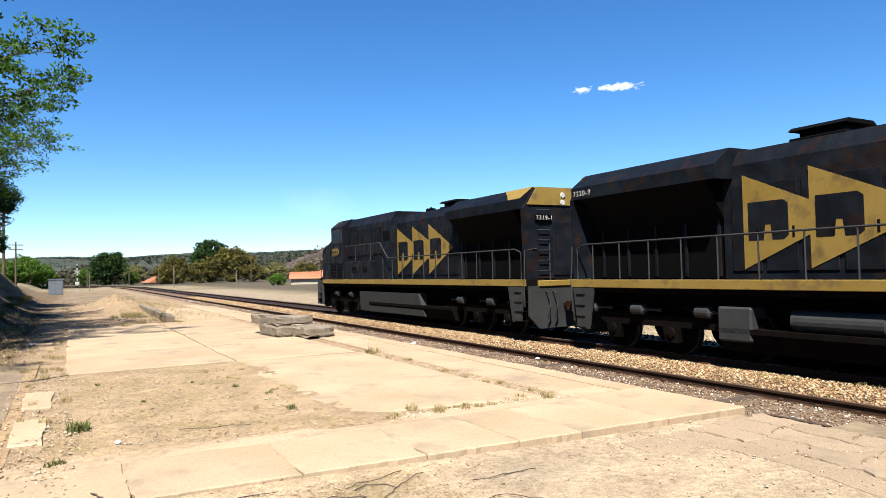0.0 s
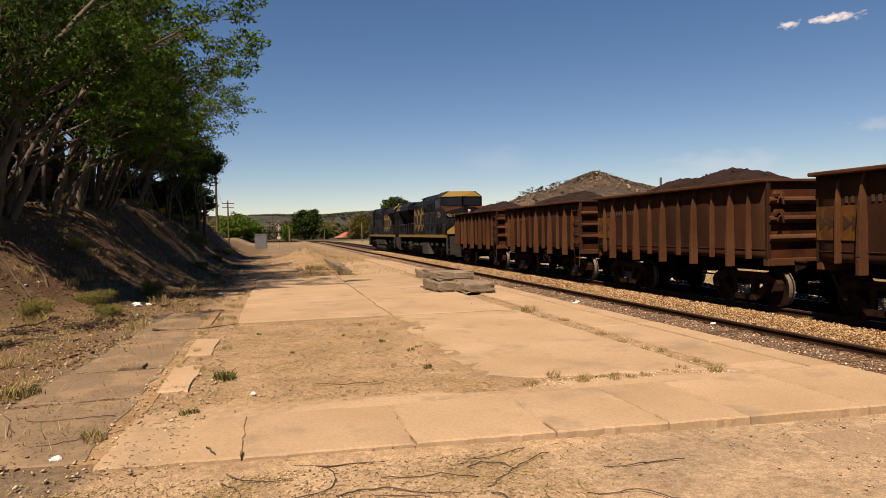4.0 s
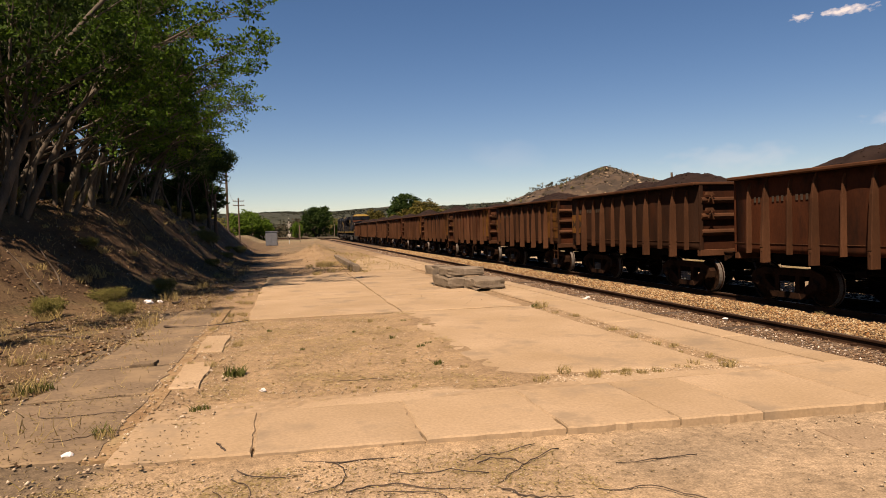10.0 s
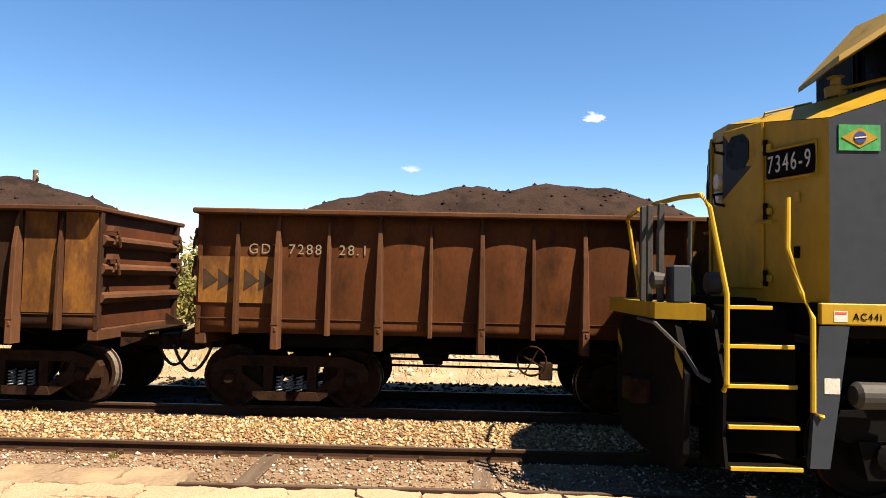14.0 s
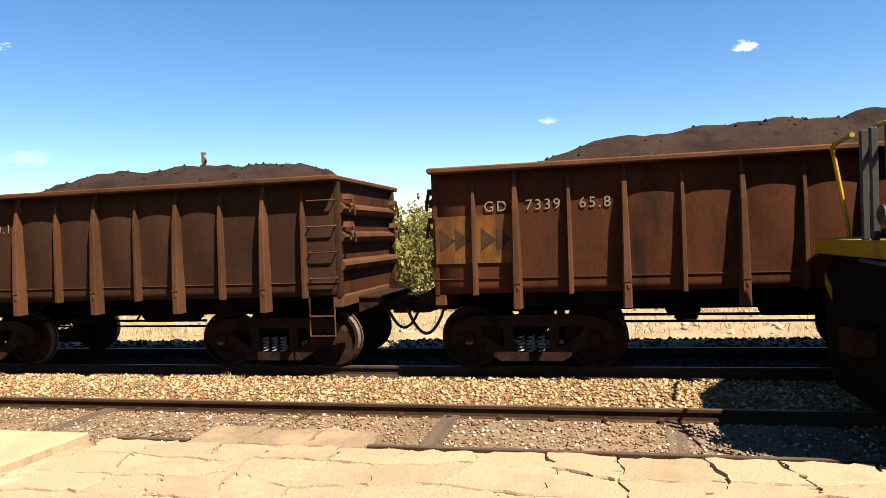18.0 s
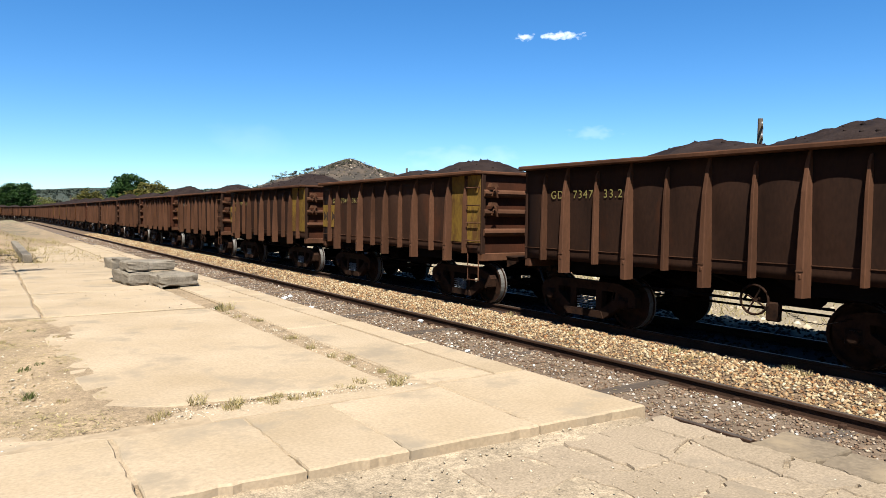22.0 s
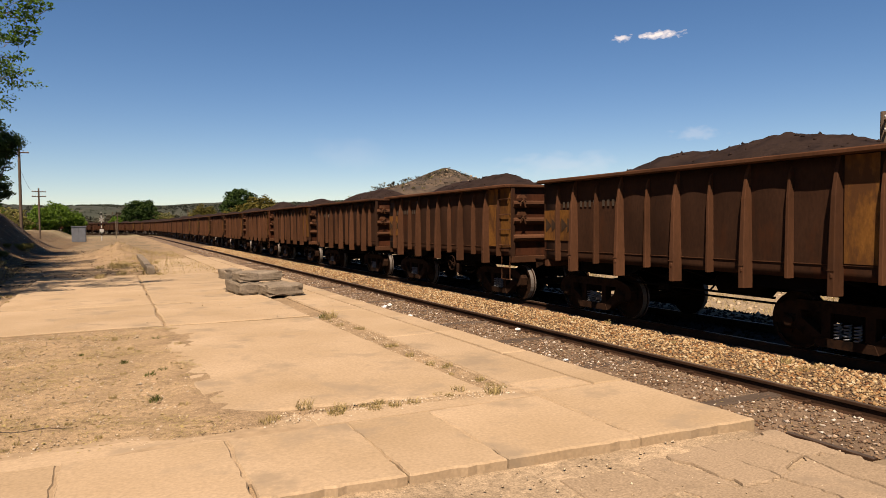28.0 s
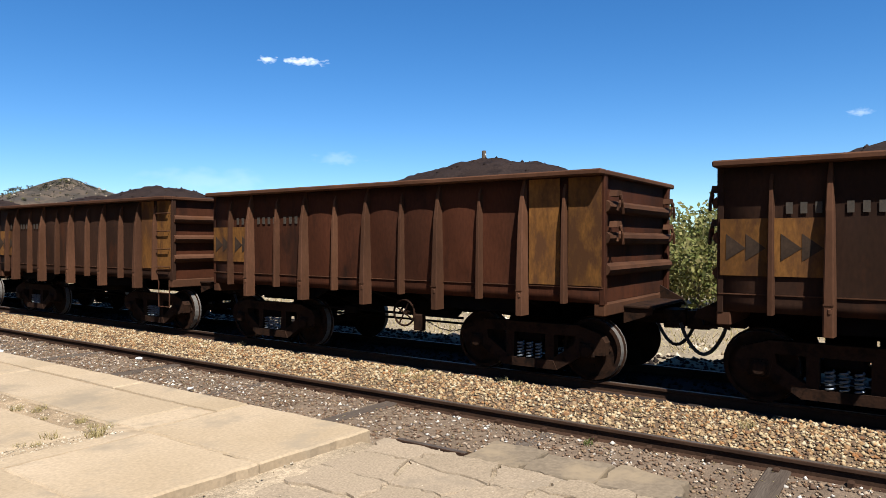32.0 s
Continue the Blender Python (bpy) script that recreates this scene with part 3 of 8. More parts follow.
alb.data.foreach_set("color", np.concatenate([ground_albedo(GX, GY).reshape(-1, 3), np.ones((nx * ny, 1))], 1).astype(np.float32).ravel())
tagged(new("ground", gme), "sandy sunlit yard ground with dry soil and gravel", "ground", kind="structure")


# ---- distance ----
def hill(name, label, x0, x1, depth, y, top, mat, seed, nx=90, nyy=16):
    """A rounded hill whose crest follows top(u), u from 0 to 1 along it, y metres away."""
    vs, rng = [], random.Random(seed)
    us = np.linspace(0, 1, nx)
    for j in range(nyy):
        w = j / (nyy - 1)
        for u in us:
            h = top(u) * math.sin(min(1, w * 1.0) * math.pi / 2) ** 1.2
            h *= 1 + 0.05 * math.sin(u * 40 + w * 9 + seed) + 0.03 * math.sin(u * 95 + w * 21)
            vs.append((x0 + (x1 - x0) * u, y + depth * w + 0.06 * depth * math.sin(u * 17 + seed), h - 1.0))
    fs = [(j * nx + i, j * nx + i + 1, (j + 1) * nx + i + 1, (j + 1) * nx + i) for j in range(nyy - 1) for i in range(nx - 1)]
    return tagged(new(name, fast_mesh(name, vs, fs, mat, True)), label, "hill", kind="structure")


def hump(u, c, w, h):
    return h * math.exp(-(((u - c) / w) ** 2))


hill("wooded_ridge", "long low wooded ridge along the horizon", -1500, 1700, 300, 1500,
     lambda u: 59 + 6 * math.sin(u * 9 + 1) + 3 * math.sin(u * 23) + 2.0 * math.sin(u * 71), RIDGE, 3, 160, 8)
CREST = ((0.20, 3), (0.25, 7), (0.318, 23), (0.38, 38), (0.44, 48), (0.4985, 57), (0.535, 49), (0.577, 43), (0.65, 36), (0.75, 38), (0.843, 45), (1.0, 42), (1.25, 36), (1.7, 30), (2.4, 22))


def crest(u):
    b = 0.20 + 2.2 * u
    for (a, p), (c, q) in zip(CREST, CREST[1:]):
        if a <= b <= c:
            return p + (q - p) * (b - a) / (c - a)
    return 20


hill("dry_hill", "dry brown hill with thin trees on its crest", 0.2 * 620, 2.4 * 620, 120, 500, crest, HILLSIDE, 5, 260, 20)


# ---- rails and sleepers ----
def rail_section(head):
    """Outline across the rail, head at the top: (across, up)."""
    o = [(-0.066, -0.165), (0.066, -0.165), (0.066, -0.152), (0.012, -0.135), (0.010, -0.048), (0.036, -0.036), (0.036, -0.006), (0.028, 0.0)]
    return o + [(-0.028, 0.0), (-0.036, -0.006), (-0.036, -0.036), (-0.010, -0.048), (-0.012, -0.135), (-0.066, -0.152)]


def rail(track, x, top, s0, s1, base_x):
    mb, sec = Mesh(), rail_section(True)
    n, ss = len(sec), [s0]
    while ss[-1] < s1:
        ss.append(min(s1, ss[-1] + (12.0 if ss[-1] < BEND_Y - 12 else 4.0)))
    vs = []
    for s in ss:
        px, py, a = along(s, base_x)
        for u, w in sec:
            d = x - base_x + u
            vs.append((px + d * math.cos(a), py + d * math.sin(a), top + w))
    fs = [(i * n + k, i * n + (k + 1) % n, (i + 1) * n + (k + 1) % n, (i + 1) * n + k) for i in range(len(ss) - 1) for k in range(n)]
    fs += [tuple(range(n))[::-1], tuple((len(ss) - 1) * n + k for k in range(n))]
    mb.add(vs, fs)
    me = mb.mesh("rail", [RAILSIDE, RAILTOP])
    up = [p.index for p in me.polygons if p.normal.z > 0.9 and p.center.z > top - 0.01]
    for k in up:
        me.polygons[k].material_index = 1
    ob = new("rail", me)
    ob.parent = track
    return ob


GAUGE = 1.67
main_track = tagged(new("track_main"), "main railway track on pale ballast under the train", "railway track", kind="structure")
near_track = tagged(new("track_siding"), "rusty siding track half sunk beside the pavement", "railway track", kind="structure")
for s in (-1, 1):
    rail(main_track, MAIN_X + s * GAUGE / 2, RAIL_MAIN, -60, 430, MAIN_X)
    if s > 0:
        rail(near_track, NEAR_X + GAUGE / 2, RAIL_NEAR, -60, 300, NEAR_X)
for a, b in ((-60, 2.05), (4.08, 4.95), (30, 300)):      # the other rail lies buried in places
    rail(near_track, NEAR_X - GAUGE / 2, RAIL_NEAR - (0.0 if a < 20 else 0.03), a, b, NEAR_X)


# ---- ore wagons ----
PITCH, SPEED, FRONT0, BODY = 9.815, 11.957, -7.155, 8.42
WHEEL_R = 0.45
RIBS = [(-3.62, 0), (-2.98, 1), (-2.24, 0), (-1.49, 1), (-0.745, 0), (0.0, 1), (0.745, 0), (1.49, 1), (2.24, 0), (2.98, 1), (3.58, 0)]
HALF = 1.64         # half the width over the rim
SIDE = 1.44         # the side plates stand back under the rim
SPIN = []           # every wheelset, for the motions


def rib_mesh(tall):
    """Tapered pressed-steel rib: a thin blade at the top, broad and deep at the foot. Outer side at -x."""
    mb, z0 = Mesh(), (0.95 if tall else 1.15)
    zs = (z0, 1.42, 2.35, 2.72, 2.90 if tall else 2.80)
    deep = (0.190, 0.188, 0.150, 0.085, 0.020) if tall else (0.125, 0.125, 0.108, 0.060, 0.015)
    wide = (0.066, 0.064, 0.046, 0.034, 0.020) if tall else (0.036, 0.036, 0.030, 0.024, 0.016)
    vs = []
    for z, d, w in zip(zs, deep, wide):
        vs += [(0, -w, z), (-d * 0.94, -w * 0.86, z), (-d, -w * 0.62, z), (-d, w * 0.62, z), (-d * 0.94, w * 0.86, z), (0, w, z)]
    n = len(zs)
    fs = [(0, 1, 2, 3, 4, 5), tuple(6 * (n - 1) + i for i in (5, 4, 3, 2, 1, 0))]
    fs += [(6 * k + i, 6 * k + 6 + i, 6 * k + 6 + (i + 1) % 6, 6 * k + (i + 1) % 6) for k in range(n - 1) for i in range(6)]
    mb.add(vs, fs)
    if tall:
        mb.box(-0.196, -0.17, -0.052, 0.052, 1.30, 1.318)
        mb.box(-0.20, -0.16, -0.035, 0.01, 1.20, 1.27, 0.012)
    return mb


def wheel_mesh(s, r=WHEEL_R, n=28, mats=None):
    """One flanged wheel on side s; the rim bright, the web rusty."""
    g = s * GAUGE / 2
    rim, web = Mesh(), Mesh()
    prof = [(g - s * 0.075, r - 0.09), (g - s * 0.075, r + 0.028), (g - s * 0.045, r + 0.028), (g - s * 0.03, r), (g + s * 0.065, r - 0.008), (g + s * 0.07, r - 0.06)]
    rim.disc(prof, n)
    rim.f = rim.f[:-2]
    web.disc([(g - s * 0.06, r - 0.075), (g - s * 0.005, r - 0.11), (g + s * 0.01, 0.17), (g + s * 0.06, 0.13), (g + s * 0.075, 0.10)], n)
    web.disc([(g + s * 0.015, r - 0.11), (g + s * 0.02, r - 0.055)], n)
    for k in range(4):
        a = k * math.pi / 2 + 0.4
        web.box(g + s * 0.02 - 0.015, g + s * 0.02 + 0.03, 0.24 * math.cos(a) - 0.03, 0.24 * math.cos(a) + 0.03, 0.24 * math.sin(a) - 0.03, 0.24 * math.sin(a) + 0.03)
    k = len(rim.f)
    rim.add(web.v, web.f)
    me = rim.mesh("wheel", list(mats or (WHEELSTEEL, BOGIEIRON)))
    for p in me.polygons:
        p.material_index = 0 if p.index < k and abs(p.normal.x) < 0.6 else 1
    return me


def side_plate_mesh(seed):
    """Thin side sheet, bulged outwards a little between the ribs and dented here and there."""
    rng_, h = random.Random(seed), BODY / 2 - 0.02
    ys = sorted({-h, h} | {round(a + (b - a) * q / 6, 4) for (a, _), (b, _) in zip(RIBS, RIBS[1:]) for q in range(7)})
    zs = [1.165, 1.28, 1.38, 1.55, 1.75, 1.95, 2.15, 2.35, 2.55, 2.72, 2.9]
    stops = [-h] + [y for y, _ in RIBS] + [h]
    swell = [rng_.uniform(0.030, 0.055) if -2.9 < y < 1.4 else rng_.uniform(0.002, 0.009) for y in stops]
    dents = [(rng_.uniform(-h, h), rng_.uniform(1.5, 2.6), rng_.uniform(0.12, 0.3), rng_.uniform(0.006, 0.022)) for _ in range(16)]
    vs = []
    for y in ys:
        k = max(i for i, a in enumerate(stops[:-1]) if a <= y + 1e-6)
        u = (y - stops[k]) / (stops[k + 1] - stops[k])
        for z in zs:
            w = math.sin(math.pi * min(1, max(0, (z - 1.38) / 1.52))) ** 0.8
            x = -SIDE - swell[k] * abs(math.sin(math.pi * u)) ** 0.65 * w
            x += sum(d * math.exp(-((y - a) ** 2 + (z - b) ** 2) / r ** 2) for a, b, r, d in dents) * math.sin(math.pi * u)
            vs.append((x, y, z))
    m, k = len(zs), len(ys) * len(zs)
    vs += [(-SIDE + 0.05, y, z) for y in ys for z in zs]
    fs = []
    for i in range(len(ys) - 1):
        for j in range(m - 1):
            a = i * m + j
            fs += [(a, a + 1, a + m + 1, a + m), (k + a, k + a + m, k + a + m + 1, k + a + 1)]
        fs += [(i * m, i * m + m, k + i * m + m, k + i * m), (i * m + m - 1, k + i * m + m - 1, k + i * m + 2 * m - 1, i * m + 2 * m - 1)]
    e = (len(ys) - 1) * m
    for j in range(m - 1):
        fs += [(j, k + j, k + j + 1, j + 1), (e + j, e + j + 1, k + e + j + 1, k + e + j)]
    return Mesh().add(vs, fs)


def side_frame_mesh(s):
    """Cast bogie side frame: deep top bar, two triangular windows, spring nest between columns."""
    x0, x1, mb = s * 0.99 - 0.085, s * 0.99 + 0.085, Mesh()
    mb.prism([(-1.20, 0.58), (-1.12, 0.70), (-0.80, 0.80), (0.80, 0.80), (1.12, 0.70), (1.20, 0.58), (1.18, 0.40), (0.80, 0.38), (0.74, 0.64), (-0.74, 0.64), (-0.80, 0.38), (-1.18, 0.40)], 0, x0, x1)
    for k in (-1, 1):
        mb.prism([(k * 0.86, 0.66), (k * 0.86, 0.38), (k * 0.46, 0.13), (k * 0.33, 0.13), (k * 0.38, 0.29), (k * 0.72, 0.52), (k * 0.74, 0.66)], 0, x0 + 0.008, x1 - 0.008)
        mb.prism([(k * 0.26, 0.65), (k * 0.40, 0.65), (k * 0.40, 0.26), (k * 0.26, 0.26)], 0, x0 + 0.012, x1 - 0.012)
    mb.prism([(-0.46, 0.13), (0.46, 0.13), (0.40, 0.26), (-0.40, 0.26)], 0, x0 - 0.02, x1 + 0.02)
    return mb


def spring_mesh():
    mb, pts = Mesh(), []
    for k in range(40):
        a = k * 2 * math.pi / 8
        pts.append((0.047 * math.cos(a), 0.047 * math.sin(a), 0.27 + 0.24 * k / 39))
    return mb.tube(pts, 0.013, 5)


def axle_box_mesh(s):
    mb = Mesh()
    mb.box(s * 1.0 - 0.09, s * 1.0 + 0.09, -0.13, 0.13, 0.34, 0.58, 0.03)
    mb.disc([(s * 1.09, 0.10), (s * 1.12, 0.095), (s * 1.135, 0.07)], 12, 0, (0, 0, WHEEL_R))
    return mb


WAGON = {}


def wagon_meshes():
    """Meshes that all wagons share."""
    W = WAGON
    h = BODY / 2
    for key, seed in (("plate", 5), ("plate_dented", 6)):
        W[key] = [side_plate_mesh(seed).mesh("side_plate", m, True) for m in (RUST, RUSTDARK, RUSTORANGE)]
    ledge = Mesh().box(-SIDE - 0.016, -SIDE + 0.03, -h + 0.04, h - 0.04, 1.372, 1.384)
    W["ledge"] = ledge.mesh("lower_ledge", RUSTLIGHT)
    # Gussets coloured near black for the shade below the ledge.
    for k, s in enumerate((-1, 1)):
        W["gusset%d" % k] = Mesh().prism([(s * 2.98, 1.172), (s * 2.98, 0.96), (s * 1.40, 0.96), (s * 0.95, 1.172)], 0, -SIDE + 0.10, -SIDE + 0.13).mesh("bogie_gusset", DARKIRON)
    W["endplate"] = Mesh().box(-SIDE + 0.05, SIDE - 0.05, h - 0.15, h - 0.10, 1.17, 2.9).mesh("end_plate", RUST)
    W["floor"] = Mesh().box(-SIDE + 0.05, SIDE - 0.05, -h + 0.15, h - 0.15, 1.17, 1.22).mesh("wagon_floor", RUST)
    rim = Mesh()
    for s in (-1, 1):
        rim.box(*sorted((s * HALF, s * (HALF - 0.20))), -h, h, 2.895, 2.975, 0.018)
        rim.box(-HALF + 0.19, HALF - 0.19, *sorted((s * h, s * (h - 0.20))), 2.897, 2.973, 0.018)
    W["rim"] = rim.mesh("top_rim", RUSTLIGHT)
    # Ribs paler than the plates, for the sunlight they catch.
    W["rib"] = [rib_mesh(False).mesh("rib", RUSTLIGHT), rib_mesh(True).mesh("rib", RUSTLIGHT)]
    corner = Mesh().box(-SIDE - 0.006, -SIDE + 0.10, h - 0.10, h - 0.018, 1.14, 2.9, 0.012)
    W["corner"] = [corner.mesh("corner_post", m) for m in (RUST, RUSTDARK, RUSTORANGE)]
    sill = Mesh()
    sill.box(-SIDE + 0.005, SIDE - 0.005, h - 0.18, h - 0.012, 0.99, 1.165, 0.015)
    W["endsill"] = sill.mesh("end_sill", RUSTLIGHT)
    bar = Mesh()
    prof = [(0.0, -0.085), (0.06, -0.088), (0.115, -0.055), (0.145, 0.0), (0.13, 0.05), (0.08, 0.085), (0.0, 0.09)]
    bar.prism([(y, z) for y, z in prof], 0, -1.40, 1.40)
    W["bar"] = bar.mesh("end_corrugation", RUSTLIGHT)
    latch = Mesh()
    latch.prism([(-0.13, 0.0), (0.13, 0.0), (0.09, 0.09), (-0.06, 0.09)], 1, 0.10, 0.21)
    latch.tube([(0.02, 0.22, 0.02), (-0.02, 0.24, -0.10), (-0.07, 0.23, -0.24)], 0.022, 7)
    latch.tube([(-0.05, 0.2, -0.02), (0.06, 0.23, -0.1), (0.07, 0.2, -0.2)], 0.018, 6)
    latch.v = [(x * 0.95, y * 1.0, z * 0.95) for x, y, z in latch.v]
    W["latch"] = latch.mesh("latch", RUSTLIGHT)
    under = Mesh()
    under.box(-0.28, 0.28, -4.05, 4.05, 0.78, 1.17, 0.03)
    # Underframe parts share the near-black iron that paints in their shade.
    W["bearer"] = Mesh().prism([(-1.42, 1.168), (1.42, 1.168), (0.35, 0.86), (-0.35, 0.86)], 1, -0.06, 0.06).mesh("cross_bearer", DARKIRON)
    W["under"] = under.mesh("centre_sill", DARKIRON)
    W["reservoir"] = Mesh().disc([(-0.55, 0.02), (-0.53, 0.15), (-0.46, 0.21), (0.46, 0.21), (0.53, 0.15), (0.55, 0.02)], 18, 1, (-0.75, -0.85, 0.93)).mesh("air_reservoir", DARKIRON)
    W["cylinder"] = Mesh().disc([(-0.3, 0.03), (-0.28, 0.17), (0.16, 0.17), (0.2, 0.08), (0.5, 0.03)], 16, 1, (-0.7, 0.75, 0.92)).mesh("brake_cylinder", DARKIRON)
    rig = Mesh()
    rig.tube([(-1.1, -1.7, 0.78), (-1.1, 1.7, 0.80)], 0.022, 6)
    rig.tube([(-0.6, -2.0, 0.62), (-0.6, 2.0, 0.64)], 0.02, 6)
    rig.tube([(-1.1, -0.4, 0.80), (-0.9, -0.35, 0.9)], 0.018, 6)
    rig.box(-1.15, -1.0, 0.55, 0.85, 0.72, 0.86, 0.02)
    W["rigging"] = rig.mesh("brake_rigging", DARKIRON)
    hw = Mesh()
    ring = [(-1.42, 0.21 * math.cos(k * math.pi / 10), 0.84 + 0.21 * math.sin(k * math.pi / 10)) for k in range(21)]
    hw.tube(ring, 0.018, 6, False)
    for k in range(4):
        a = k * math.pi / 2 + 0.5
        hw.tube([(-1.42, 0, 0.84), (-1.42, 0.2 * math.cos(a), 0.84 + 0.2 * math.sin(a))], 0.013, 5)
    hw.tube([(-1.42, 0, 0.84), (-1.2, 0, 0.84)], 0.03, 8)
    hw.box(-1.34, -1.24, -0.32, -0.12, 0.55, 0.82, 0.02)
    W["handwheel"] = hw.mesh("hand_brake_wheel", BOGIEIRON)
    chain = Mesh()
    for k in range(26):
        u = k / 25
        y, z = -0.35 - 0.9 * u, 0.72 - 0.13 * math.sin(u * math.pi)
        dx, dz = (0.0, 0.013) if k % 2 else (0.013, 0.0)
        chain.tube([(-1.27 + dx, y, z + dz), (-1.27, y + 0.022, z), (-1.27 - dx, y, z - dz), (-1.27, y - 0.022, z), (-1.27 + dx, y, z + dz)], 0.005, 4, False)
    W["chain"] = chain.mesh("brake_chain", DARKIRON)
    rung = Mesh()
    rung.tube([(0.02, -0.21, 0.0), (-0.07, -0.21, -0.01), (-0.07, 0.21, -0.01), (0.02, 0.21, 0.0)], 0.013, 6)
    W["rung"] = rung.mesh("grab_iron", RUSTLIGHT)
    st = Mesh()
    st.tube([(0, -0.2, 1.15), (0, -0.2, 0.56), (0, 0.2, 0.56), (0, 0.2, 1.15)], 0.016, 6)
    st.tube([(0, -0.2, 0.86), (0, 0.2, 0.86)], 0.014, 6)
    W["step"] = st.mesh("foot_step", RUSTLIGHT)
    cpl = Mesh()
    cpl.box(-0.10, 0.10, 0.0, 0.5, 0.80, 0.98, 0.03)
    cpl.prism([(-0.17, 0.48), (0.17, 0.48), (0.22, 0.62), (0.16, 0.79), (0.02, 0.74), (-0.02, 0.64), (-0.16, 0.78), (-0.20, 0.6)], 2, 0.76, 1.02)
    cpl.tube([(-0.19, 0.55, 0.9), (-0.55, 0.45, 0.86), (-1.0, 0.18, 0.9)], 0.018, 6)
    W["coupler"] = cpl.mesh("coupler", BOGIEIRON)
    plat = Mesh()
    plat.box(-0.75, 0.75, 0.0, 0.42, 1.06, 1.10, 0.01)
    plat.prism([(0.0, 1.06), (0.42, 1.06), (0.40, 0.98), (0.0, 0.84)], 0, -0.72, -0.68)
    plat.prism([(0.0, 1.06), (0.42, 1.06), (0.40, 0.98), (0.0, 0.84)], 0, 0.68, 0.72)
    plat.prism([(0.0, 1.30), (0.36, 1.10), (0.40, 1.0), (0.0, 1.02)], 0, -0.98, -0.93)
    W["platform"] = plat.mesh("end_platform", BOGIEIRON)
    hose = Mesh()
    pts = [(-0.35, 0.05 + 0.62 * k / 12, 0.86 - 0.42 * math.sin(math.pi * k / 12) ** 0.8) for k in range(13)]
    hose.tube(pts, 0.026, 7)
    W["hose"] = hose.mesh("brake_hose", RUBBER)
    W["wheel"] = [wheel_mesh(s) for s in (-1, 1)]
    W["axle"] = Mesh().tube([(-1.06, 0, 0), (1.06, 0, 0)], 0.075, 10).mesh("axle", BOGIEIRON)
    W["frame"] = [side_frame_mesh(s).mesh("side_frame", BOGIEIRON) for s in (-1, 1)]
    # Springs take the cabinet's pale grey to paint sunlight on the nest.
    W["spring"] = spring_mesh().mesh("spring", BOXGREY)
    W["box"] = [axle_box_mesh(s).mesh("axle_box", BOGIEIRON) for s in (-1, 1)]
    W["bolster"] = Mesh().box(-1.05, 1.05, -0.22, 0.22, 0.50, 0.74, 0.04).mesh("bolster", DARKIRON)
    W["panel_narrow"] = Mesh().box(-0.008, 0.0, -0.24, 0.24, 1.4, 2.885).mesh("end_panel", OCHRE)
    W["digit"] = Mesh().box(-0.005, 0.0, -0.07, 0.0, 0.0, 0.13).mesh("number_bar", BARPAINT)
    W["panel_faded"] = Mesh().box(-0.008, 0.0, -0.24, 0.24, 1.4, 2.885).mesh("end_panel", FADEDPATCH)
    W["logo_faded"] = Mesh().box(-0.012, -0.0, -0.27, 0.27, 1.60, 2.28).mesh("painted_mark", FADEDPATCH)
    logo = Mesh().box(-0.012, -0.0, -0.27, 0.27, 1.60, 2.28)
    W["logo"] = logo.mesh("painted_mark", OCHRE)
    arrow = Mesh()
    for k in range(2):
        y = 0.2 - 0.22 * k
        arrow.prism([(y, 1.78), (y - 0.22, 1.93), (y, 2.1)], 0, -0.017, -0.013)
    W["arrow"] = arrow.mesh("faded_arrow", FADEDDARK)


def bogie(wagon, y):
    W = WAGON
    b = part("bogie", W["bolster"], None, wagon, at=pose(0, y, 0))
    for k, s in enumerate((-1, 1)):
        part("side_frame", W["frame"][k], None, b)
        for dy in (-0.15, 0.0, 0.15):
            part("spring", W["spring"], None, b, at=pose(s * 1.05, dy, -0.01))
        for dy in (-0.92, 0.92):
            part("axle_box", W["box"][k], None, b, at=pose(0, dy, 0))
    for dy in (-0.92, 0.92):
        for name, me in (("wheel", W["wheel"][0]), ("wheel", W["wheel"][1]), ("axle", W["axle"])):
            o = part(name, me, None, b)
            o.matrix_parent_inverse = pose(0, dy, WHEEL_R)
            SPIN.append(o)
    return b


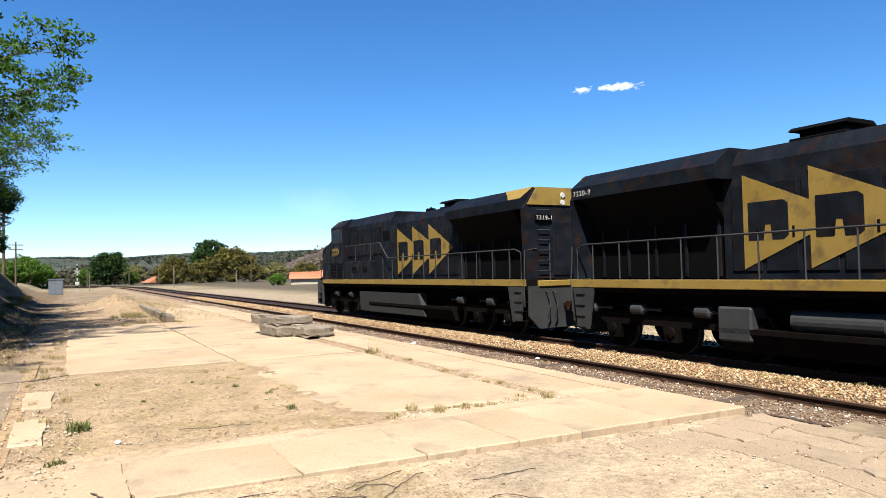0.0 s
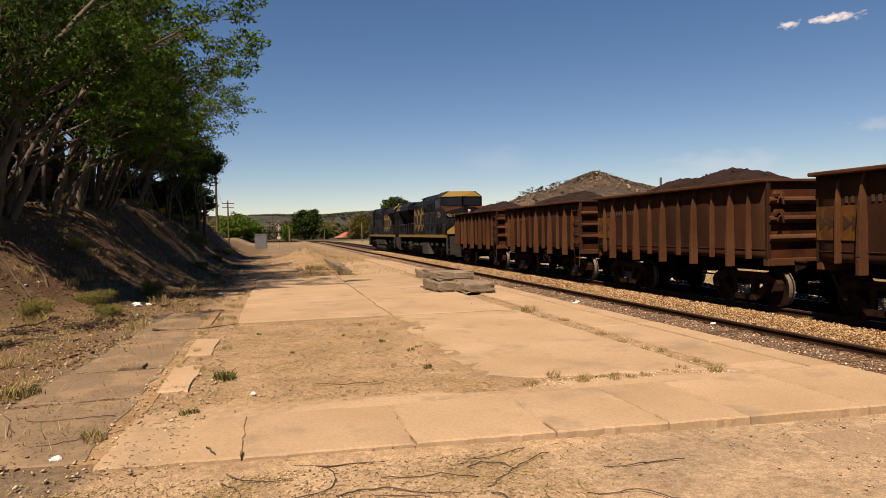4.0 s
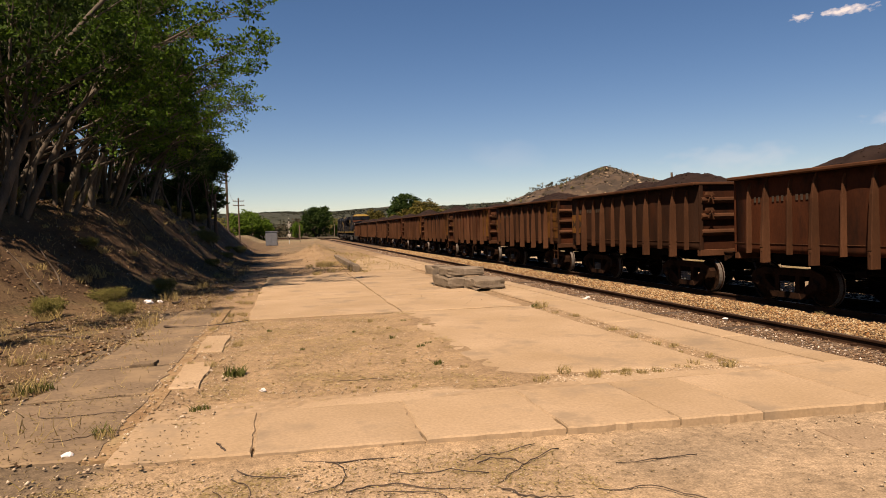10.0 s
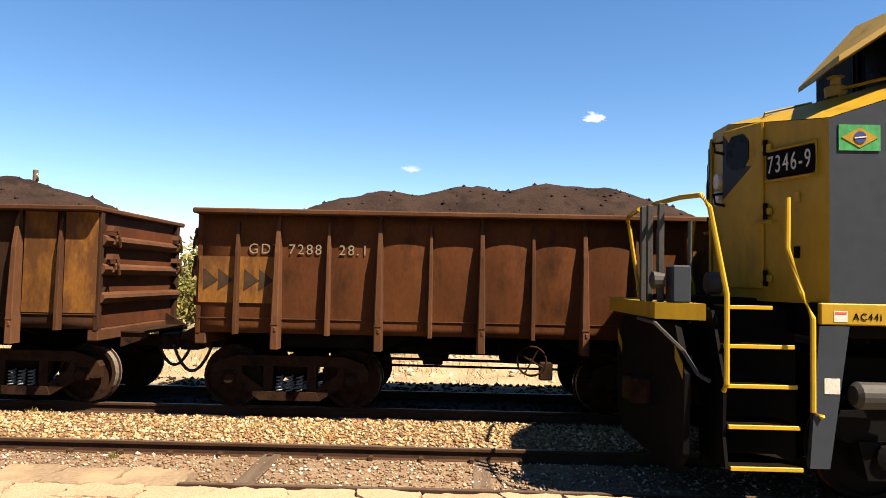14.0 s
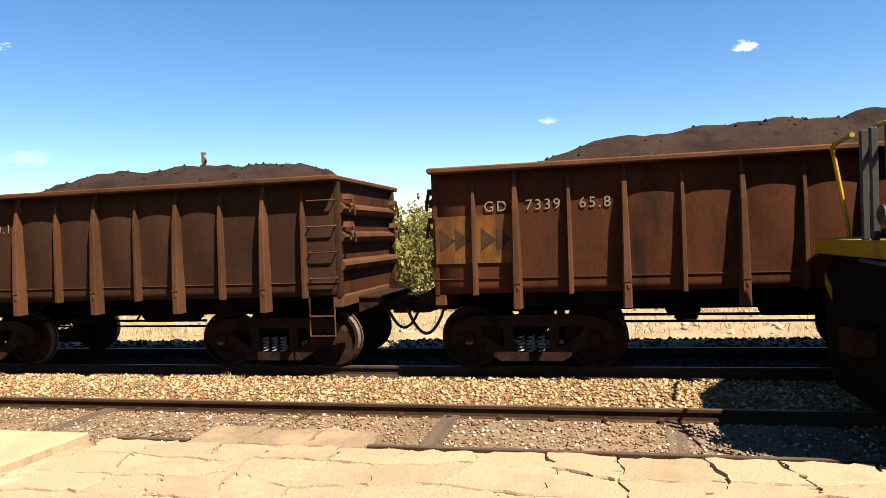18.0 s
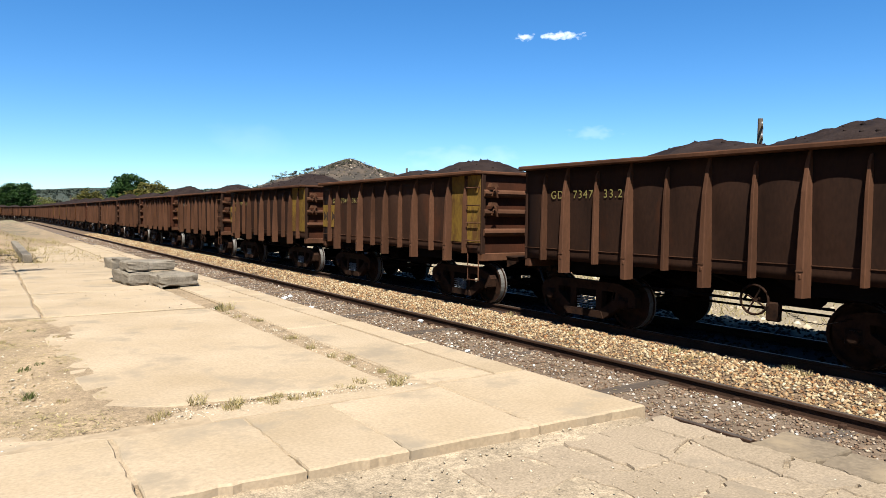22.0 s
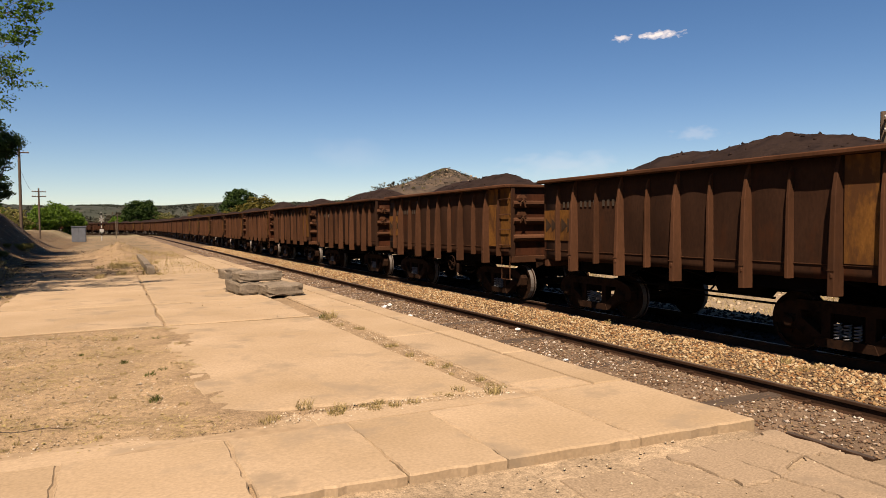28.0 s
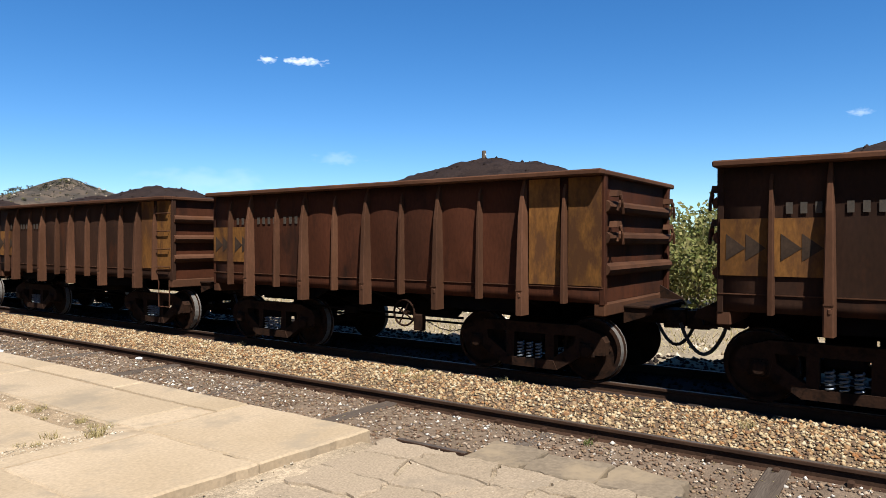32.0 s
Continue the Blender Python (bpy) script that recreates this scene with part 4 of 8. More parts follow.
def wagon(ladder=False, ochre=False, mark=False, latches=True, handwheel=False, number=None, bright=False, coat=0):
    """An open ore wagon; its local +y leads, its near side is -x."""
    W = WAGON
    if not W:
        wagon_meshes()
    label = "rusty brown open ore wagon with side ribs"
    label += ", ochre end panels" if ochre else (" and end ladder" if ladder else "")
    o = tagged(new("ore_wagon"), label, "freight wagon", "wagons of the ore train")
    h = BODY / 2
    part("wagon_floor", W["floor"], None, o)
    part("top_rim", W["rim"], None, o)
    part("centre_sill", W["under"], None, o)
    for y in (-2.98, -1.49, 0.0, 1.49, 2.98):
        part("cross_bearer", W["bearer"], None, o, at=pose(0, y, 0))
    for y, tall in RIBS:
        part("rib", W["rib"][tall], None, o, at=pose(-SIDE, y, 0))
        part("rib", W["rib"][tall], None, o, at=pose(SIDE, y, 0, 0, 0, 180))
    for r in (0, 180):
        e = pose(0, 0, 0, 0, 0, r)
        part("side_plate", W["plate" if latches else "plate_dented"][coat], None, o, at=e)
        part("lower_ledge", W["ledge"], None, o, at=e)
        part("bogie_gusset", W["gusset0"], None, o, at=e)
        part("bogie_gusset", W["gusset1"], None, o, at=e)
        part("end_plate", W["endplate"], None, o, at=e)
        part("corner_post", W["corner"][coat], None, o, at=e)
        part("corner_post", W["corner"][coat], None, o, at=e @ Matrix.Diagonal((-1, 1, 1, 1)))
        part("end_sill", W["endsill"], None, o, at=e)
        for z in (1.62, 2.05, 2.48):
            part("end_corrugation", W["bar"], None, o, at=e @ pose(0, h - 0.10, z))
        if latches:
            for x in (-1.18, 1.18):
                for z in (2.20, 2.62):
                    part("latch", W["latch"], None, o, at=e @ pose(x, h - 0.12, z))
        part("coupler", W["coupler"], None, o, at=e @ pose(0, h - 0.1, 0))
        part("end_platform", W["platform"], None, o, at=e @ pose(0, h - 0.02, 0))
        part("brake_hose", W["hose"], None, o, at=e @ pose(0, h + 0.05, 0))
    part("air_reservoir", W["reservoir"], None, o)
    part("brake_cylinder", W["cylinder"], None, o)
    part("brake_rigging", W["rigging"], None, o)
    if handwheel:
        part("hand_brake_wheel", W["handwheel"], None, o, at=pose(0, -0.75, 0))
        part("brake_chain", W["chain"], None, o, at=pose(0, -0.75, 0))
    if ladder:
        for k in range(4):
            part("grab_iron", W["rung"], None, o, at=pose(-SIDE - 0.01, -3.92, 1.45 + 0.39 * k))
        part("foot_step", W["step"], None, o, at=pose(-SIDE + 0.02, -3.85, 0))
    if ochre:
        part("end_panel", W["panel_narrow" if bright else "panel_faded"], None, o, "worn ochre paint" if bright else "faded rust-orange paint", at=pose(-SIDE - 0.014, -3.91, 0))
        part("end_panel", W["panel_narrow" if bright else "panel_faded"], None, o, "worn ochre paint" if bright else "faded rust-orange paint", at=pose(-SIDE - 0.016, -3.30, 0))
    if mark:
        part("painted_mark", W["logo" if bright else "logo_faded"], None, o, "faded ochre patch with plain arrow shapes", at=pose(-SIDE - 0.014, 3.28, 0))
        part("painted_mark", W["logo" if bright else "logo_faded"], None, o, "faded ochre patch with plain arrow shapes", at=pose(-SIDE - 0.014, 3.88, 0))
        part("faded_arrow", W["arrow"], None, o, at=pose(-SIDE - 0.014, 3.88, 0))
        part("faded_arrow", W["arrow"], None, o, at=pose(-SIDE - 0.014, 3.28, 0))
    if number:
        for word, y in zip(number.split(), (3.43, 2.84, 2.10)):
            part("lettering", lettering(word, 0.15, YELLETTER if bright else LETTER), None, o, at=pose(-SIDE - 0.022, y, 2.33))
    else:
        for y, n in ((3.43, 3), (2.82, 4), (2.08, 3)):
            for q in range(n):
                part("number_bar", W["digit"], None, o, at=pose(-SIDE - 0.018, y - 0.15 * q, 2.33))
    for y in (-2.86, 2.86):
        bogie(o, y)
    return o


def load_mesh(seed, humps=None):
    """A heap of ore fines in the tub; humps: (centre, half length, height over the rim) of the cones it was poured in."""
    rng, nx, ny = random.Random(seed), 21, 76
    if not humps:
        c = rng.uniform(1.0, 1.8)
        humps = [(c, rng.uniform(1.6, 2.1), rng.uniform(0.34, 0.52)), (c - rng.uniform(2.3, 2.9), rng.uniform(1.9, 2.5), rng.uniform(0.44, 0.64)), (rng.uniform(-0.6, 0.4), 2.2, rng.uniform(0.22, 0.42))]
    vs = []
    for j in range(ny):
        y = -4.0 + 8.0 * j / (ny - 1)
        tops = sorted(a * max(0.0, 1 - (abs(y - c) / w) ** 1.9) for c, w, a in humps)
        crest = tops[-1] + 0.15 * sum(tops[:-1])
        crest += 0.012 * math.sin(y * 5.1 + seed) + 0.007 * math.sin(y * 11.3 + 2 * seed)
        end = min(1.0, (4.0 - abs(y)) / 0.5)
        for i in range(nx):
            x = -1.40 + 2.8 * i / (nx - 1)
            e = max(0, 1 - (abs(x) / 1.40) ** 1.7) * (0.35 + 0.65 * end)
            lump = 0.014 * math.sin(x * 7 + y * 5 + seed) + 0.010 * math.sin(x * 15 - y * 12 + seed * 2)
            vs.append((x, y, 2.72 + (0.20 + crest) * e + lump * e + rng.uniform(-0.016, 0.016)))
    fs = [(j * nx + i, j * nx + i + 1, (j + 1) * nx + i + 1, (j + 1) * nx + i) for j in range(ny - 1) for i in range(nx - 1)]
    mb = Mesh().add(vs, fs)
    for k in range(130):
        j, i = rng.randrange(4, ny - 4), rng.randrange(3, nx - 3)
        p, r = Vector(vs[j * nx + i]), rng.uniform(0.012, 0.045)
        mb.add([p + Vector((r, 0, 0)), p + Vector((-r, 0, 0.2 * r)), p + Vector((0, r, 0)), p + Vector((0, -r, 0)), p + Vector((0, 0, r)), p + Vector((0, 0, -r))],
               [(0, 2, 4), (2, 1, 4), (1, 3, 4), (3, 0, 4), (2, 0, 5), (1, 2, 5), (3, 1, 5), (0, 3, 5)])
    return mb.mesh("ore_load", ORE, True)


# ---- locomotives ----
LOCO_SPIN = []
LOCO_R = 0.53
FRONT = 9.55        # half the length over the porches
SILL = 8.65         # where the side sill ends at the cab


def logo_plates(loco, x, side, y0, z0, size, mat, dark):
    """Three overlapping arrowheads with plain dark blocks; side -1 is the left flank."""
    pitch, hgt = size * 0.86, size * 1.16
    d = -1 if side < 0 else 1               # the arrows point this way along y
    for k in range(3):
        y = y0 + d * pitch * k
        tip = y + d * size * (1.0 if k == 2 else 0.86)
        if k == 2:
            pts = [(y, z0 - hgt / 2), (tip + d * size * 0.14, z0), (y, z0 + hgt / 2)]
        else:
            cut = hgt / 2 * 0.34
            pts = [(y, z0 - hgt / 2), (tip, z0 - cut), (tip, z0 + cut), (y, z0 + hgt / 2)]
        xx = x + side * 0.004
        part("logo_arrow", Mesh().prism(pts, 0, min(xx, xx + side * 0.006), max(xx, xx + side * 0.006)), mat, loco, "yellow arrowhead")
        xb = xx + side * 0.007
        m = Mesh()
        ya, yc, c = y + d * size * 0.07, y + d * size * 0.60, size * 0.06
        ym = (ya + yc) / 2
        outline = [(ya, -0.20), (ym - d * c, -0.20), (ym - d * c * 0.6, -0.04), (ym + d * c * 0.6, -0.04), (ym + d * c, -0.20), (yc - d * c, -0.20), (yc, -0.16), (yc, 0.16), (yc - d * c, 0.20), (ya, 0.20)]
        m.prism([(a, z0 + hgt * b) for a, b in outline], 0, min(xb, xb + side * 0.004), max(xb, xb + side * 0.004))
        part("logo_block", m, dark, loco)


def loco_bogie(loco, y, body):
    b = part("bogie", Mesh().box(-0.9, 0.9, -1.9, 1.9, 0.62, 0.86, 0.05), DARKIRON, loco, at=pose(0, y, 0))
    for s in (-1, 1):
        f = Mesh()
        f.prism([(-2.35, 0.72), (-2.25, 0.92), (-0.9, 0.98), (-0.6, 0.86), (0.6, 0.86), (0.9, 0.98), (2.25, 0.92), (2.35, 0.72), (2.2, 0.62), (-2.2, 0.62)], 0, s * 1.08 - 0.07, s * 1.08 + 0.07)
        part("side_frame", f, body, b)
        for dy in (-1.85, 0.0, 1.85):
            bx = Mesh()
            bx.prism([(dy - 0.26, 0.64), (dy + 0.26, 0.64), (dy + 0.17, 0.28), (dy - 0.17, 0.28)], 0, s * 1.1 - 0.09, s * 1.1 + 0.09)
            bx.disc([(s * 1.19, 0.13), (s * 1.23, 0.11), (s * 1.24, 0.05)], 12, 0, (0, dy, 0.50))
            part("axle_box", bx, DARKIRON if body is not BLACK else BLACK, b)
        for dy in (-2.55, 0.95, -0.95) if body is not BLACK else ():
            cy = Mesh()
            cy.disc([(dy - 0.2, 0.05), (dy - 0.18, 0.13), (dy + 0.16, 0.13), (dy + 0.2, 0.06), (dy + 0.3, 0.03), (dy + 0.6, 0.025), (dy + 0.61, 0.05), (dy + 0.68, 0.045)], 14, 1, (s * 1.2, 0, 1.0))
            part("brake_cylinder", cy, GREYP, b)
    for dy in (-1.85, 0.0, 1.85):
        for s in (-1, 1):
            o = part("wheel", (LOCO_WHEEL if body is not BLACK else DARK_WHEEL)[s], None, b)
            o.matrix_parent_inverse = pose(0, dy, LOCO_R)
            if body is not BLACK:
                LOCO_SPIN.append(o)
            else:
                o.matrix_basis = Matrix.Identity(4)
    return b


LOCO_WHEEL = {s: wheel_mesh(s, LOCO_R, 28, (RAILTOP, DARKIRON)) for s in (-1, 1)}
# The parked engine's running gear is blackened to stand for the shade below it.
DARK_WHEEL = {s: wheel_mesh(s, LOCO_R, 28, (RAILSIDE, BLACK)) for s in (-1, 1)}


def locomotive(label, body, yellow, number, parked=False):
    """A six-axle diesel; its local +y end has the cab, the radiators are at -y."""
    o = tagged(new("diesel_locomotive"), label, "locomotive", "diesel locomotives")
    dk = NAVY if not parked else SLATE
    DZ = 0.24 if parked else 0.0            # the newer engine's deck is higher
    part("underframe", Mesh().box(-1.40, 1.40, -FRONT + 0.1, SILL - 0.05, 1.38 + DZ, 1.70 + DZ, 0.02), DARKIRON, o)
    part("porch", Mesh().box(-0.62, 0.62, SILL - 0.06, FRONT, 1.62 + DZ, 1.72 + DZ, 0.02), DARKIRON, o)
    for s in (-1, 1):
        part("sill_stripe", Mesh().box(*sorted((s * 1.40, s * 1.46)), -FRONT + 0.1, SILL - DZ * 0.2, 1.50 + DZ, 1.70 + DZ, 0.012), yellow, o, "yellow side sill")
    # long hood with rounded shoulders
    hood = Mesh().prism([(-0.92, 1.7), (0.92, 1.7), (0.92, 4.05), (0.74, 4.36), (-0.74, 4.36), (-0.92, 4.05)], 1, -5.0, 0.45)
    part("long_hood", hood, body, o)
    for s in (-1, 1):
        for k in range(7):
            y = -4.45 + 0.78 * k
            part("hood_door", Mesh().box(*sorted((s * 0.92, s * 0.945)), y - 0.34, y + 0.34, 1.86, 3.62, 0.008), body, o)
            part("door_latch", Mesh().box(*sorted((s * 0.945, s * 0.965)), y + 0.24, y + 0.29, 2.5, 2.72, 0.006), DARKIRON, o)
    # radiator compartment: recess under overhanging wings, its shade put into the black
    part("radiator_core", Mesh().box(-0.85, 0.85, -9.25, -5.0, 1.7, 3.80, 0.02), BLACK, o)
    wing = Mesh().prism([(-1.46, 3.78), (1.46, 3.78), (1.46, 4.08), (0.98, 4.44), (-0.98, 4.44), (-1.46, 4.08)], 1, -9.3, -4.75)
    part("radiator_wing", wing, body, o)
    for s in (-1, 1):
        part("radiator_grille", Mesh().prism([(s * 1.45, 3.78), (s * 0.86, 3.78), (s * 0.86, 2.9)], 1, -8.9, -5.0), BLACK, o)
        for k in range(5):
            part("radiator_post", Mesh().box(*sorted((s * 0.86, s * 0.90)), -8.8 + 0.9 * k, -8.72 + 0.9 * k, 1.75, 3.55, 0.005), body, o)
    endm = Mesh().prism([(-1.35, 1.72), (1.35, 1.72), (1.42, 3.78), (0.96, 4.41), (-0.96, 4.41), (-1.42, 3.78)], 1, -9.42, -9.26)
    part("rear_wall", endm, body, o)
    for k in range(7):
        part("rear_rung", Mesh().tube([(-0.95, -9.43, 1.95 + 0.3 * k), (-0.95, -9.50, 1.95 + 0.3 * k), (-0.55, -9.50, 1.95 + 0.3 * k), (-0.55, -9.43, 1.95 + 0.3 * k)], 0.014, 5), GREYP, o)
    part("rear_arrow", Mesh().prism([(0.1, 2.2), (0.95, 2.75), (0.1, 3.25)], 1, -9.435, -9.425), yellow, o)
    part("rear_door", Mesh().box(-0.38, 0.38, -9.45, -9.42, 1.8, 3.4, 0.01), body, o)
    for s in (-1, 1):
        part("corner_panel", Mesh().prism([(-9.35, 1.5), (-9.2, 0.45), (-8.75, 0.45), (-8.55, 1.5)], 0, *sorted((s * 1.40, s * 1.45))), GREYP, o)
        for k in range(4):
            part("corner_step", Mesh().box(*sorted((s * 1.1, s * 1.47)), -9.32 + 0.03 * k, -8.9, 0.46 + 0.28 * k, 0.49 + 0.28 * k, 0.004), DARKIRON, o)
        part("corner_rail", Mesh().tube([(s * 1.44, -9.4, 0.9), (s * 1.46, -9.42, 1.6), (s * 1.40, -9.4, 2.55), (s * 1.0, -9.44, 2.6)], 0.018, 6), GREYP, o)
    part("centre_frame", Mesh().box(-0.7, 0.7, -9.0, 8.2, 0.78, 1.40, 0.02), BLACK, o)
    part("rear_yellow_cap", Mesh().prism([(-1.3, 3.9), (1.3, 3.9), (0.94, 4.43), (-0.94, 4.43)], 1, -9.46, -9.0), yellow, o)
    for z in (3.98, 4.2):
        lamp = Mesh().disc([(-9.49, 0.075), (-9.46, 0.09), (-9.44, 0.09)], 14, 1, (0, 0, z))
        part("headlight", lamp, WHITEP, o, "clear headlight lens")
    for s in (-1, 1):
        part("number_board", Mesh().box(*sorted((s * 0.45, s * 1.05)), -9.49, -9.43, 3.42, 3.62, 0.02), BLACK, o)
        part("lettering", lettering(number, 0.155, WHITEP), None, o, at=pose(-1.02 if s < 0 else 0.48, -9.492, 3.455, 0, 0, 90) @ Matrix.Diagonal((1, 0.82, 0.85, 1)))
        if not parked and s > 0:
            part("lettering", lettering(number, 0.155, WHITEP), None, o, at=pose(s * 1.466, -9.22, 3.86, 0, 0, 90 + s * 90) @ Matrix.Diagonal((1, 0.9, 0.9, 1)))
        elif not parked:
            wedge = [(s * 1.46, -9.3, 4.08), (s * 0.98, -9.3, 4.44), (s * 0.98, -7.9, 4.44), (s * 1.46, -8.7, 4.08)]
            part("yellow_wedge", Mesh().add(wedge + [(x + s * 0.006, y, z + 0.008) for x, y, z in wedge], [(0, 1, 2, 3), (4, 7, 6, 5), (0, 4, 5, 1), (1, 5, 6, 2), (2, 6, 7, 3), (3, 7, 4, 0)]), yellow, o, "yellow wedge on the radiator roof")
    # exhaust, horns
    part("exhaust_stack", Mesh().box(-0.5, 0.5, -3.75, -2.6, 4.34, 4.46, 0.02).box(-0.38, 0.38, -3.6, -2.75, 4.45, 4.60, 0.02).prism([(-0.52, 4.60), (0.52, 4.60), (0.40, 4.68), (-0.40, 4.68)], 1, -3.75, -2.6), BLACK, o)
    horn = Mesh()
    for k in range(3):
        horn.disc([(-1.3, 0.02), (-1.1, 0.03), (-0.95, 0.09), (-0.94, 0.09)], 10, 1, (-0.15 + 0.15 * k, 0, 4.5 + 0.05 * (k % 2)))
    part("horn", horn, BLACK, o)
    # taller electrical section and equipment lockers
    top = 4.58 if not parked else 4.55
    part("tall_hood", Mesh().prism([(-1.2, 1.7), (1.2, 1.7), (1.2, 4.2), (0.95, top), (-0.95, top), (-1.2, 4.2)], 1, 0.42, 5.55), body, o)
    for s in (-1, 1):
        part("side_locker", Mesh().box(*sorted((s * 1.18, s * 1.42)), 2.2, 5.5, 1.7, 2.55, 0.03), body, o)
        for y in (2.6, 3.9):
            g = part("louvre", Mesh().box(*sorted((s * 1.42, s * 1.425)), y, y + 0.55, 2.0, 2.28), BLACK, o)
            for q in range(5):
                part("slat", Mesh().box(*sorted((s * 1.424, s * 1.44)), y, y + 0.55, 2.01 + 0.055 * q, 2.03 + 0.055 * q), body, g)
        for k, (y, w) in enumerate(((1.9, 0.75), (2.9, 0.75), (3.85, 0.5), (4.65, 0.8))):
            g = part("air_grille", Mesh().box(*sorted((s * 1.2, s * 1.206)), y - w / 2, y + w / 2, 3.35, 3.98), BLACK, o)
            for q in range(6):
                yy = y - w / 2 + w * (q + 0.5) / 6
                part("slat", Mesh().box(*sorted((s * 1.204, s * 1.235)), yy - 0.02, yy + 0.02, 3.36, 3.97), body, g)
        part("air_grille", Mesh().box(*sorted((s * 1.2, s * 1.21)), 0.6, 1.3, 3.35, 3.78, 0.004), BLACK, o)
    # cab
    roof = 4.62 if not parked else 5.08
    side_top = 4.28 if not parked else 4.90
    WY = SILL - (1.45 if not parked else 1.56)                    # foot of the windscreen
    NB = 3.62 if not parked else 4.13    # its height
    cab = Mesh().prism([(-1.45, 1.74 + DZ * 0.2), (1.45, 1.74 + DZ * 0.2), (1.45, side_top), (1.0 if not parked else 0.5, roof), (-1.0 if not parked else -0.5, roof), (-1.45, side_top)], 1, 5.5, WY)
    part("cab", cab, body, o)
    brow = Mesh()
    brow.add([(-1.46, WY - 0.45, side_top), (1.46, WY - 0.45, side_top), (1.0, WY - 0.45, roof + 0.02), (-1.0, WY - 0.45, roof + 0.02),
              (-1.42, WY + 0.05, side_top - 0.02), (1.42, WY + 0.05, side_top - 0.02), (0.0, WY + 0.32, side_top - 0.02), (-0.85, WY + 0.0, roof), (0.85, WY + 0.0, roof)],
             [(0, 4, 7, 3), (1, 2, 8, 5), (3, 7, 8, 2), (4, 6, 7), (6, 5, 8), (6, 8, 7), (0, 1, 5, 6, 4), (0, 3, 2, 1)])
    if not parked:
        part("roof_brow", brow, yellow, o, "yellow brow over the windscreen")
    screen_z = side_top - 0.06
    WZ = 0.66 if parked else 0.0
    for s in (-1, 1):
        fr = Mesh()
        fr.add([(s * 0.04, WY + 0.28, NB), (s * 1.40, WY + 0.02, NB), (s * 1.40, WY + 0.02, screen_z), (s * 0.04, WY + 0.28, screen_z),
                (s * 0.04, WY + 0.0, NB), (s * 1.40, WY - 0.1, NB), (s * 1.40, WY - 0.1, screen_z), (s * 0.04, WY, screen_z)],
               [(0, 1, 2, 3), (4, 7, 6, 5), (0, 4, 5, 1), (3, 2, 6, 7), (1, 5, 6, 2), (0, 3, 7, 4)])
        part("windscreen_frame", fr, BLACK if parked else body, o)
        gl = Mesh()
        a, b2 = (s * 0.12, WY + 0.272), (s * 1.30, WY + 0.046)
        gl.add([(a[0], a[1], NB + 0.07), (b2[0], b2[1], NB + 0.07), (b2[0], b2[1], screen_z - 0.05), (a[0], a[1], screen_z - 0.05),
                (a[0], a[1] + 0.012, NB + 0.07), (b2[0], b2[1] + 0.012, NB + 0.07), (b2[0], b2[1] + 0.012, screen_z - 0.05), (a[0], a[1] + 0.012, screen_z - 0.05)],
               [(0, 3, 2, 1), (4, 5, 6, 7), (0, 1, 5, 4), (3, 7, 6, 2), (1, 2, 6, 5), (0, 4, 7, 3)])
        # The parked engine's far pane is plain black, to show no sky reflection.
        part("windscreen", gl, GLASS if not (parked and s > 0) else BLACK, o, "dark tinted glass")
        wf = part("side_window", Mesh().box(*sorted((s * 1.45, s * 1.475)), 5.62, WY - 0.12 - DZ, 3.48 + WZ, 4.12 + WZ, 0.01), GREYP, o)
        for y0, y1 in ((5.68, 6.22), (6.28, 6.70), (6.76, WY - 0.18 - DZ)):
            part("pane", Mesh().box(*sorted((s * 1.475, s * 1.48)), y0, y1, 3.54 + WZ, 4.07 + WZ), GLASS, wf)
        None if parked else part("cab_step_line", Mesh().box(*sorted((s * 1.45, s * 1.47)), 5.5, SILL - 0.4, 2.52, 2.57, 0.006), body, o)
        for y in (5.75, 6.62) if not parked else ():
            g = part("louvre", Mesh().box(*sorted((s * 1.45, s * 1.456)), y, y + 0.72, 1.78, 2.46), BLACK, o)
            for q in range(9):
                part("slat", Mesh().box(*sorted((s * 1.455, s * 1.475)), y, y + 0.72, 1.80 + 0.073 * q, 1.825 + 0.073 * q), body, g)
    # nose: flanks in body colour, bent front in yellow
    NF = 3.52 if not parked else 3.87
    NT = 3.22 if not parked else 3.64
    NW, NY, NC = (0.35, 0.42, 0.06) if not parked else (0.20, 0.30, 0.14)
    nose = Mesh()
    nb = 1.7 + DZ * 0.95
    vs = [(-1.45, WY - 0.01, nb), (1.45, WY - 0.01, nb), (1.45, SILL - NC, nb), (NW, SILL + NY, nb), (-NW, SILL + NY, nb), (-1.45, SILL - NC, nb),
          (-1.45, WY - 0.01, NB), (1.45, WY - 0.01, NB), (1.45, SILL - NC, NT), (NW, SILL + NY, NF - 0.02), (-NW, SILL + NY, NF - 0.02), (-1.45, SILL - NC, NT)]
    nose.add(vs, [(0, 1, 2, 3, 4, 5), (0, 5, 11, 6), (1, 7, 8, 2), (6, 11, 10, 9, 8, 7), (2, 8, 9, 3), (3, 9, 10, 4), (4, 10, 11, 5), (0, 6, 7, 1)])
    nm = nose.mesh("nose", [body, yellow, RUST if not parked else yellow])
    for p in nm.polygons:
        if p.normal.y > 0.3 and abs(p.normal.z) < 0.5:
            p.material_index = 1 if parked else 0
        elif p.normal.z > 0.5:
            p.material_index = 2
    part("nose", nm, None, o, "faceted short nose")
    t = Vector((1.45 - NW, -NY - NC, 0)).normalized()         # along the bent face, outwards
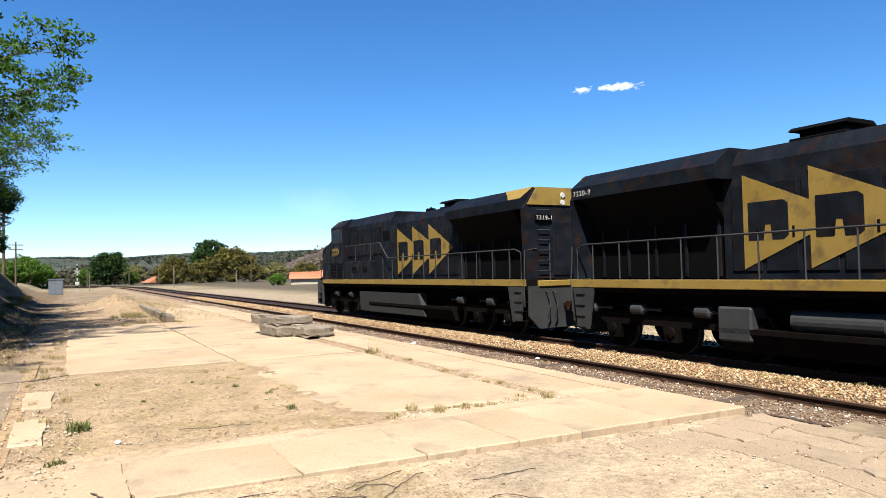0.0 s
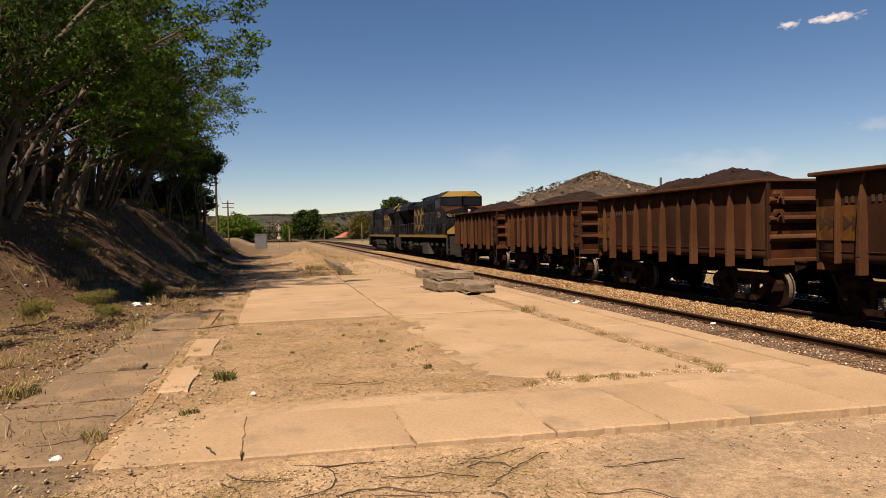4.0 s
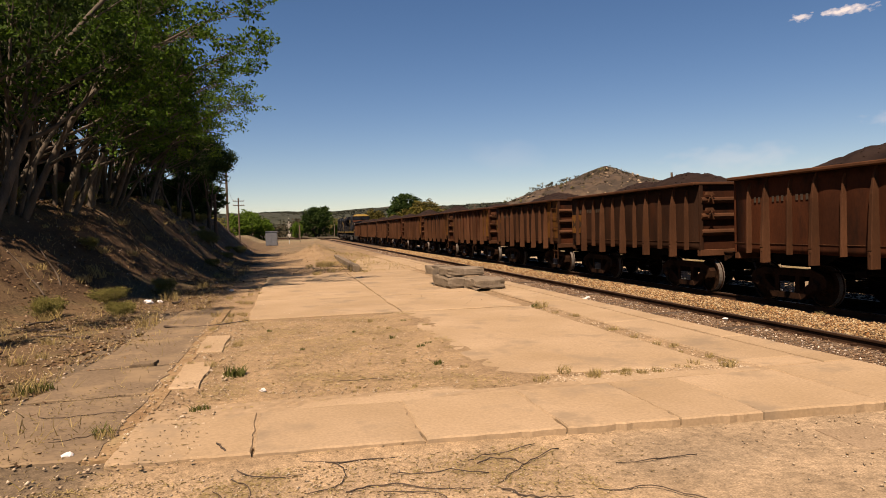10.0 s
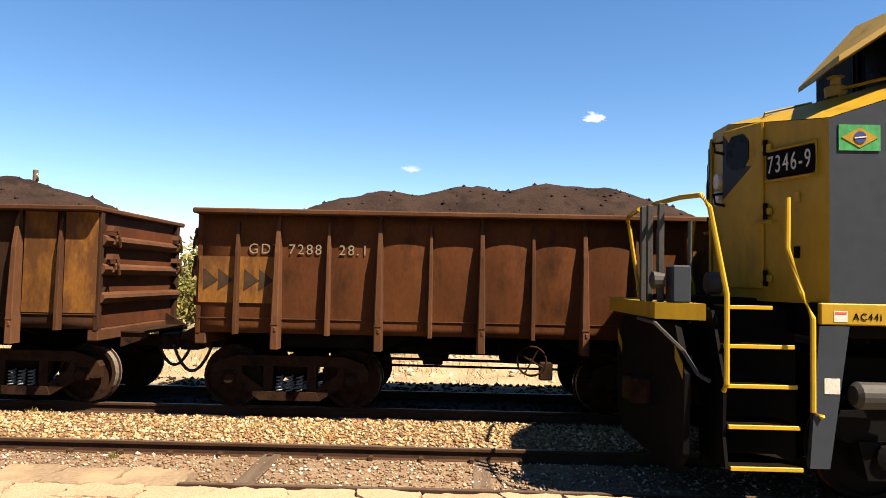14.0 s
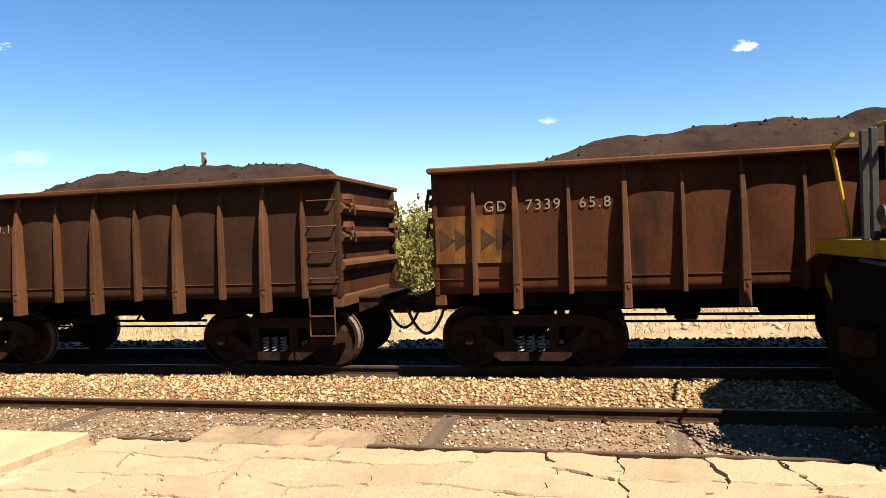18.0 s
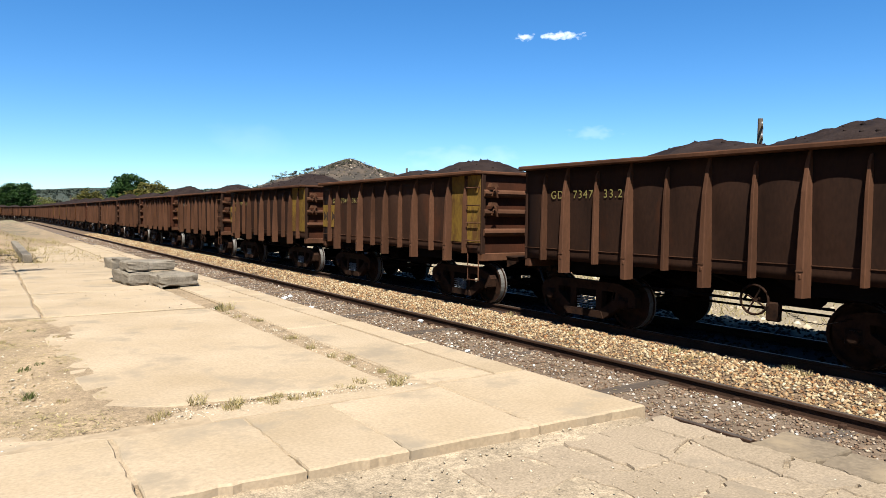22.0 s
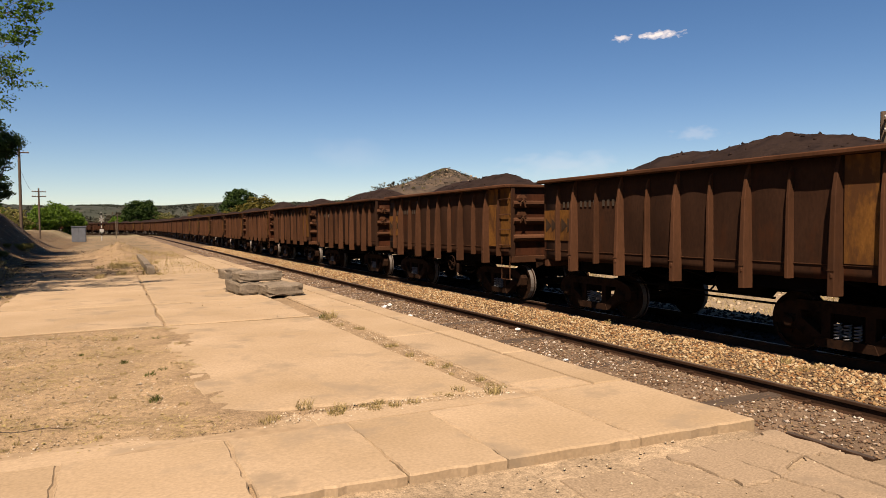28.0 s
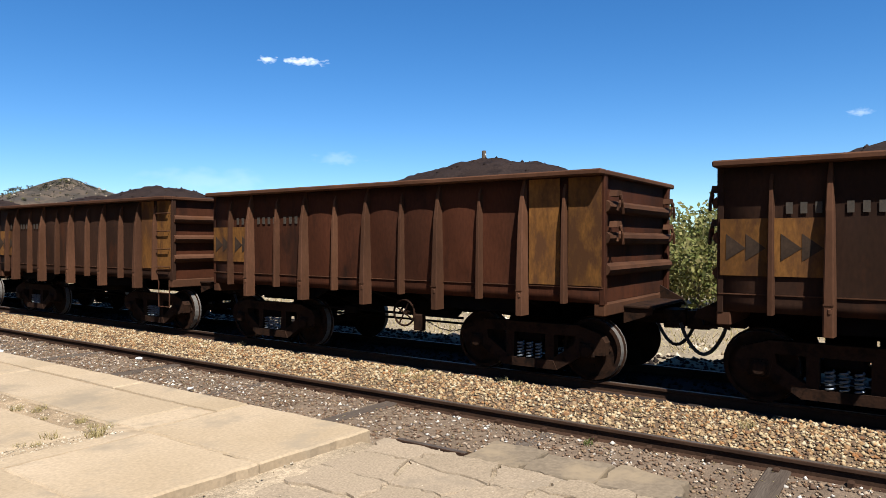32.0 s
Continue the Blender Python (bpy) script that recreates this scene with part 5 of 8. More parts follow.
    for s in (-1, 1):
        q = Matrix.Translation((s * NW, SILL + NY, 0)) @ Matrix.Rotation(math.atan2(t.y, s * t.x), 4, "Z")
        flip = 1 if s > 0 else -1
        zb = 3.18 if parked else 2.86
        bd = part("number_board", Mesh().box(0.60, 1.19, *sorted((0, flip * 0.05)), zb - 0.02, zb + 0.25, 0.03), BLACK, o, "black number board", at=q)
        turn = pose(0, 0, 0, 0, 0, 90 if s < 0 else -90)
        part("lettering", lettering(number, 0.155, WHITEP), None, bd, at=pose(0.64 if s < 0 else 1.14, flip * 0.053, zb + 0.035) @ turn @ Matrix.Diagonal((1, 0.72, 1.15, 1)))
        if parked:
            part("board_frame", Mesh().tube([(0.58, flip * 0.03, zb + 0.27), (1.21, flip * 0.03, zb + 0.27), (1.21, flip * 0.03, zb - 0.04), (0.58, flip * 0.03, zb - 0.04)], 0.014, 5), yellow, o, at=q)
        if not parked:
            pts = [(0.0, 1.75), (1.15, 1.75), (1.15, 1.95), (0.0, 2.75)]
            part("nose_panel", Mesh().prism(pts, 1, *sorted((0.002, flip * 0.01))), yellow, o, "yellow nose panel", at=q)
            pts = [(0.02, 2.85), (0.55, 2.98), (0.02, 3.12)]
            part("logo_arrow", Mesh().prism(pts, 1, *sorted((0.002, flip * 0.01))), yellow, o, at=q)
        else:
            door = part("nose_door", Mesh().box(-0.03, 0.55, *sorted((0, flip * 0.03)), 2.05, 3.78, 0.02), yellow, o, "yellow nose door", at=q)
            win = Mesh().prism([(0.05, 3.41), (0.12, 3.33), (0.30, 3.33), (0.37, 3.41), (0.37, 3.60), (0.29, 3.69), (0.13, 3.69), (0.05, 3.60)], 1, *sorted((flip * 0.036, flip * 0.046)))
            part("door_window", win, GLASS, door, "small dark window")
            pts = [(-0.02, 3.74), (-0.02, 3.02), (0.40, 3.33), (0.33, 3.345), (0.1, 3.345), (0.05, 3.45), (0.05, 3.66)]
            part("blue_wedge", Mesh().prism(pts, 1, *sorted((flip * 0.031, flip * 0.036))), SLATE, door, "slate blue painted wedge")
            for z in (2.16, 2.84, 3.49):
                part("hinge", Mesh().tube([(0.59, flip * 0.03, z - 0.08), (0.59, flip * 0.03, z + 0.08)], 0.022, 7), DARKIRON, o, at=q)
                part("hinge_plate", Mesh().box(0.5, 0.66, *sorted((flip * 0.004, flip * 0.036)), z - 0.035, z + 0.035, 0.006), yellow, o, at=q)
            for z in (2.42, 2.95):
                part("latch_plate", Mesh().box(0.93, 1.0, *sorted((0, flip * 0.02)), z - 0.06, z + 0.05, 0.008), DARKIRON if z < 2.6 else yellow, o, at=q)
            part("grab_bar", Mesh().tube([(0.45, flip * 0.03, 2.72), (0.45, flip * 0.07, 2.72), (0.56, flip * 0.08, 2.72), (0.72, flip * 0.07, 2.72), (0.72, flip * 0.01, 2.72)], 0.012, 6), yellow, o, at=q)
    for z in (3.05, 3.25):
        part("headlight", Mesh().disc([(SILL + NY - 0.02, 0.09), (SILL + NY + 0.04, 0.09), (SILL + NY + 0.05, 0.07)], 16, 1, (0, 0, z)), WHITEP, o, "clear headlight lens")
    for s in (-1, 1):
        dl = Mesh().disc([(SILL + 0.5, 0.12), (SILL + 0.62, 0.12), (SILL + 0.63, 0.08)], 14, 1, (s * 0.5, 0, 1.86 + DZ))
        part("ditch_light", dl, GREYP, o)
        # corner steps between grey stringers
        part("step_stringer", Mesh().prism([(SILL - 0.02, 1.5), (SILL - 0.14, 0.42), (SILL + 0.12, 0.42), (SILL + 0.22, 1.5)] if not parked else [(SILL - 0.04, 1.73), (SILL - 0.31, 1.73), (SILL - 0.13, 0.45), (SILL + 0.05, 0.45)], 0, *sorted((s * 1.40, s * 1.46))), GREYP if not parked else SLATE, o)
        st = Mesh().prism([(FRONT - 0.02, 1.6), (FRONT - 0.05, 0.42), (FRONT - 0.09, 0.42), (FRONT - 0.10, 1.6)], 0, *sorted((s * 0.70, s * 1.44)))
        if parked:
            st = Mesh().prism([(s * 0.8, 1.84), (s * 1.12, 1.84), (s * 1.42, 1.2), (s * 1.40, 0.70), (s * 1.47, 0.43), (s * 0.8, 0.43)], 1, SILL + 0.78, SILL + 0.81)
        part("step_stringer", st, GREYP if not parked else BLACK, o)
        for k in range(5):
            z = 0.44 + 0.36 * k if parked else 0.45 + 0.28 * k
            ys = (SILL + 0.12, SILL + 0.77) if parked else (SILL + 0.02, FRONT - 0.1)
            if parked and k == 4:
                ys = (SILL + 0.30, SILL + 0.74)
            tr = part("step_tread", Mesh().box(*sorted((s * (0.95 + 0.01 * k), s * (1.46 - 0.05 * k))), *ys, z - 0.02, z + 0.012, 0.006), DARKIRON, o)
            part("step_edge", Mesh().box(*sorted((s * (1.46 - 0.05 * k), s * (1.485 - 0.05 * k))), *ys, z - 0.02, z + 0.018, 0.004), HANDYEL if parked else GREYP, tr, "yellow step edge" if parked else "")
        hr = Mesh()
        if parked:
            hr.tube([(s * 0.3, SILL + 1.12, 2.95), (s * 1.0, SILL + 1.06, 2.94), (s * 1.34, SILL + 0.99, 2.92), (s * 1.42, SILL + 0.94, 2.80), (s * 1.47, SILL + 0.80, 2.0), (s * 1.47, SILL + 0.80, 1.19), (s * 1.40, SILL + 0.80, 1.12)], 0.026, 8)
            hr.tube([(s * 1.25, SILL + 0.14, 2.92), (s * 1.30, SILL + 0.17, 2.44), (s * 1.40, SILL + 0.09, 2.02), (s * 1.48, SILL + 0.03, 1.80), (s * 1.48, SILL + 0.03, 0.96), (s * 1.47, SILL - 0.06, 0.91)], 0.026, 8)
        else:
            hr.tube([(s * 1.46, SILL - 0.02, 1.6), (s * 1.50, SILL + 0.06, 2.2), (s * 1.2, SILL + 0.26, 2.75)], 0.02, 7)
        part("step_handrail", hr, HANDYEL if parked else DARKIRON, o, "bright yellow handrail" if parked else "")
        # side walkway railing along the hood
        rl = part("walkway_rail", Mesh().tube([(s * 1.40, -9.2, 1.7), (s * 1.40, -9.2, 2.5), (s * 1.40, -8.9, 2.6), (s * 1.40, 0.4, 2.6), (s * 1.40, 1.2, 3.28), (s * 1.42, 5.3, 3.28)], 0.022, 7), GREYP, o)
        for k in range(11):
            y = -8.6 + 0.95 * k
            part("rail_post", Mesh().tube([(s * 1.40, y, 1.7), (s * 1.40, y, 2.6)], 0.018, 6), GREYP, rl)
        for y in (2.2, 4.0):
            part("rail_post", Mesh().tube([(s * 1.42, y, 2.55), (s * 1.42, y, 3.28)], 0.018, 6), GREYP, rl)
        # air tanks and bay beside the fuel tank
        if s < 0 and not parked:
            tank = Mesh().add([(-1.40, -2.35, 1.16), (-1.40, 3.6, 1.16), (-1.30, 3.75, 0.30), (-1.30, -2.75, 0.30), (-1.05, -2.35, 1.16), (-1.05, 3.6, 1.16), (-1.05, 3.75, 0.30), (-1.05, -2.75, 0.30)],
                              [(0, 3, 2, 1), (4, 5, 6, 7), (0, 1, 5, 4), (3, 7, 6, 2), (0, 4, 7, 3), (1, 2, 6, 5)])
            part("fuel_tank_side", tank, GREYP, o, "long grey fuel tank side")
        for y0 in (-3.4, -0.95) if s > 0 or parked else ():
            part("air_tank", Mesh().disc([(y0, 0.06), (y0 + 0.08, 0.2), (y0 + 1.75, 0.2), (y0 + 1.83, 0.06)], 18, 1, (s * 1.1, 0, 0.92)), GREYP, o)
        None if s < 0 and not parked else part("tank_end", Mesh().box(*sorted((s * 0.9, s * 1.36)), -4.9, -4.1, 0.45, 1.15, 0.04), GREYP, o)
        logo_plates(o, s * 0.947, s, (0.36 if s < 0 else -4.5), 2.86, 1.66, yellow, dk) if not parked else None
        logo_plates(o, s * 1.455, s, (7.05 if s < 0 else 6.1), 3.05, 0.36, yellow, dk) if not parked else None
    part("fuel_tank", Mesh().prism([(-1.2, 0.25), (1.2, 0.25), (1.36, 0.62), (1.36, 0.72), (-1.36, 0.72), (-1.36, 0.62)], 1, -4.9, 2.6), DARKIRON, o)
    part("fuel_tank_box", Mesh().prism([(0.6, 1.1), (2.45, 1.1), (2.75, 0.27), (0.6, 0.27)], 0, -1.28, 1.38), GREYP, o)
    for e in (-1, 1):
        pil = Mesh()
        py = SILL + 1.12 if parked and e > 0 else FRONT - 0.06
        pil.prism([(-1.35, 1.5), (1.35, 1.5), (1.35, 0.62), (1.0, 0.26), (-1.0, 0.26), (-1.35, 0.62)] if not parked else [(-1.0, 1.7), (1.0, 1.7), (1.3, 1.25), (1.25, 0.5), (1.0, 0.26), (-1.0, 0.26), (-1.25, 0.5), (-1.3, 1.25)], 1, *sorted((e * py, e * (py - 0.06))))
        # Black on the parked engine: the shade on its end is in the colour.
        part("pilot_plate", pil, GREYP if not parked else BLACK, o)
        cp = part("coupler", WAGON["coupler"], None, o, at=pose(0, e * (FRONT - 0.35), 0.02, 0, 0, 0 if e > 0 else 180))
        for x in (-0.75, -0.5, 0.5, 0.75):
            part("brake_hose", Mesh().tube([(x, e * (FRONT - 0.04), 1.35), (x, e * (FRONT + 0.16), 1.3), (x * 1.05, e * (FRONT + 0.2), 0.9), (x * 1.05, e * (FRONT + 0.08), 0.55)], 0.022, 6), RUBBER, o)
        for x in (-0.55, 0.55):
            part("end_rail_post", Mesh().tube([(x, e * (FRONT - 0.08), 1.68), (x, e * (FRONT - 0.08), 2.75)], 0.022, 6), GREYP, o)
        if parked and e > 0:
            part("end_sill_box", Mesh().prism([(-1.12, SILL + 0.86), (1.12, SILL + 0.86), (0.95, SILL + 1.30), (-0.95, SILL + 1.30)], 2, 1.74, 1.90), yellow, o, "yellow porch end beam")
            for x in (-1.14, 1.14):
                part("hazard_stripe", Mesh().prism([(x - 0.11, 1.2), (x + 0.11, 1.36), (x + 0.11, 1.50), (x - 0.11, 1.34)], 1, SILL + 1.122, SILL + 1.128), yellow, o)
        else:
            part("end_sill_box", Mesh().box(-1.0, 1.0, *sorted((e * (FRONT - 0.3), e * (FRONT - 0.02))), 1.48, 1.66, 0.02), yellow, o)
    for y in (-6.3, 6.0):
        loco_bogie(o, y, BLACK if parked else DARKIRON)
    if parked:
        fl = part("flag_plate", Mesh().box(-1.462, -1.45, SILL - 0.60, SILL - 0.22, 3.34, 3.58), GREENP, o, "green flag panel")
        fy, fz = SILL - 0.41, 3.46
        part("flag_diamond", Mesh().prism([(fy - 0.165, fz), (fy, fz - 0.095), (fy + 0.165, fz), (fy, fz + 0.095)], 0, -1.468, -1.463), YELLOW, fl, "yellow diamond")
        part("flag_disc", Mesh().disc([(-1.474, 0.056), (-1.469, 0.056)], 18, 0, (0, fy, fz)), BLUEP, fl, "blue disc")
        part("flag_band", Mesh().prism([(fy - 0.053, fz), (fy + 0.053, fz - 0.012), (fy + 0.053, fz), (fy - 0.053, fz + 0.012)], 0, -1.479, -1.475), WHITEP, fl)
        part("lettering", lettering("AC44i", 0.085, DARKIRON), None, o, at=pose(-1.464, SILL - 0.34, 1.79) @ Matrix.Diagonal((1, 0.72, 0.78, 1)))
        part("warning_label", Mesh().box(-1.464, -1.46, SILL - 0.29, SILL - 0.17, 1.77, 1.87), WHITEP, o, "white and red label")
        part("label_bar", Mesh().box(-1.467, -1.4645, SILL - 0.28, SILL - 0.18, 1.84, 1.86), REDP, o)
        part("notice_plate", Mesh().box(-1.464, -1.46, SILL - 0.22, SILL - 0.08, 1.12, 1.26), WHITEP, o, "small white notice")
        part("side_skirt", Mesh().prism([(SILL - 0.95, 1.735), (SILL - 6.0, 1.735), (SILL - 6.0, 1.54), (SILL - 1.06, 1.54)], 0, -1.44, -1.40), SLATE, o)
        part("side_door_frame", Mesh().box(-1.462, -1.45, SILL - 1.64, SILL - 1.59, 1.97, 2.92, 0.004), SLATE, o)
        part("brake_cylinder", Mesh().disc([(SILL - 1.58, 0.05), (SILL - 1.50, 0.045), (SILL - 1.48, 0.02), (SILL - 1.0, 0.02), (SILL - 0.98, 0.06), (SILL - 0.86, 0.07), (SILL - 0.83, 0.12), (SILL - 0.42, 0.125), (SILL - 0.38, 0.09)], 18, 1, (-1.38, 0, 1.10)), GREYP, o, "grey brake cylinder with its rod")
        for x, yy in ((-0.80, 1.20), (-0.62, 1.26), (-0.45, 1.28)):
            part("porch_post", Mesh().box(x - 0.028, x + 0.028, SILL + yy - 0.03, SILL + yy + 0.03, 1.9, 2.9, 0.008), GREYP, o)
        part("porch_box", Mesh().box(-1.0, -0.76, SILL + 0.96, SILL + 1.14, 1.90, 2.27, 0.015), SLATE, o)
        part("marker_lamp", Mesh().disc([(SILL + 1.18, 0.07), (SILL + 1.30, 0.09), (SILL + 1.32, 0.05)], 12, 1, (-0.86, 0, 2.12)), GREYP, o)
        part("uncoupling_lever", Mesh().tube([(-0.5, SILL + 1.34, 1.72), (-0.95, SILL + 1.30, 1.70), (-1.2, SILL + 1.1, 1.45), (-1.3, SILL + 1.0, 1.25), (-1.38, SILL + 0.92, 1.2)], 0.02, 6), GREYP, o)
        part("roof_grab", Mesh().tube([(-1.2, SILL - 1.26, 4.06), (-1.2, SILL - 1.24, 4.18), (-1.05, SILL - 0.9, 4.14), (-0.8, SILL - 0.62, 4.10), (-0.8, SILL - 0.60, 4.0)], 0.018, 6), yellow, o)
        part("nose_grab", Mesh().tube([(-0.55, SILL + 0.06, 3.80), (-0.55, SILL + 0.04, 3.90), (-0.55, SILL - 0.45, 4.02), (-0.55, SILL - 0.46, 3.92)], 0.014, 6), DARKYEL, o)
        part("bell_stud", Mesh().disc([(3.98, 0.10), (4.08, 0.11), (4.11, 0.05), (4.17, 0.05), (4.19, 0.09), (4.21, 0.02)], 12, 2, (-0.7, SILL - 0.62, 0.06)), DARKYEL, o)
        for z in (2.95, 3.52):
            part("mirror_bracket", Mesh().tube([(-0.2, SILL + NY, z), (-0.24, SILL + NY + 0.14, z + 0.02), (-0.22, SILL + NY + 0.15, z + 0.12), (-0.18, SILL + NY + 0.03, z + 0.14)], 0.017, 6), DARKIRON, o)
        part("step_back", Mesh().box(-0.86, -0.82, SILL - 0.12, SILL + 0.80, 0.36, 1.86), BLACK, o)
        part("step_back", Mesh().box(0.82, 0.86, SILL - 0.12, SILL + 0.80, 0.36, 1.86), BLACK, o)
        crown_v = [(-1.44, WY, 4.135), (-1.44, SILL - 0.15, 3.65), (-0.2, SILL + 0.28, 3.86), (0.2, SILL + 0.28, 3.86), (1.44, SILL - 0.15, 3.65), (1.44, WY, 4.135), (-0.75, WY, 4.32), (-0.75, SILL - 0.25, 3.93), (0.75, SILL - 0.25, 3.93), (0.75, WY, 4.32)]
        part("nose_top", Mesh().add(crown_v, [(0, 1, 7, 6), (1, 2, 7), (2, 3, 8, 7), (3, 4, 8), (4, 5, 9, 8), (6, 7, 8, 9)]), yellow, o, "dusty yellow nose top")
        vis = Mesh()
        up = [(-1.42, SILL - 1.28, 4.93), (0.1, SILL - 1.30, 5.10), (0.1, SILL - 0.64, 4.37), (-1.42, SILL - 0.25, 4.24), (-1.42, SILL - 1.62, 4.93), (0.1, SILL - 1.62, 5.10)]
        vis.add(up + [(x, y, z - 0.06) for x, y, z in up], [(0, 3, 2, 1), (0, 1, 5, 4), (6, 7, 8, 9), (6, 10, 11, 7), (3, 9, 8, 2), (0, 6, 9, 3), (4, 10, 6, 0), (1, 2, 8, 7), (5, 1, 7, 11)])
        part("sun_visor", vis, DARKYEL, o, "faded yellow sun visor over the windscreen")
    return o


wagon_meshes()
LEAD_LOCO = locomotive("grimy blue-grey diesel locomotive with yellow arrow markings", NAVY, FADEDYEL, "7319-1")
SECOND_LOCO = locomotive("grimy blue-grey diesel locomotive with yellow-browed cab, coupled to the wagons", NAVY, FADEDYEL, "7220-9")
PARKED = locomotive("parked slate-blue and yellow diesel locomotive on the siding", SLATE, YELLOW, "7346-9", True)
PARKED.matrix_basis = pose(NEAR_X, -3.95 - SILL, RAIL_NEAR)


# ---- pavement slabs ----
platform = tagged(new("pavement_platform"), "worn concrete platform slabs dusted with sand", "pavement", kind="structure")
apron = tagged(new("pavement_apron"), "cracked lower pavement beside the siding rail", "pavement", kind="structure")
path = tagged(new("pavement_path"), "grey worn path along the bank", "pavement", kind="structure")
rng = random.Random(11)


def slab(parent, corners, top, thick, mat, name="slab", sub=5, rough=0.012):
    """A slab from four corners in plan, with ragged, slightly rounded edges."""
    outline = []
    for k in range(4):
        (ax, ay), (bx, by) = corners[k], corners[(k + 1) % 4]
        for q in range(sub):
            u = q / sub
            j = 0 if q == 0 else rough
            outline.append((ax + (bx - ax) * u + rng.uniform(-j, j), ay + (by - ay) * u + rng.uniform(-j, j)))
    n = len(outline)
    mx, my = sum(p[0] for p in outline) / n, sum(p[1] for p in outline) / n
    vs = [(x, y, top - thick) for x, y in outline] + [(x, y, top - 0.018) for x, y in outline]
    vs += [(x + (mx - x) * 0.02, y + (my - y) * 0.02, top + rng.uniform(-0.003, 0.001)) for x, y in outline]
    fs = [(i, (i + 1) % n, n + (i + 1) % n, n + i) for i in range(n)] + [(n + i, n + (i + 1) % n, 2 * n + (i + 1) % n, 2 * n + i) for i in range(n)]
    fs += [tuple(range(2 * n, 3 * n))]
    return part(name, Mesh().add(vs, fs), mat, parent)


def quad(x0, x1, y0, y1, gap=0.012):
    return [(x0 + gap, y0 + gap), (x1 - gap, y0 + gap), (x1 - gap, y1 - gap), (x0 + gap, y1 - gap)]


def front(x):
    return 5.72 - 0.052 * (x + 2.2)


edges = (-2.2, -0.95, 0.62, 2.0, 3.19, 4.1, 5.51, 6.95)
for a, b in zip(edges, edges[1:]):
    far = 7.05 if a < 5 else 7.2
    slab(platform, [(a + 0.01, front(a)), (b - 0.01, front(b)), (b - 0.012, far), (a + 0.012, far)], rng.uniform(-0.008, 0.0), 0.2, SLAB, sub=12, rough=0.014)
part("joint_sand", Mesh().box(-2.15, 6.93, 5.86, 7.6, -0.12, -0.020), SAND, platform)
part("joint_sand", Mesh().box(5.45, 6.93, 7.6, 46, -0.12, -0.026), SAND, platform)
part("joint_sand", Mesh().box(-2.42, -2.1, 5.9, 18.0, -0.12, -0.022), SOIL, path)
y = 7.22
while y < 46:
    d = rng.uniform(2.2, 3.4)
    slab(platform, quad(6.47, 6.95, y, y + d), rng.uniform(-0.012, 0.0), 0.2, SLAB)
    y += d
y = 7.72
slab(platform, quad(5.5, 6.45, 7.22, 7.70), -0.004, 0.2, SLAB)
while y < 46:
    d = rng.uniform(3.2, 4.4)
    slab(platform, quad(5.48, 6.46, y, y + d), rng.uniform(-0.012, 0.0), 0.2, SLAB)
    y += d
slab(platform, [(2.05, 7.95), (5.12, 7.55), (5.02, 15.1), (1.75, 15.25)], 0.0, 0.2, SLAB, sub=12, rough=0.03)
slab(platform, [(2.9, 7.1), (5.42, 7.1), (5.42, 7.30), (2.9, 7.55)], -0.012, 0.2, SLAB)
slab(platform, [(-0.6, 7.08), (2.1, 7.08), (1.2, 7.5), (-0.4, 7.36)], -0.018, 0.2, SLAB, rough=0.05)
for y0, y1 in ((15.4, 19.6), (19.63, 25.5), (25.53, 31.5)):
    slab(platform, quad(-1.55, 2.0, y0, y1), rng.uniform(-0.012, 0.0), 0.2, SLAB, sub=8, rough=0.03)
    slab(platform, quad(2.02, 5.05, y0, y1), rng.uniform(-0.012, 0.0), 0.2, SLAB, sub=8, rough=0.03)
slab(platform, quad(3.0, 5.4, 31.6, 46), -0.01, 0.2, SLAB, sub=8, rough=0.05)
for y0, y1, w in ((8.65, 10.45, 0.38), (11.4, 13.2, 0.42)):
    slab(platform, [(-2.14, y0), (-2.14 + w, y0 - 0.08), (-2.14 + w, y1 - 0.1), (-2.17, y1)], rng.uniform(-0.01, 0.004), 0.2, SLAB, "kerb_stone", rough=0.02)
for y0, y1 in ((5.9, 8.4), (8.45, 10.4), (10.45, 13.2), (13.25, 18.3)):
    slab(path, [(-3.75 + 0.04 * (y0 - 8), y0), (-2.3, y0 + 0.1), (-2.3, y1), (-3.75 + 0.04 * (y1 - 8), y1 - 0.1)], rng.uniform(-0.018, -0.008), 0.2, PAVE, "path_slab", sub=7, rough=0.05)
slab(path, [(-2.95, 10.3), (-2.62, 10.38), (-2.6, 10.68), (-2.9, 10.62)], 0.03, 0.12, PAVE, "broken_cover")

# cracked pieces of the lower pavement, on a jittered net
for y0, y1 in ((2.05, 2.7), (2.74, 3.4), (3.44, 4.05)):
    slab(apron, [(6.94, y0), (7.55 + rng.uniform(-0.15, 0.15), y0), (7.55 + rng.uniform(-0.15, 0.15), y1), (6.94, y1)], -0.075, 0.15, PAVE, "pavement_piece", rough=0.04)
cols, rows = 5, 15
net = {}
for i in range(cols + 1):
    for j in range(rows + 1):
        fx = 4.35 + (6.96 - 4.35) * (i / cols) ** 0.9
        fy = -5.2 + (5.0 + 5.2) * j / rows
        inner = 0.17 if 0 < i < cols and 0 < j < rows else 0.04
        net[i, j] = (fx + rng.uniform(-inner, inner), fy + rng.uniform(-inner, inner) * 1.3)
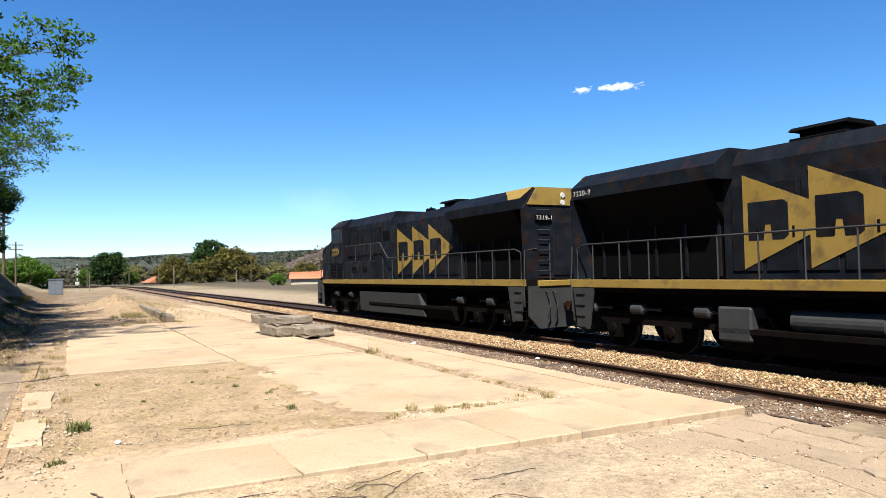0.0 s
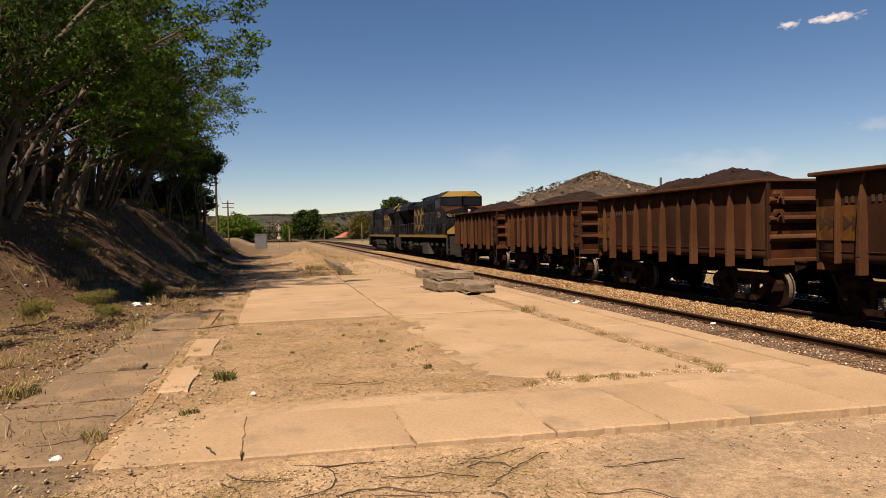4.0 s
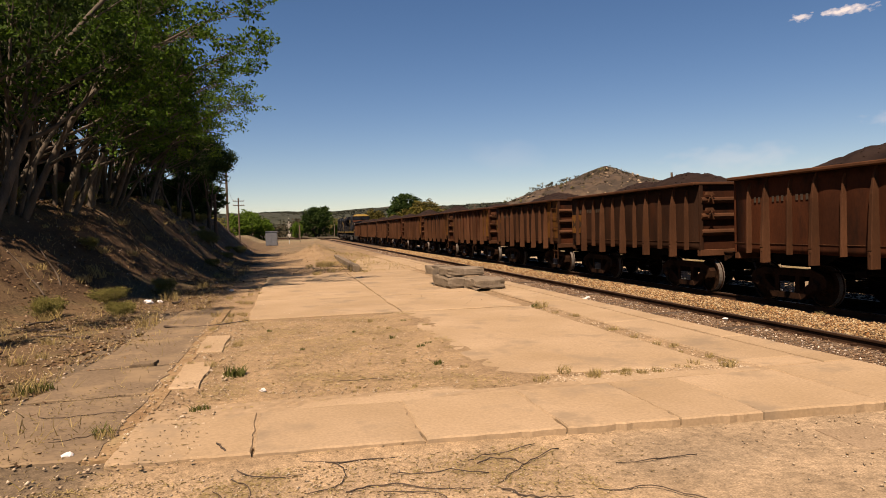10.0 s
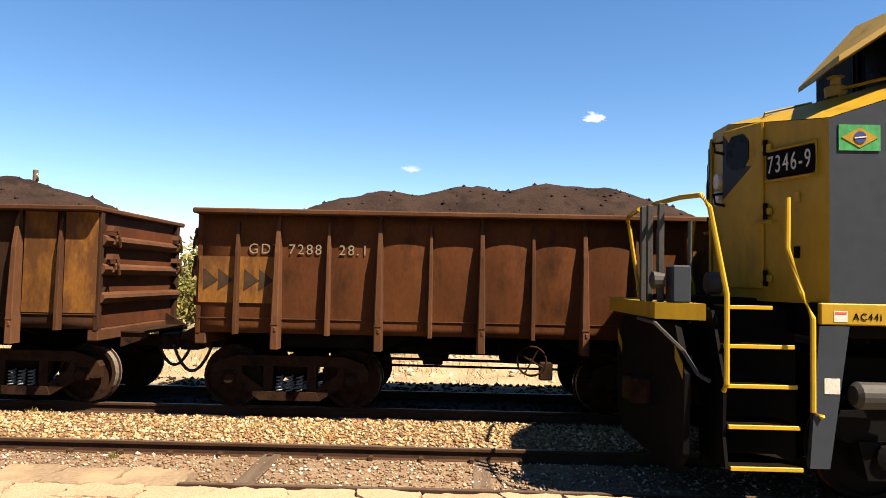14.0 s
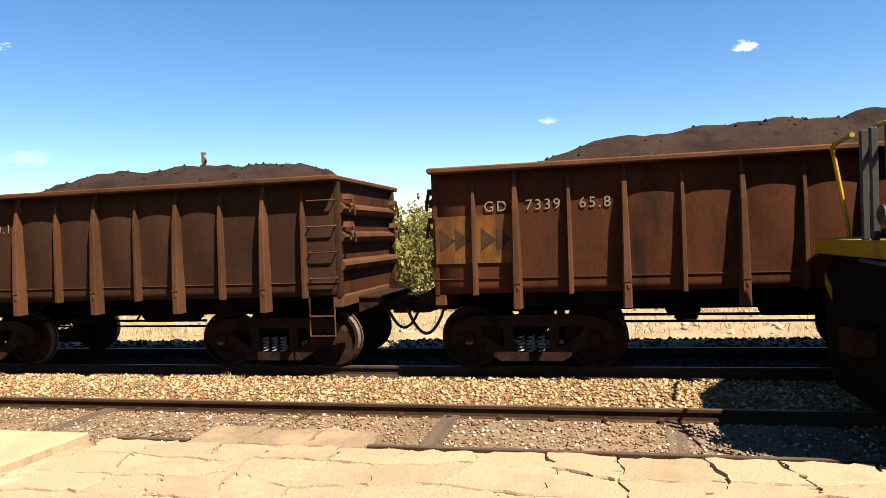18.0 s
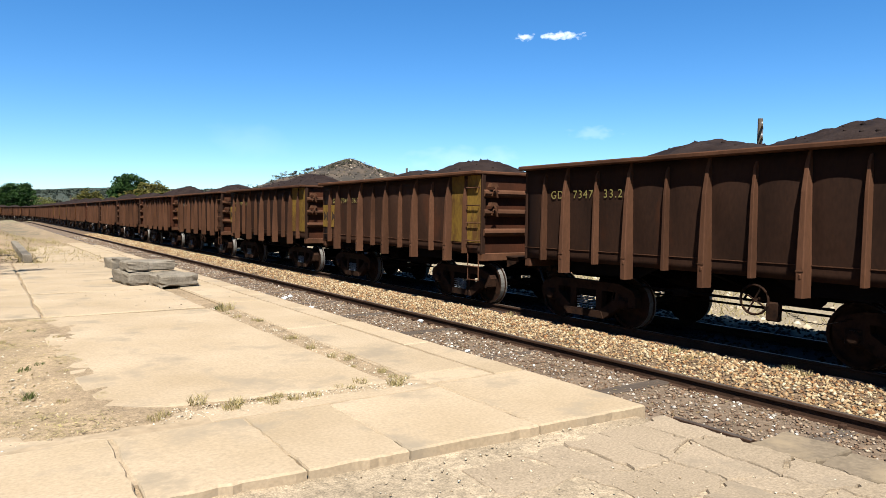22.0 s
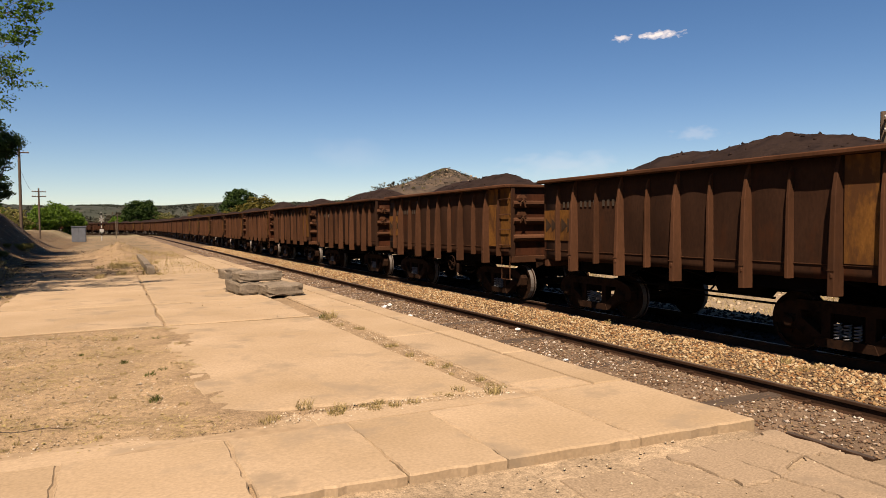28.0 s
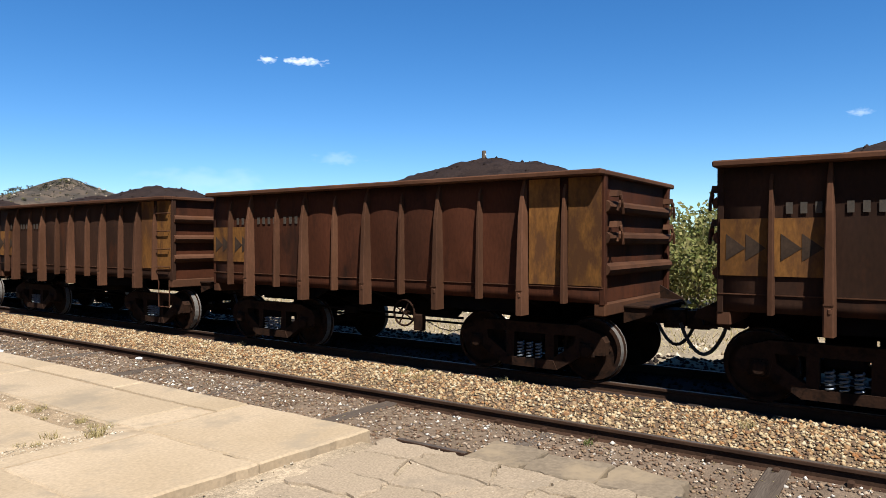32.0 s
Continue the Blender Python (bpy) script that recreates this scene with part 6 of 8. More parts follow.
for i in range(cols):
    for j in range(rows):
        if rng.random() < (0.45, 0.25, 0.12, 0.08, 0.06)[i]:
            continue
        c = [net[i, j], net[i + 1, j], net[i + 1, j + 1], net[i, j + 1]]
        mx, my = sum(p[0] for p in c) / 4, sum(p[1] for p in c) / 4
        g = rng.choice((0.004, 0.007, 0.016))
        c = [(x + (mx - x) * g / 0.4, y + (my - y) * g / 0.4) for x, y in c]
        slab(apron, c, -0.094 + 0.004 * i + rng.uniform(-0.008, 0.006), 0.1, APRON, "pavement_piece", sub=6, rough=0.045)

# ---- sleepers and spikes ----
sleeper_me = Mesh().box(-1.35, 1.35, -0.11, 0.11, -0.14, 0.0, 0.015).mesh("sleeper", SLEEPER)
short_me = Mesh().box(-0.75, 1.35, -0.11, 0.11, -0.14, 0.0, 0.015).mesh("sleeper", SLEEPER)
spike_me = Mesh().box(-0.045, 0.045, -0.03, 0.03, -0.02, 0.035, 0.008).mesh("spike", RAILSIDE)
for k in range(110):
    y = -14 + 0.62 * k
    part("sleeper", sleeper_me, None, main_track, at=pose(MAIN_X, y, -0.165))
    if k < 90:
        part("sleeper", short_me, None, near_track, at=pose(NEAR_X, y + rng.uniform(-0.05, 0.05), (-0.215 if k % 4 == 1 else -0.245) + rng.uniform(-0.015, 0.012), 0, 0, rng.uniform(-3, 3)))
        part("spike", spike_me, None, near_track, at=pose(NEAR_X + GAUGE / 2 - 0.085, y + 0.05, -0.215))


# ---- loose stones ----
def stones(name, label, x, y, z, size, mat, seed, flat=0.65):
    """Many small faceted stones in one mesh, at the given places."""
    r = np.random.RandomState(seed)
    n = len(x)
    base = np.array([(1, 0, 0), (-1, 0, 0), (0, 1, 0), (0, -1, 0), (0, 0, 1), (0, 0, -1)], float)
    tris = np.array([(0, 2, 4), (2, 1, 4), (1, 3, 4), (3, 0, 4), (2, 0, 5), (1, 2, 5), (3, 1, 5), (0, 3, 5)])
    v = base[None] * (0.6 + 0.8 * r.rand(n, 6, 1)) * np.asarray(size)[:, None, None]
    v += r.uniform(-0.3, 0.3, (n, 6, 3)) * np.asarray(size)[:, None, None]
    v[:, :, 2] *= flat
    a = r.rand(n) * 6.283
    c, s = np.cos(a)[:, None], np.sin(a)[:, None]
    vx, vy = v[..., 0] * c - v[..., 1] * s, v[..., 0] * s + v[..., 1] * c
    v = np.stack([vx + x[:, None], vy + y[:, None], v[..., 2] + z[:, None]], -1).reshape(-1, 3)
    f = (tris[None] + 6 * np.arange(n)[:, None, None]).reshape(-1, 3)
    return tagged(new(name, fast_mesh(name, v, f, mat)), label, "stones", kind="stuff")


def scatter(n, x0, x1, y0, y1, seed, power=1.0):
    r = np.random.RandomState(seed)
    return r.uniform(x0, x1, n), y0 + (y1 - y0) * r.rand(n) ** power


def grain(n, lo, hi, seed):
    return lo + (hi - lo) * np.random.RandomState(seed).rand(n) ** 2


# Stones below the train are coloured dark to stand for its shade.
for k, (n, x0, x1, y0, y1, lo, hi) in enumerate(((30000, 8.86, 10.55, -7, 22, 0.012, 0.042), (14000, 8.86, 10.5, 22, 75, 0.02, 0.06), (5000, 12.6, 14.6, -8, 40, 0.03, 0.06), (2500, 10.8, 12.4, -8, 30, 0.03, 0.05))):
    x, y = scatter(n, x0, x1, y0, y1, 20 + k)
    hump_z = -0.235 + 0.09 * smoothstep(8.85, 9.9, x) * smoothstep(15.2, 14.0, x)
    stones("ballast_stones", "ballast stones, pale orange-brown beside the track and shade-dark under the train", x, y, hump_z + 0.01, grain(n, lo, hi, 30 + k), STONES if x1 < 11 else SHADESTONES, 40 + k)
for k, (n, x0, x1, y0, y1, lo, hi) in enumerate(((15000, 6.97, 8.66, -7, 22, 0.008, 0.034), (6000, 6.97, 8.66, 22, 70, 0.015, 0.045))):
    x, y = scatter(n, x0, x1, y0, y1, 50 + k)
    stones("track_gravel", "grey-brown gravel between the siding rails", x, y, np.full(n, -0.225), grain(n, lo, hi, 60 + k), GRAVEL, 70 + k)
# grit on the yard: front edge of the slabs, dry bed, joints, path border
spots = []
for n, x0, x1, y0, y1, lo, hi, z in ((6000, -3.6, 1.3, 3.0, 5.7, 0.004, 0.015, -0.097), (700, 1.3, 6.5, 3.0, 5.6, 0.004, 0.012, -0.099), (4200, -1.7, 1.9, 7.2, 15.2, 0.005, 0.02, -0.025), (700, 1.3, 2.3, 7.3, 14.5, 0.006, 0.028, -0.01), (900, 5.08, 5.46, 7.1, 15.4, 0.008, 0.026, -0.035),
                                     (800, 2.4, 5.4, 7.3, 7.75, 0.008, 0.026, -0.02), (1300, -2.4, -1.4, 5.5, 16, 0.006, 0.028, -0.01), (4200, -8, -2.2, 5, 24, 0.006, 0.03, -0.03), (900, -2, 7, 15, 40, 0.006, 0.02, 0.0), (900, 3.4, 7, -3, 5.3, 0.006, 0.02, -0.09)):
    spots.append((n, x0, x1, y0, y1, lo, hi, z))
for k, (n, x0, x1, y0, y1, lo, hi, z) in enumerate(spots):
    x, y = scatter(n, x0, x1, y0, y1, 80 + k)
    stones("grit", "pale grit and small stones on the ground", x, y, np.full(n, z), grain(n, lo, hi, 90 + k), PEBBLES, 100 + k)
x, y = scatter(3800, -11, -3.2, 9, 75, 130, 1.4)
stones("bank_stones", "brown stones and clods on the bank", x, y, ground_height(x, y), grain(3800, 0.012, 0.07, 131), GRAVEL, 132)

# ---- stacked concrete blocks ----
def rough_block(label, x, y, z, sx, sy, sz, turn, seed, chips=0.05):
    """A broken concrete block: a box in steps whose edge points are knocked about."""
    r, bm = random.Random(seed), bmesh.new()
    bmesh.ops.create_cube(bm, size=1.0)
    bmesh.ops.subdivide_edges(bm, edges=bm.edges[:], cuts=4, use_grid_fill=True)
    for v in bm.verts:
        on_edge = sum(abs(abs(c) - 0.5) < 1e-4 for c in v.co)
        k = chips * (0.25, 0.25, 1.0, 1.6)[on_edge]
        v.co = Vector((v.co.x * sx, v.co.y * sy, v.co.z * sz)) - v.co.normalized() * r.uniform(0, k)
    me = bpy.data.meshes.new("concrete_block")
    bm.to_mesh(me)
    bm.free()
    me.materials.append(CONC)
    ob = new("concrete_block", me)
    ob.matrix_basis = pose(x, y, z + sz / 2, 0, 0, turn)
    return tagged(ob, label, "concrete block", "stacked concrete blocks")


rough_block("broken grey concrete block lying on the slabs", 5.42, 20.35, -0.01, 1.05, 1.5, 0.36, 6, 1, 0.09)
rough_block("broken grey concrete block lying on the slabs", 4.62, 21.3, -0.01, 0.75, 1.6, 0.38, 6, 2, 0.07)
rough_block("worn concrete block stacked on top", 4.95, 21.2, 0.355, 1.25, 1.1, 0.30, 4, 3, 0.06)
rough_block("small concrete block leaning on the stack", 4.40, 22.6, 0.34, 0.55, 0.7, 0.32, 12, 4, 0.05)
rough_block("thin concrete slab behind the stack", 5.5, 23.0, 0.36, 1.0, 1.4, 0.10, 4, 5, 0.04)

# low retaining kerb and wall stub beyond the slabs
for k in range(6):
    rough_block("weathered concrete kerb block along the old platform edge", 2.55 + 0.01 * k, 33.2 + 2.55 * k, -0.06, 0.32, 2.5, 0.34, 0, 20 + k, 0.03)

# ---- litter and twigs ----
def crumpled(x, y, z, size, seed, label):
    r, bm = random.Random(seed), bmesh.new()
    bmesh.ops.create_icosphere(bm, subdivisions=2, radius=size)
    for v in bm.verts:
        v.co *= r.uniform(0.55, 1.1)
        v.co.z *= 0.5
    me = bpy.data.meshes.new("paper_litter")
    bm.to_mesh(me)
    bm.free()
    me.materials.append(PAPER)
    ob = new("paper_litter", me)
    ob.matrix_basis = pose(x, y, z + size * 0.3)
    return tagged(ob, label, "litter", "scraps of litter")


for k, (x, y, z, s) in enumerate(((-0.94, 8.12, -0.02, 0.05), (-2.59, 6.11, -0.03, 0.065), (-4.46, 19.9, 0.05, 0.15), (-4.2, 20.1, 0.05, 0.09), (8.55, 12.3, -0.2, 0.07), (-2.5, 23.5, 0.0, 0.09), (7.4, 15.3, -0.2, 0.08), (7.3, 13.0, -0.2, 0.06), (7.55, 9.3, -0.2, 0.05), (7.5, 17.2, -0.2, 0.10), (7.8, 17.6, -0.2, 0.08))):
    crumpled(x, y, z, s, 200 + k, "crumpled white scrap of paper on the ground")


def twig(points, r, label="dry fallen twig on the sand"):
    return tagged(new("dry_twig", Mesh().tube(points, r, 5).mesh("dry_twig", DARKBARK, True)), label, "twig", "fallen twigs")


def wander(x, y, ang, n, step, seed, z):
    r, pts = random.Random(seed), []
    for k in range(n):
        pts.append((x, y, z + r.uniform(0.0, 0.02)))
        ang += r.uniform(-0.45, 0.45)
        x, y = x + step * math.cos(ang), y + step * math.sin(ang)
    return pts


for k, (x, y, a, n) in enumerate(((-1.1, 5.25, -0.7, 9), (-0.5, 4.75, 0.1, 11), (0.1, 4.6, -0.1, 12), (1.0, 4.55, 0.1, 9), (0.2, 5.0, -0.2, 7), (-1.2, 4.3, 1.4, 6), (1.7, 4.2, -0.5, 7), (-0.2, 8.4, 0.1, 8), (2.1, 4.7, -0.8, 6), (-2.9, 6.6, 0.3, 7), (-3.3, 7.6, 0.0, 8), (0.9, 5.1, 0.8, 6))):
    twig(wander(x, y, a, n + 4, 0.085, 300 + k, -0.098 if y < 5.6 else -0.012), 0.0045)


# long dry roots lying on the sand
for line in (((-1.29, 6.0), (-1.16, 5.72), (-1.06, 5.46), (-0.92, 5.26), (-0.70, 5.18), (-0.47, 5.16)), ((-0.2, 4.68), (-0.02, 4.76), (0.21, 4.75), (0.42, 4.62), (0.62, 4.52), (0.82, 4.46)), ((1.0, 4.42), (1.12, 4.24), (1.3, 4.12), (1.5, 4.1)), ((0.95, 5.0), (1.12, 5.12), (1.3, 5.02), (1.36, 4.82)), ((-0.5, 5.5), (-0.2, 5.4), (0.1, 5.42), (0.35, 5.34))):
    bits, rr = [], random.Random(len(line) * 7 + int(line[0][1] * 100))
    for (ax, ay), (bx, by) in zip(line, line[1:]):
        for q in range(4):
            x, y = ax + (bx - ax) * q / 4 + rr.uniform(-0.014, 0.014), ay + (by - ay) * q / 4 + rr.uniform(-0.014, 0.014)
            bits.append((x, y, (0.004 if y > 5.75 else -0.092) + rr.uniform(0.0, 0.012)))
    twig(bits, [0.008 * (1 - 0.6 * k / len(bits)) for k in range(len(bits))], "long dry root lying on the sand")

# ---- weeds and dry grass ----
def blades(n, spread, height, width, seed, lean=0.5):
    """A clump of thin upright blades, each two faces."""
    r, mb = random.Random(seed), Mesh()
    for k in range(n):
        a, d = r.uniform(0, 6.283), spread * math.sqrt(r.random())
        x, y, h, w = d * math.cos(a), d * math.sin(a), height * r.uniform(0.5, 1.1), width * r.uniform(0.6, 1.2)
        b = r.uniform(0, 6.283)
        ux, uy = w * math.cos(b), w * math.sin(b)
        lx, ly = lean * h * r.uniform(-1, 1), lean * h * r.uniform(-1, 1)
        mb.add([(x - ux, y - uy, -0.01), (x + ux, y + uy, -0.01), (x + lx * 0.4 + ux * 0.7, y + ly * 0.4 + uy * 0.7, h * 0.6), (x + lx * 0.4 - ux * 0.7, y + ly * 0.4 - uy * 0.7, h * 0.6), (x + lx, y + ly, h)],
               [(0, 1, 2, 3), (3, 2, 4)])
    return mb


def tufts(name, label, mat, places, n, spread, height, width, seed, group, lean=0.5):
    me, one = Mesh(), blades(n, spread, height, width, seed, lean)
    for k, (x, y, z, s) in enumerate(places):
        m = pose(x, y, z, 0, 0, 67 * k) @ Matrix.Scale(s, 4)
        me.add([m @ Vector(v) for v in one.v], one.f)
    tagged(new(name, me.mesh(name, mat)), label, "weeds" if "weed" in name else "grass", kind="stuff")


tufts("green_weed", "small green weeds growing from cracks and dry soil", WEEDS, [(-1.37, 9.22, -0.02, 1.5), (-1.32, 9.34, -0.02, 1.1), (1.49, 9.0, -0.02, 0.8), (1.68, 10.7, -0.02, 0.7), (1.5, 10.4, -0.02, 0.8), (1.2, 11.6, -0.02, 0.6), (-2.45, 6.75, -0.02, 1.0), (-1.65, 7.41, -0.02, 0.7), (-1.55, 7.45, -0.02, 0.6), (-3.87, 9.0, 0.0, 1.3), (-3.7, 9.1, 0.0, 1.0), (1.75, 13.6, -0.02, 0.7), (5.2, 15.0, -0.02, 0.8), (6.4, -3.2, -0.12, 1.2), (8.45, 3.4, -0.22, 0.6), (0.6, 12.6, -0.02, 0.4), (-0.4, 11.0, -0.02, 0.4), (-1.0, 13.4, -0.02, 0.5)], 40, 0.10, 0.10, 0.009, 401, "weeds in the cracks", 1.0)
r2 = random.Random(77)
tufts("dry_grass_tuft", "straw-coloured dry grass tufts in joints and on the bank", DRYBLADES, [(5.2 + r2.uniform(-0.2, 0.2), 14.9, -0.03, 1.0), (2.95, 7.85, -0.02, 0.6), (3.3, 7.6, -0.02, 0.5)] + [(r2.uniform(2.2, 5.3), 7.55 + r2.uniform(-0.15, 0.15), -0.03, r2.uniform(0.3, 0.6)) for _ in range(16)] + [(5.27 + r2.uniform(-0.12, 0.12), r2.uniform(7.4, 14.8), -0.04, r2.uniform(0.25, 0.5)) for _ in range(20)]
      + [(r2.uniform(0.6, 2.1), r2.uniform(7.4, 14.6), -0.03, r2.uniform(0.2, 0.4)) for _ in range(18)] + [(r2.uniform(-1.6, 1.0), r2.uniform(7.3, 15), -0.03, r2.uniform(0.15, 0.3)) for _ in range(8)] + [(r2.uniform(-2.4, -1.5), r2.uniform(6, 25), -0.02, r2.uniform(0.3, 0.7)) for _ in range(24)]
      + [(x, y, float(ground_height(np.array([x]), np.array([y]))[0]), r2.uniform(0.6, 1.6)) for x, y in [(r2.uniform(-9, -3.6), r2.uniform(7, 45)) for _ in range(80)]] + [(r2.uniform(0.5, 3.2), r2.uniform(30, 50), -0.05, r2.uniform(0.8, 1.6)) for _ in range(26)]
      + [(r2.uniform(9.8, 10.5), r2.uniform(-4, 20), -0.15, r2.uniform(0.3, 0.6)) for _ in range(18)], 60, 0.16, 0.2, 0.007, 402, "dry grass tufts", 0.8)


def straw(n, x0, x1, y0, y1, h, w, seed, label, patch=0.6):
    """Loose dry blades strewn over a stretch of ground, thicker in patches."""
    r = np.random.RandomState(seed)
    x, y = r.uniform(x0, x1, n * 2), r.uniform(y0, y1, n * 2)
    keep = fbm(x, y, patch, seed * 0.7) + r.uniform(-0.6, 0.6, n * 2) > 0.1
    x, y = x[keep][:n], y[keep][:n]
    n = len(x)
    z = ground_height(x, y)
    a, hh = r.rand(n) * 6.283, h * (0.3 + 0.9 * r.rand(n))
    ux, uy = w * np.cos(a), w * np.sin(a)
    lx, ly = r.normal(0, 0.6, n) * hh, r.normal(0, 0.6, n) * hh
    v = np.stack([np.stack([x - ux, y - uy, z], 1), np.stack([x + ux, y + uy, z], 1), np.stack([x + lx, y + ly, z + hh], 1)], 1).reshape(-1, 3)
    tagged(new("dry_grass", fast_mesh("dry_grass", v, np.arange(3 * n).reshape(n, 3), DRYBLADES)), label, "grass", kind="stuff")


straw(9000, 15.2, 24, -14, 40, 0.30, 0.010, 5, "dry straw-coloured grass on the verge behind the train")
straw(2600, 14.4, 17, -8, 30, 0.12, 0.008, 6, "thin dry grass along the ballast edge")
straw(8000, -9.5, -2.6, 5, 42, 0.15, 0.008, 7, "dry grass and straw on the foot of the bank", 1.1)
straw(2200, 1.0, 5.4, 30, 60, 0.25, 0.010, 8, "dry weeds beyond the slabs")
x, y = scatter(2200, 14.2, 23, -10, 45, 140)
stones("verge_stones", "pale stones and rubble on the verge behind the train", x, y, ground_height(x, y), grain(2200, 0.02, 0.13, 141), PEBBLES, 142)
# fine dry litter on the sand: short straws, bark crumbs
def crumbs(n, boxes, length, seed, mat, label):
    r, vs, fs = random.Random(seed), [], []
    for k in range(n):
        x0, x1, y0, y1, z = boxes[k % len(boxes)]
        x, y, a, l, w = r.uniform(x0, x1), r.uniform(y0, y1), r.uniform(0, 6.283), length * r.uniform(0.3, 1.2), r.uniform(0.002, 0.006)
        dx, dy, b = l * math.cos(a), l * math.sin(a), len(vs)
        vs += [(x - dy * w / l, y + dx * w / l, z), (x + dy * w / l, y - dx * w / l, z), (x + dx, y + dy, z + 0.003), (x + dx * 0.5, y + dy * 0.5, z + 0.007)]
        fs += [(b, b + 1, b + 2), (b, b + 2, b + 3), (b + 1, b + 3, b + 2)]
    tagged(new("dry_debris", fast_mesh("dry_debris", vs, fs, mat)), label, "debris", kind="stuff")


sand_boxes = [(-3.6, 1.2, 3.2, 5.7, -0.098), (-2.5, 1.6, 4.2, 5.6, -0.098), (-1.6, 2.0, 7.3, 15.0, -0.022), (-2.2, 6.8, 5.8, 7.1, 0.002), (1.8, 5.4, 7.4, 15, 0.003), (-7, -2.4, 6, 20, -0.02), (-3.4, -1.5, 5.0, 9.0, 0.0)]
crumbs(5200, sand_boxes[:3] + sand_boxes[5:] + [(-1.6, 2.0, 7.3, 15.0, -0.022), (7.0, 8.6, -3, 20, -0.2), (-3.6, 2.5, 4.4, 5.6, -0.098), (0.9, 2.2, 7.3, 14.5, -0.02)], 0.055, 510, DRYBLADES, "scattered pale straw on the sand")
crumbs(700, sand_boxes[:3] + sand_boxes[5:], 0.04, 511, DARKBARK, "scattered dark bark crumbs and dry leaves on the sand")


def leaf_litter(n, x0, x1, y0, y1, size, seed, label, patch=0.8, bias=0.0, mat=None):
    """Dead leaves lying about, thicker in patches."""
    r = np.random.RandomState(seed)
    x, y = r.uniform(x0, x1, n * 2), y0 + (y1 - y0) * r.rand(n * 2) ** 1.3
    keep = fbm(x, y, patch, seed * 0.3) + r.uniform(-0.7, 0.7, n * 2) > bias
    x, y = x[keep][:n], y[keep][:n]
    n = len(x)
    c = np.stack([x, y, ground_height(x, y) + 0.012], 1)
    a, s = r.rand(n) * 6.283, size * (0.5 + r.rand(n))
    u = np.stack([np.cos(a) * s, np.sin(a) * s, r.normal(0, 0.3, n) * s], 1)
    w = np.stack([-np.sin(a) * s * 0.5, np.cos(a) * s * 0.5, r.normal(0, 0.25, n) * s], 1)
    v = np.stack([c - u, c - w, c + u, c + w], 1).reshape(-1, 3)
    tagged(new("leaf_litter", fast_mesh("leaf_litter", v, np.arange(4 * n).reshape(n, 4), mat or DEADLEAVES)), label, "leaf litter", kind="stuff")


leaf_litter(26000, -11, -2.8, 6, 48, 0.04, 610, "dead brown leaves strewn over the bank")
leaf_litter(520, -3.6, 1.6, 3.4, 5.6, 0.014, 611, "pale husks and leaves before the slabs", 1.5, 0.0, DRYBLADES)
leaf_litter(800, -1.7, 2.0, 7.2, 15.2, 0.016, 612, "pale husks and leaves on the dry bed", 1.2, 0.0, DRYBLADES)
leaf_litter(1500, 6.98, 8.6, -4, 24, 0.02, 613, "dead leaves between the siding rails", 1.2)
leaf_litter(2200, -4.5, 3.0, 28, 70, 0.05, 614, "dead weeds and leaves beyond the slabs", 0.6)


def straw_mat(n, x0, x1, y0, y1, size, seed, label):
    """Flattened pale straw in loose patches."""
    r = np.random.RandomState(seed)
    x, y = r.uniform(x0, x1, n * 3), r.uniform(y0, y1, n * 3)
    keep = fbm(x, y, 0.9, seed * 0.2) + r.uniform(-0.35, 0.35, n * 3) > 0.45
    x, y = x[keep][:n], y[keep][:n]
    n = len(x)
    c = np.stack([x, y, np.maximum(ground_height(x, y), np.where((y > 7.2) & (y < 15.2), -0.03, -1.0)) + 0.010], 1)
    a, s = r.rand(n) * 6.283, size * (0.4 + r.rand(n))
    u = np.stack([np.cos(a) * s, np.sin(a) * s, 0.006 * r.rand(n)], 1)
    w = np.stack([-np.sin(a) * 0.0035, np.cos(a) * 0.0035, 0 * a], 1).reshape(n, 3)
    v = np.stack([c - u, c - w, c + u, c + w], 1).reshape(-1, 3)
    tagged(new("straw", fast_mesh("straw", v, np.arange(4 * n).reshape(n, 4), DRYBLADES)), label, "straw", kind="stuff")


straw_mat(7000, -1.7, 2.2, 7.3, 15.2, 0.045, 702, "patches of flattened pale straw on the dry bed")
straw_mat(4000, -3.4, 1.8, 3.6, 5.6, 0.035, 703, "loose pale straw before the slabs")
straw_mat(4500, -8.5, -2.4, 6, 26, 0.05, 704, "pale straw at the foot of the bank")


# ---- trees ----
def leaf_cloud(centres, per, radius, size, seed, squash=0.75):
    """Leaves as small bent quads round the given centres."""
    r = np.random.RandomState(seed)
    c = np.repeat(np.asarray(centres, float), per, 0)
    n = len(c)
    d = r.normal(size=(n, 3))
    d /= np.linalg.norm(d, axis=1)[:, None]
    p = c + d * (radius * r.rand(n, 1) ** 0.5) * (1, 1, squash)
    u = r.normal(size=(n, 3))
    u /= np.linalg.norm(u, axis=1)[:, None]
    w = np.cross(u, r.normal(size=(n, 3)))
    w /= np.linalg.norm(w, axis=1)[:, None]
    s = size * (0.6 + 0.8 * r.rand(n, 1))
    v = np.stack([p - u * s, p - w * s * 0.5, p + u * s, p + w * s * 0.5], 1).reshape(-1, 3)
    return v, np.arange(4 * n).reshape(n, 4)


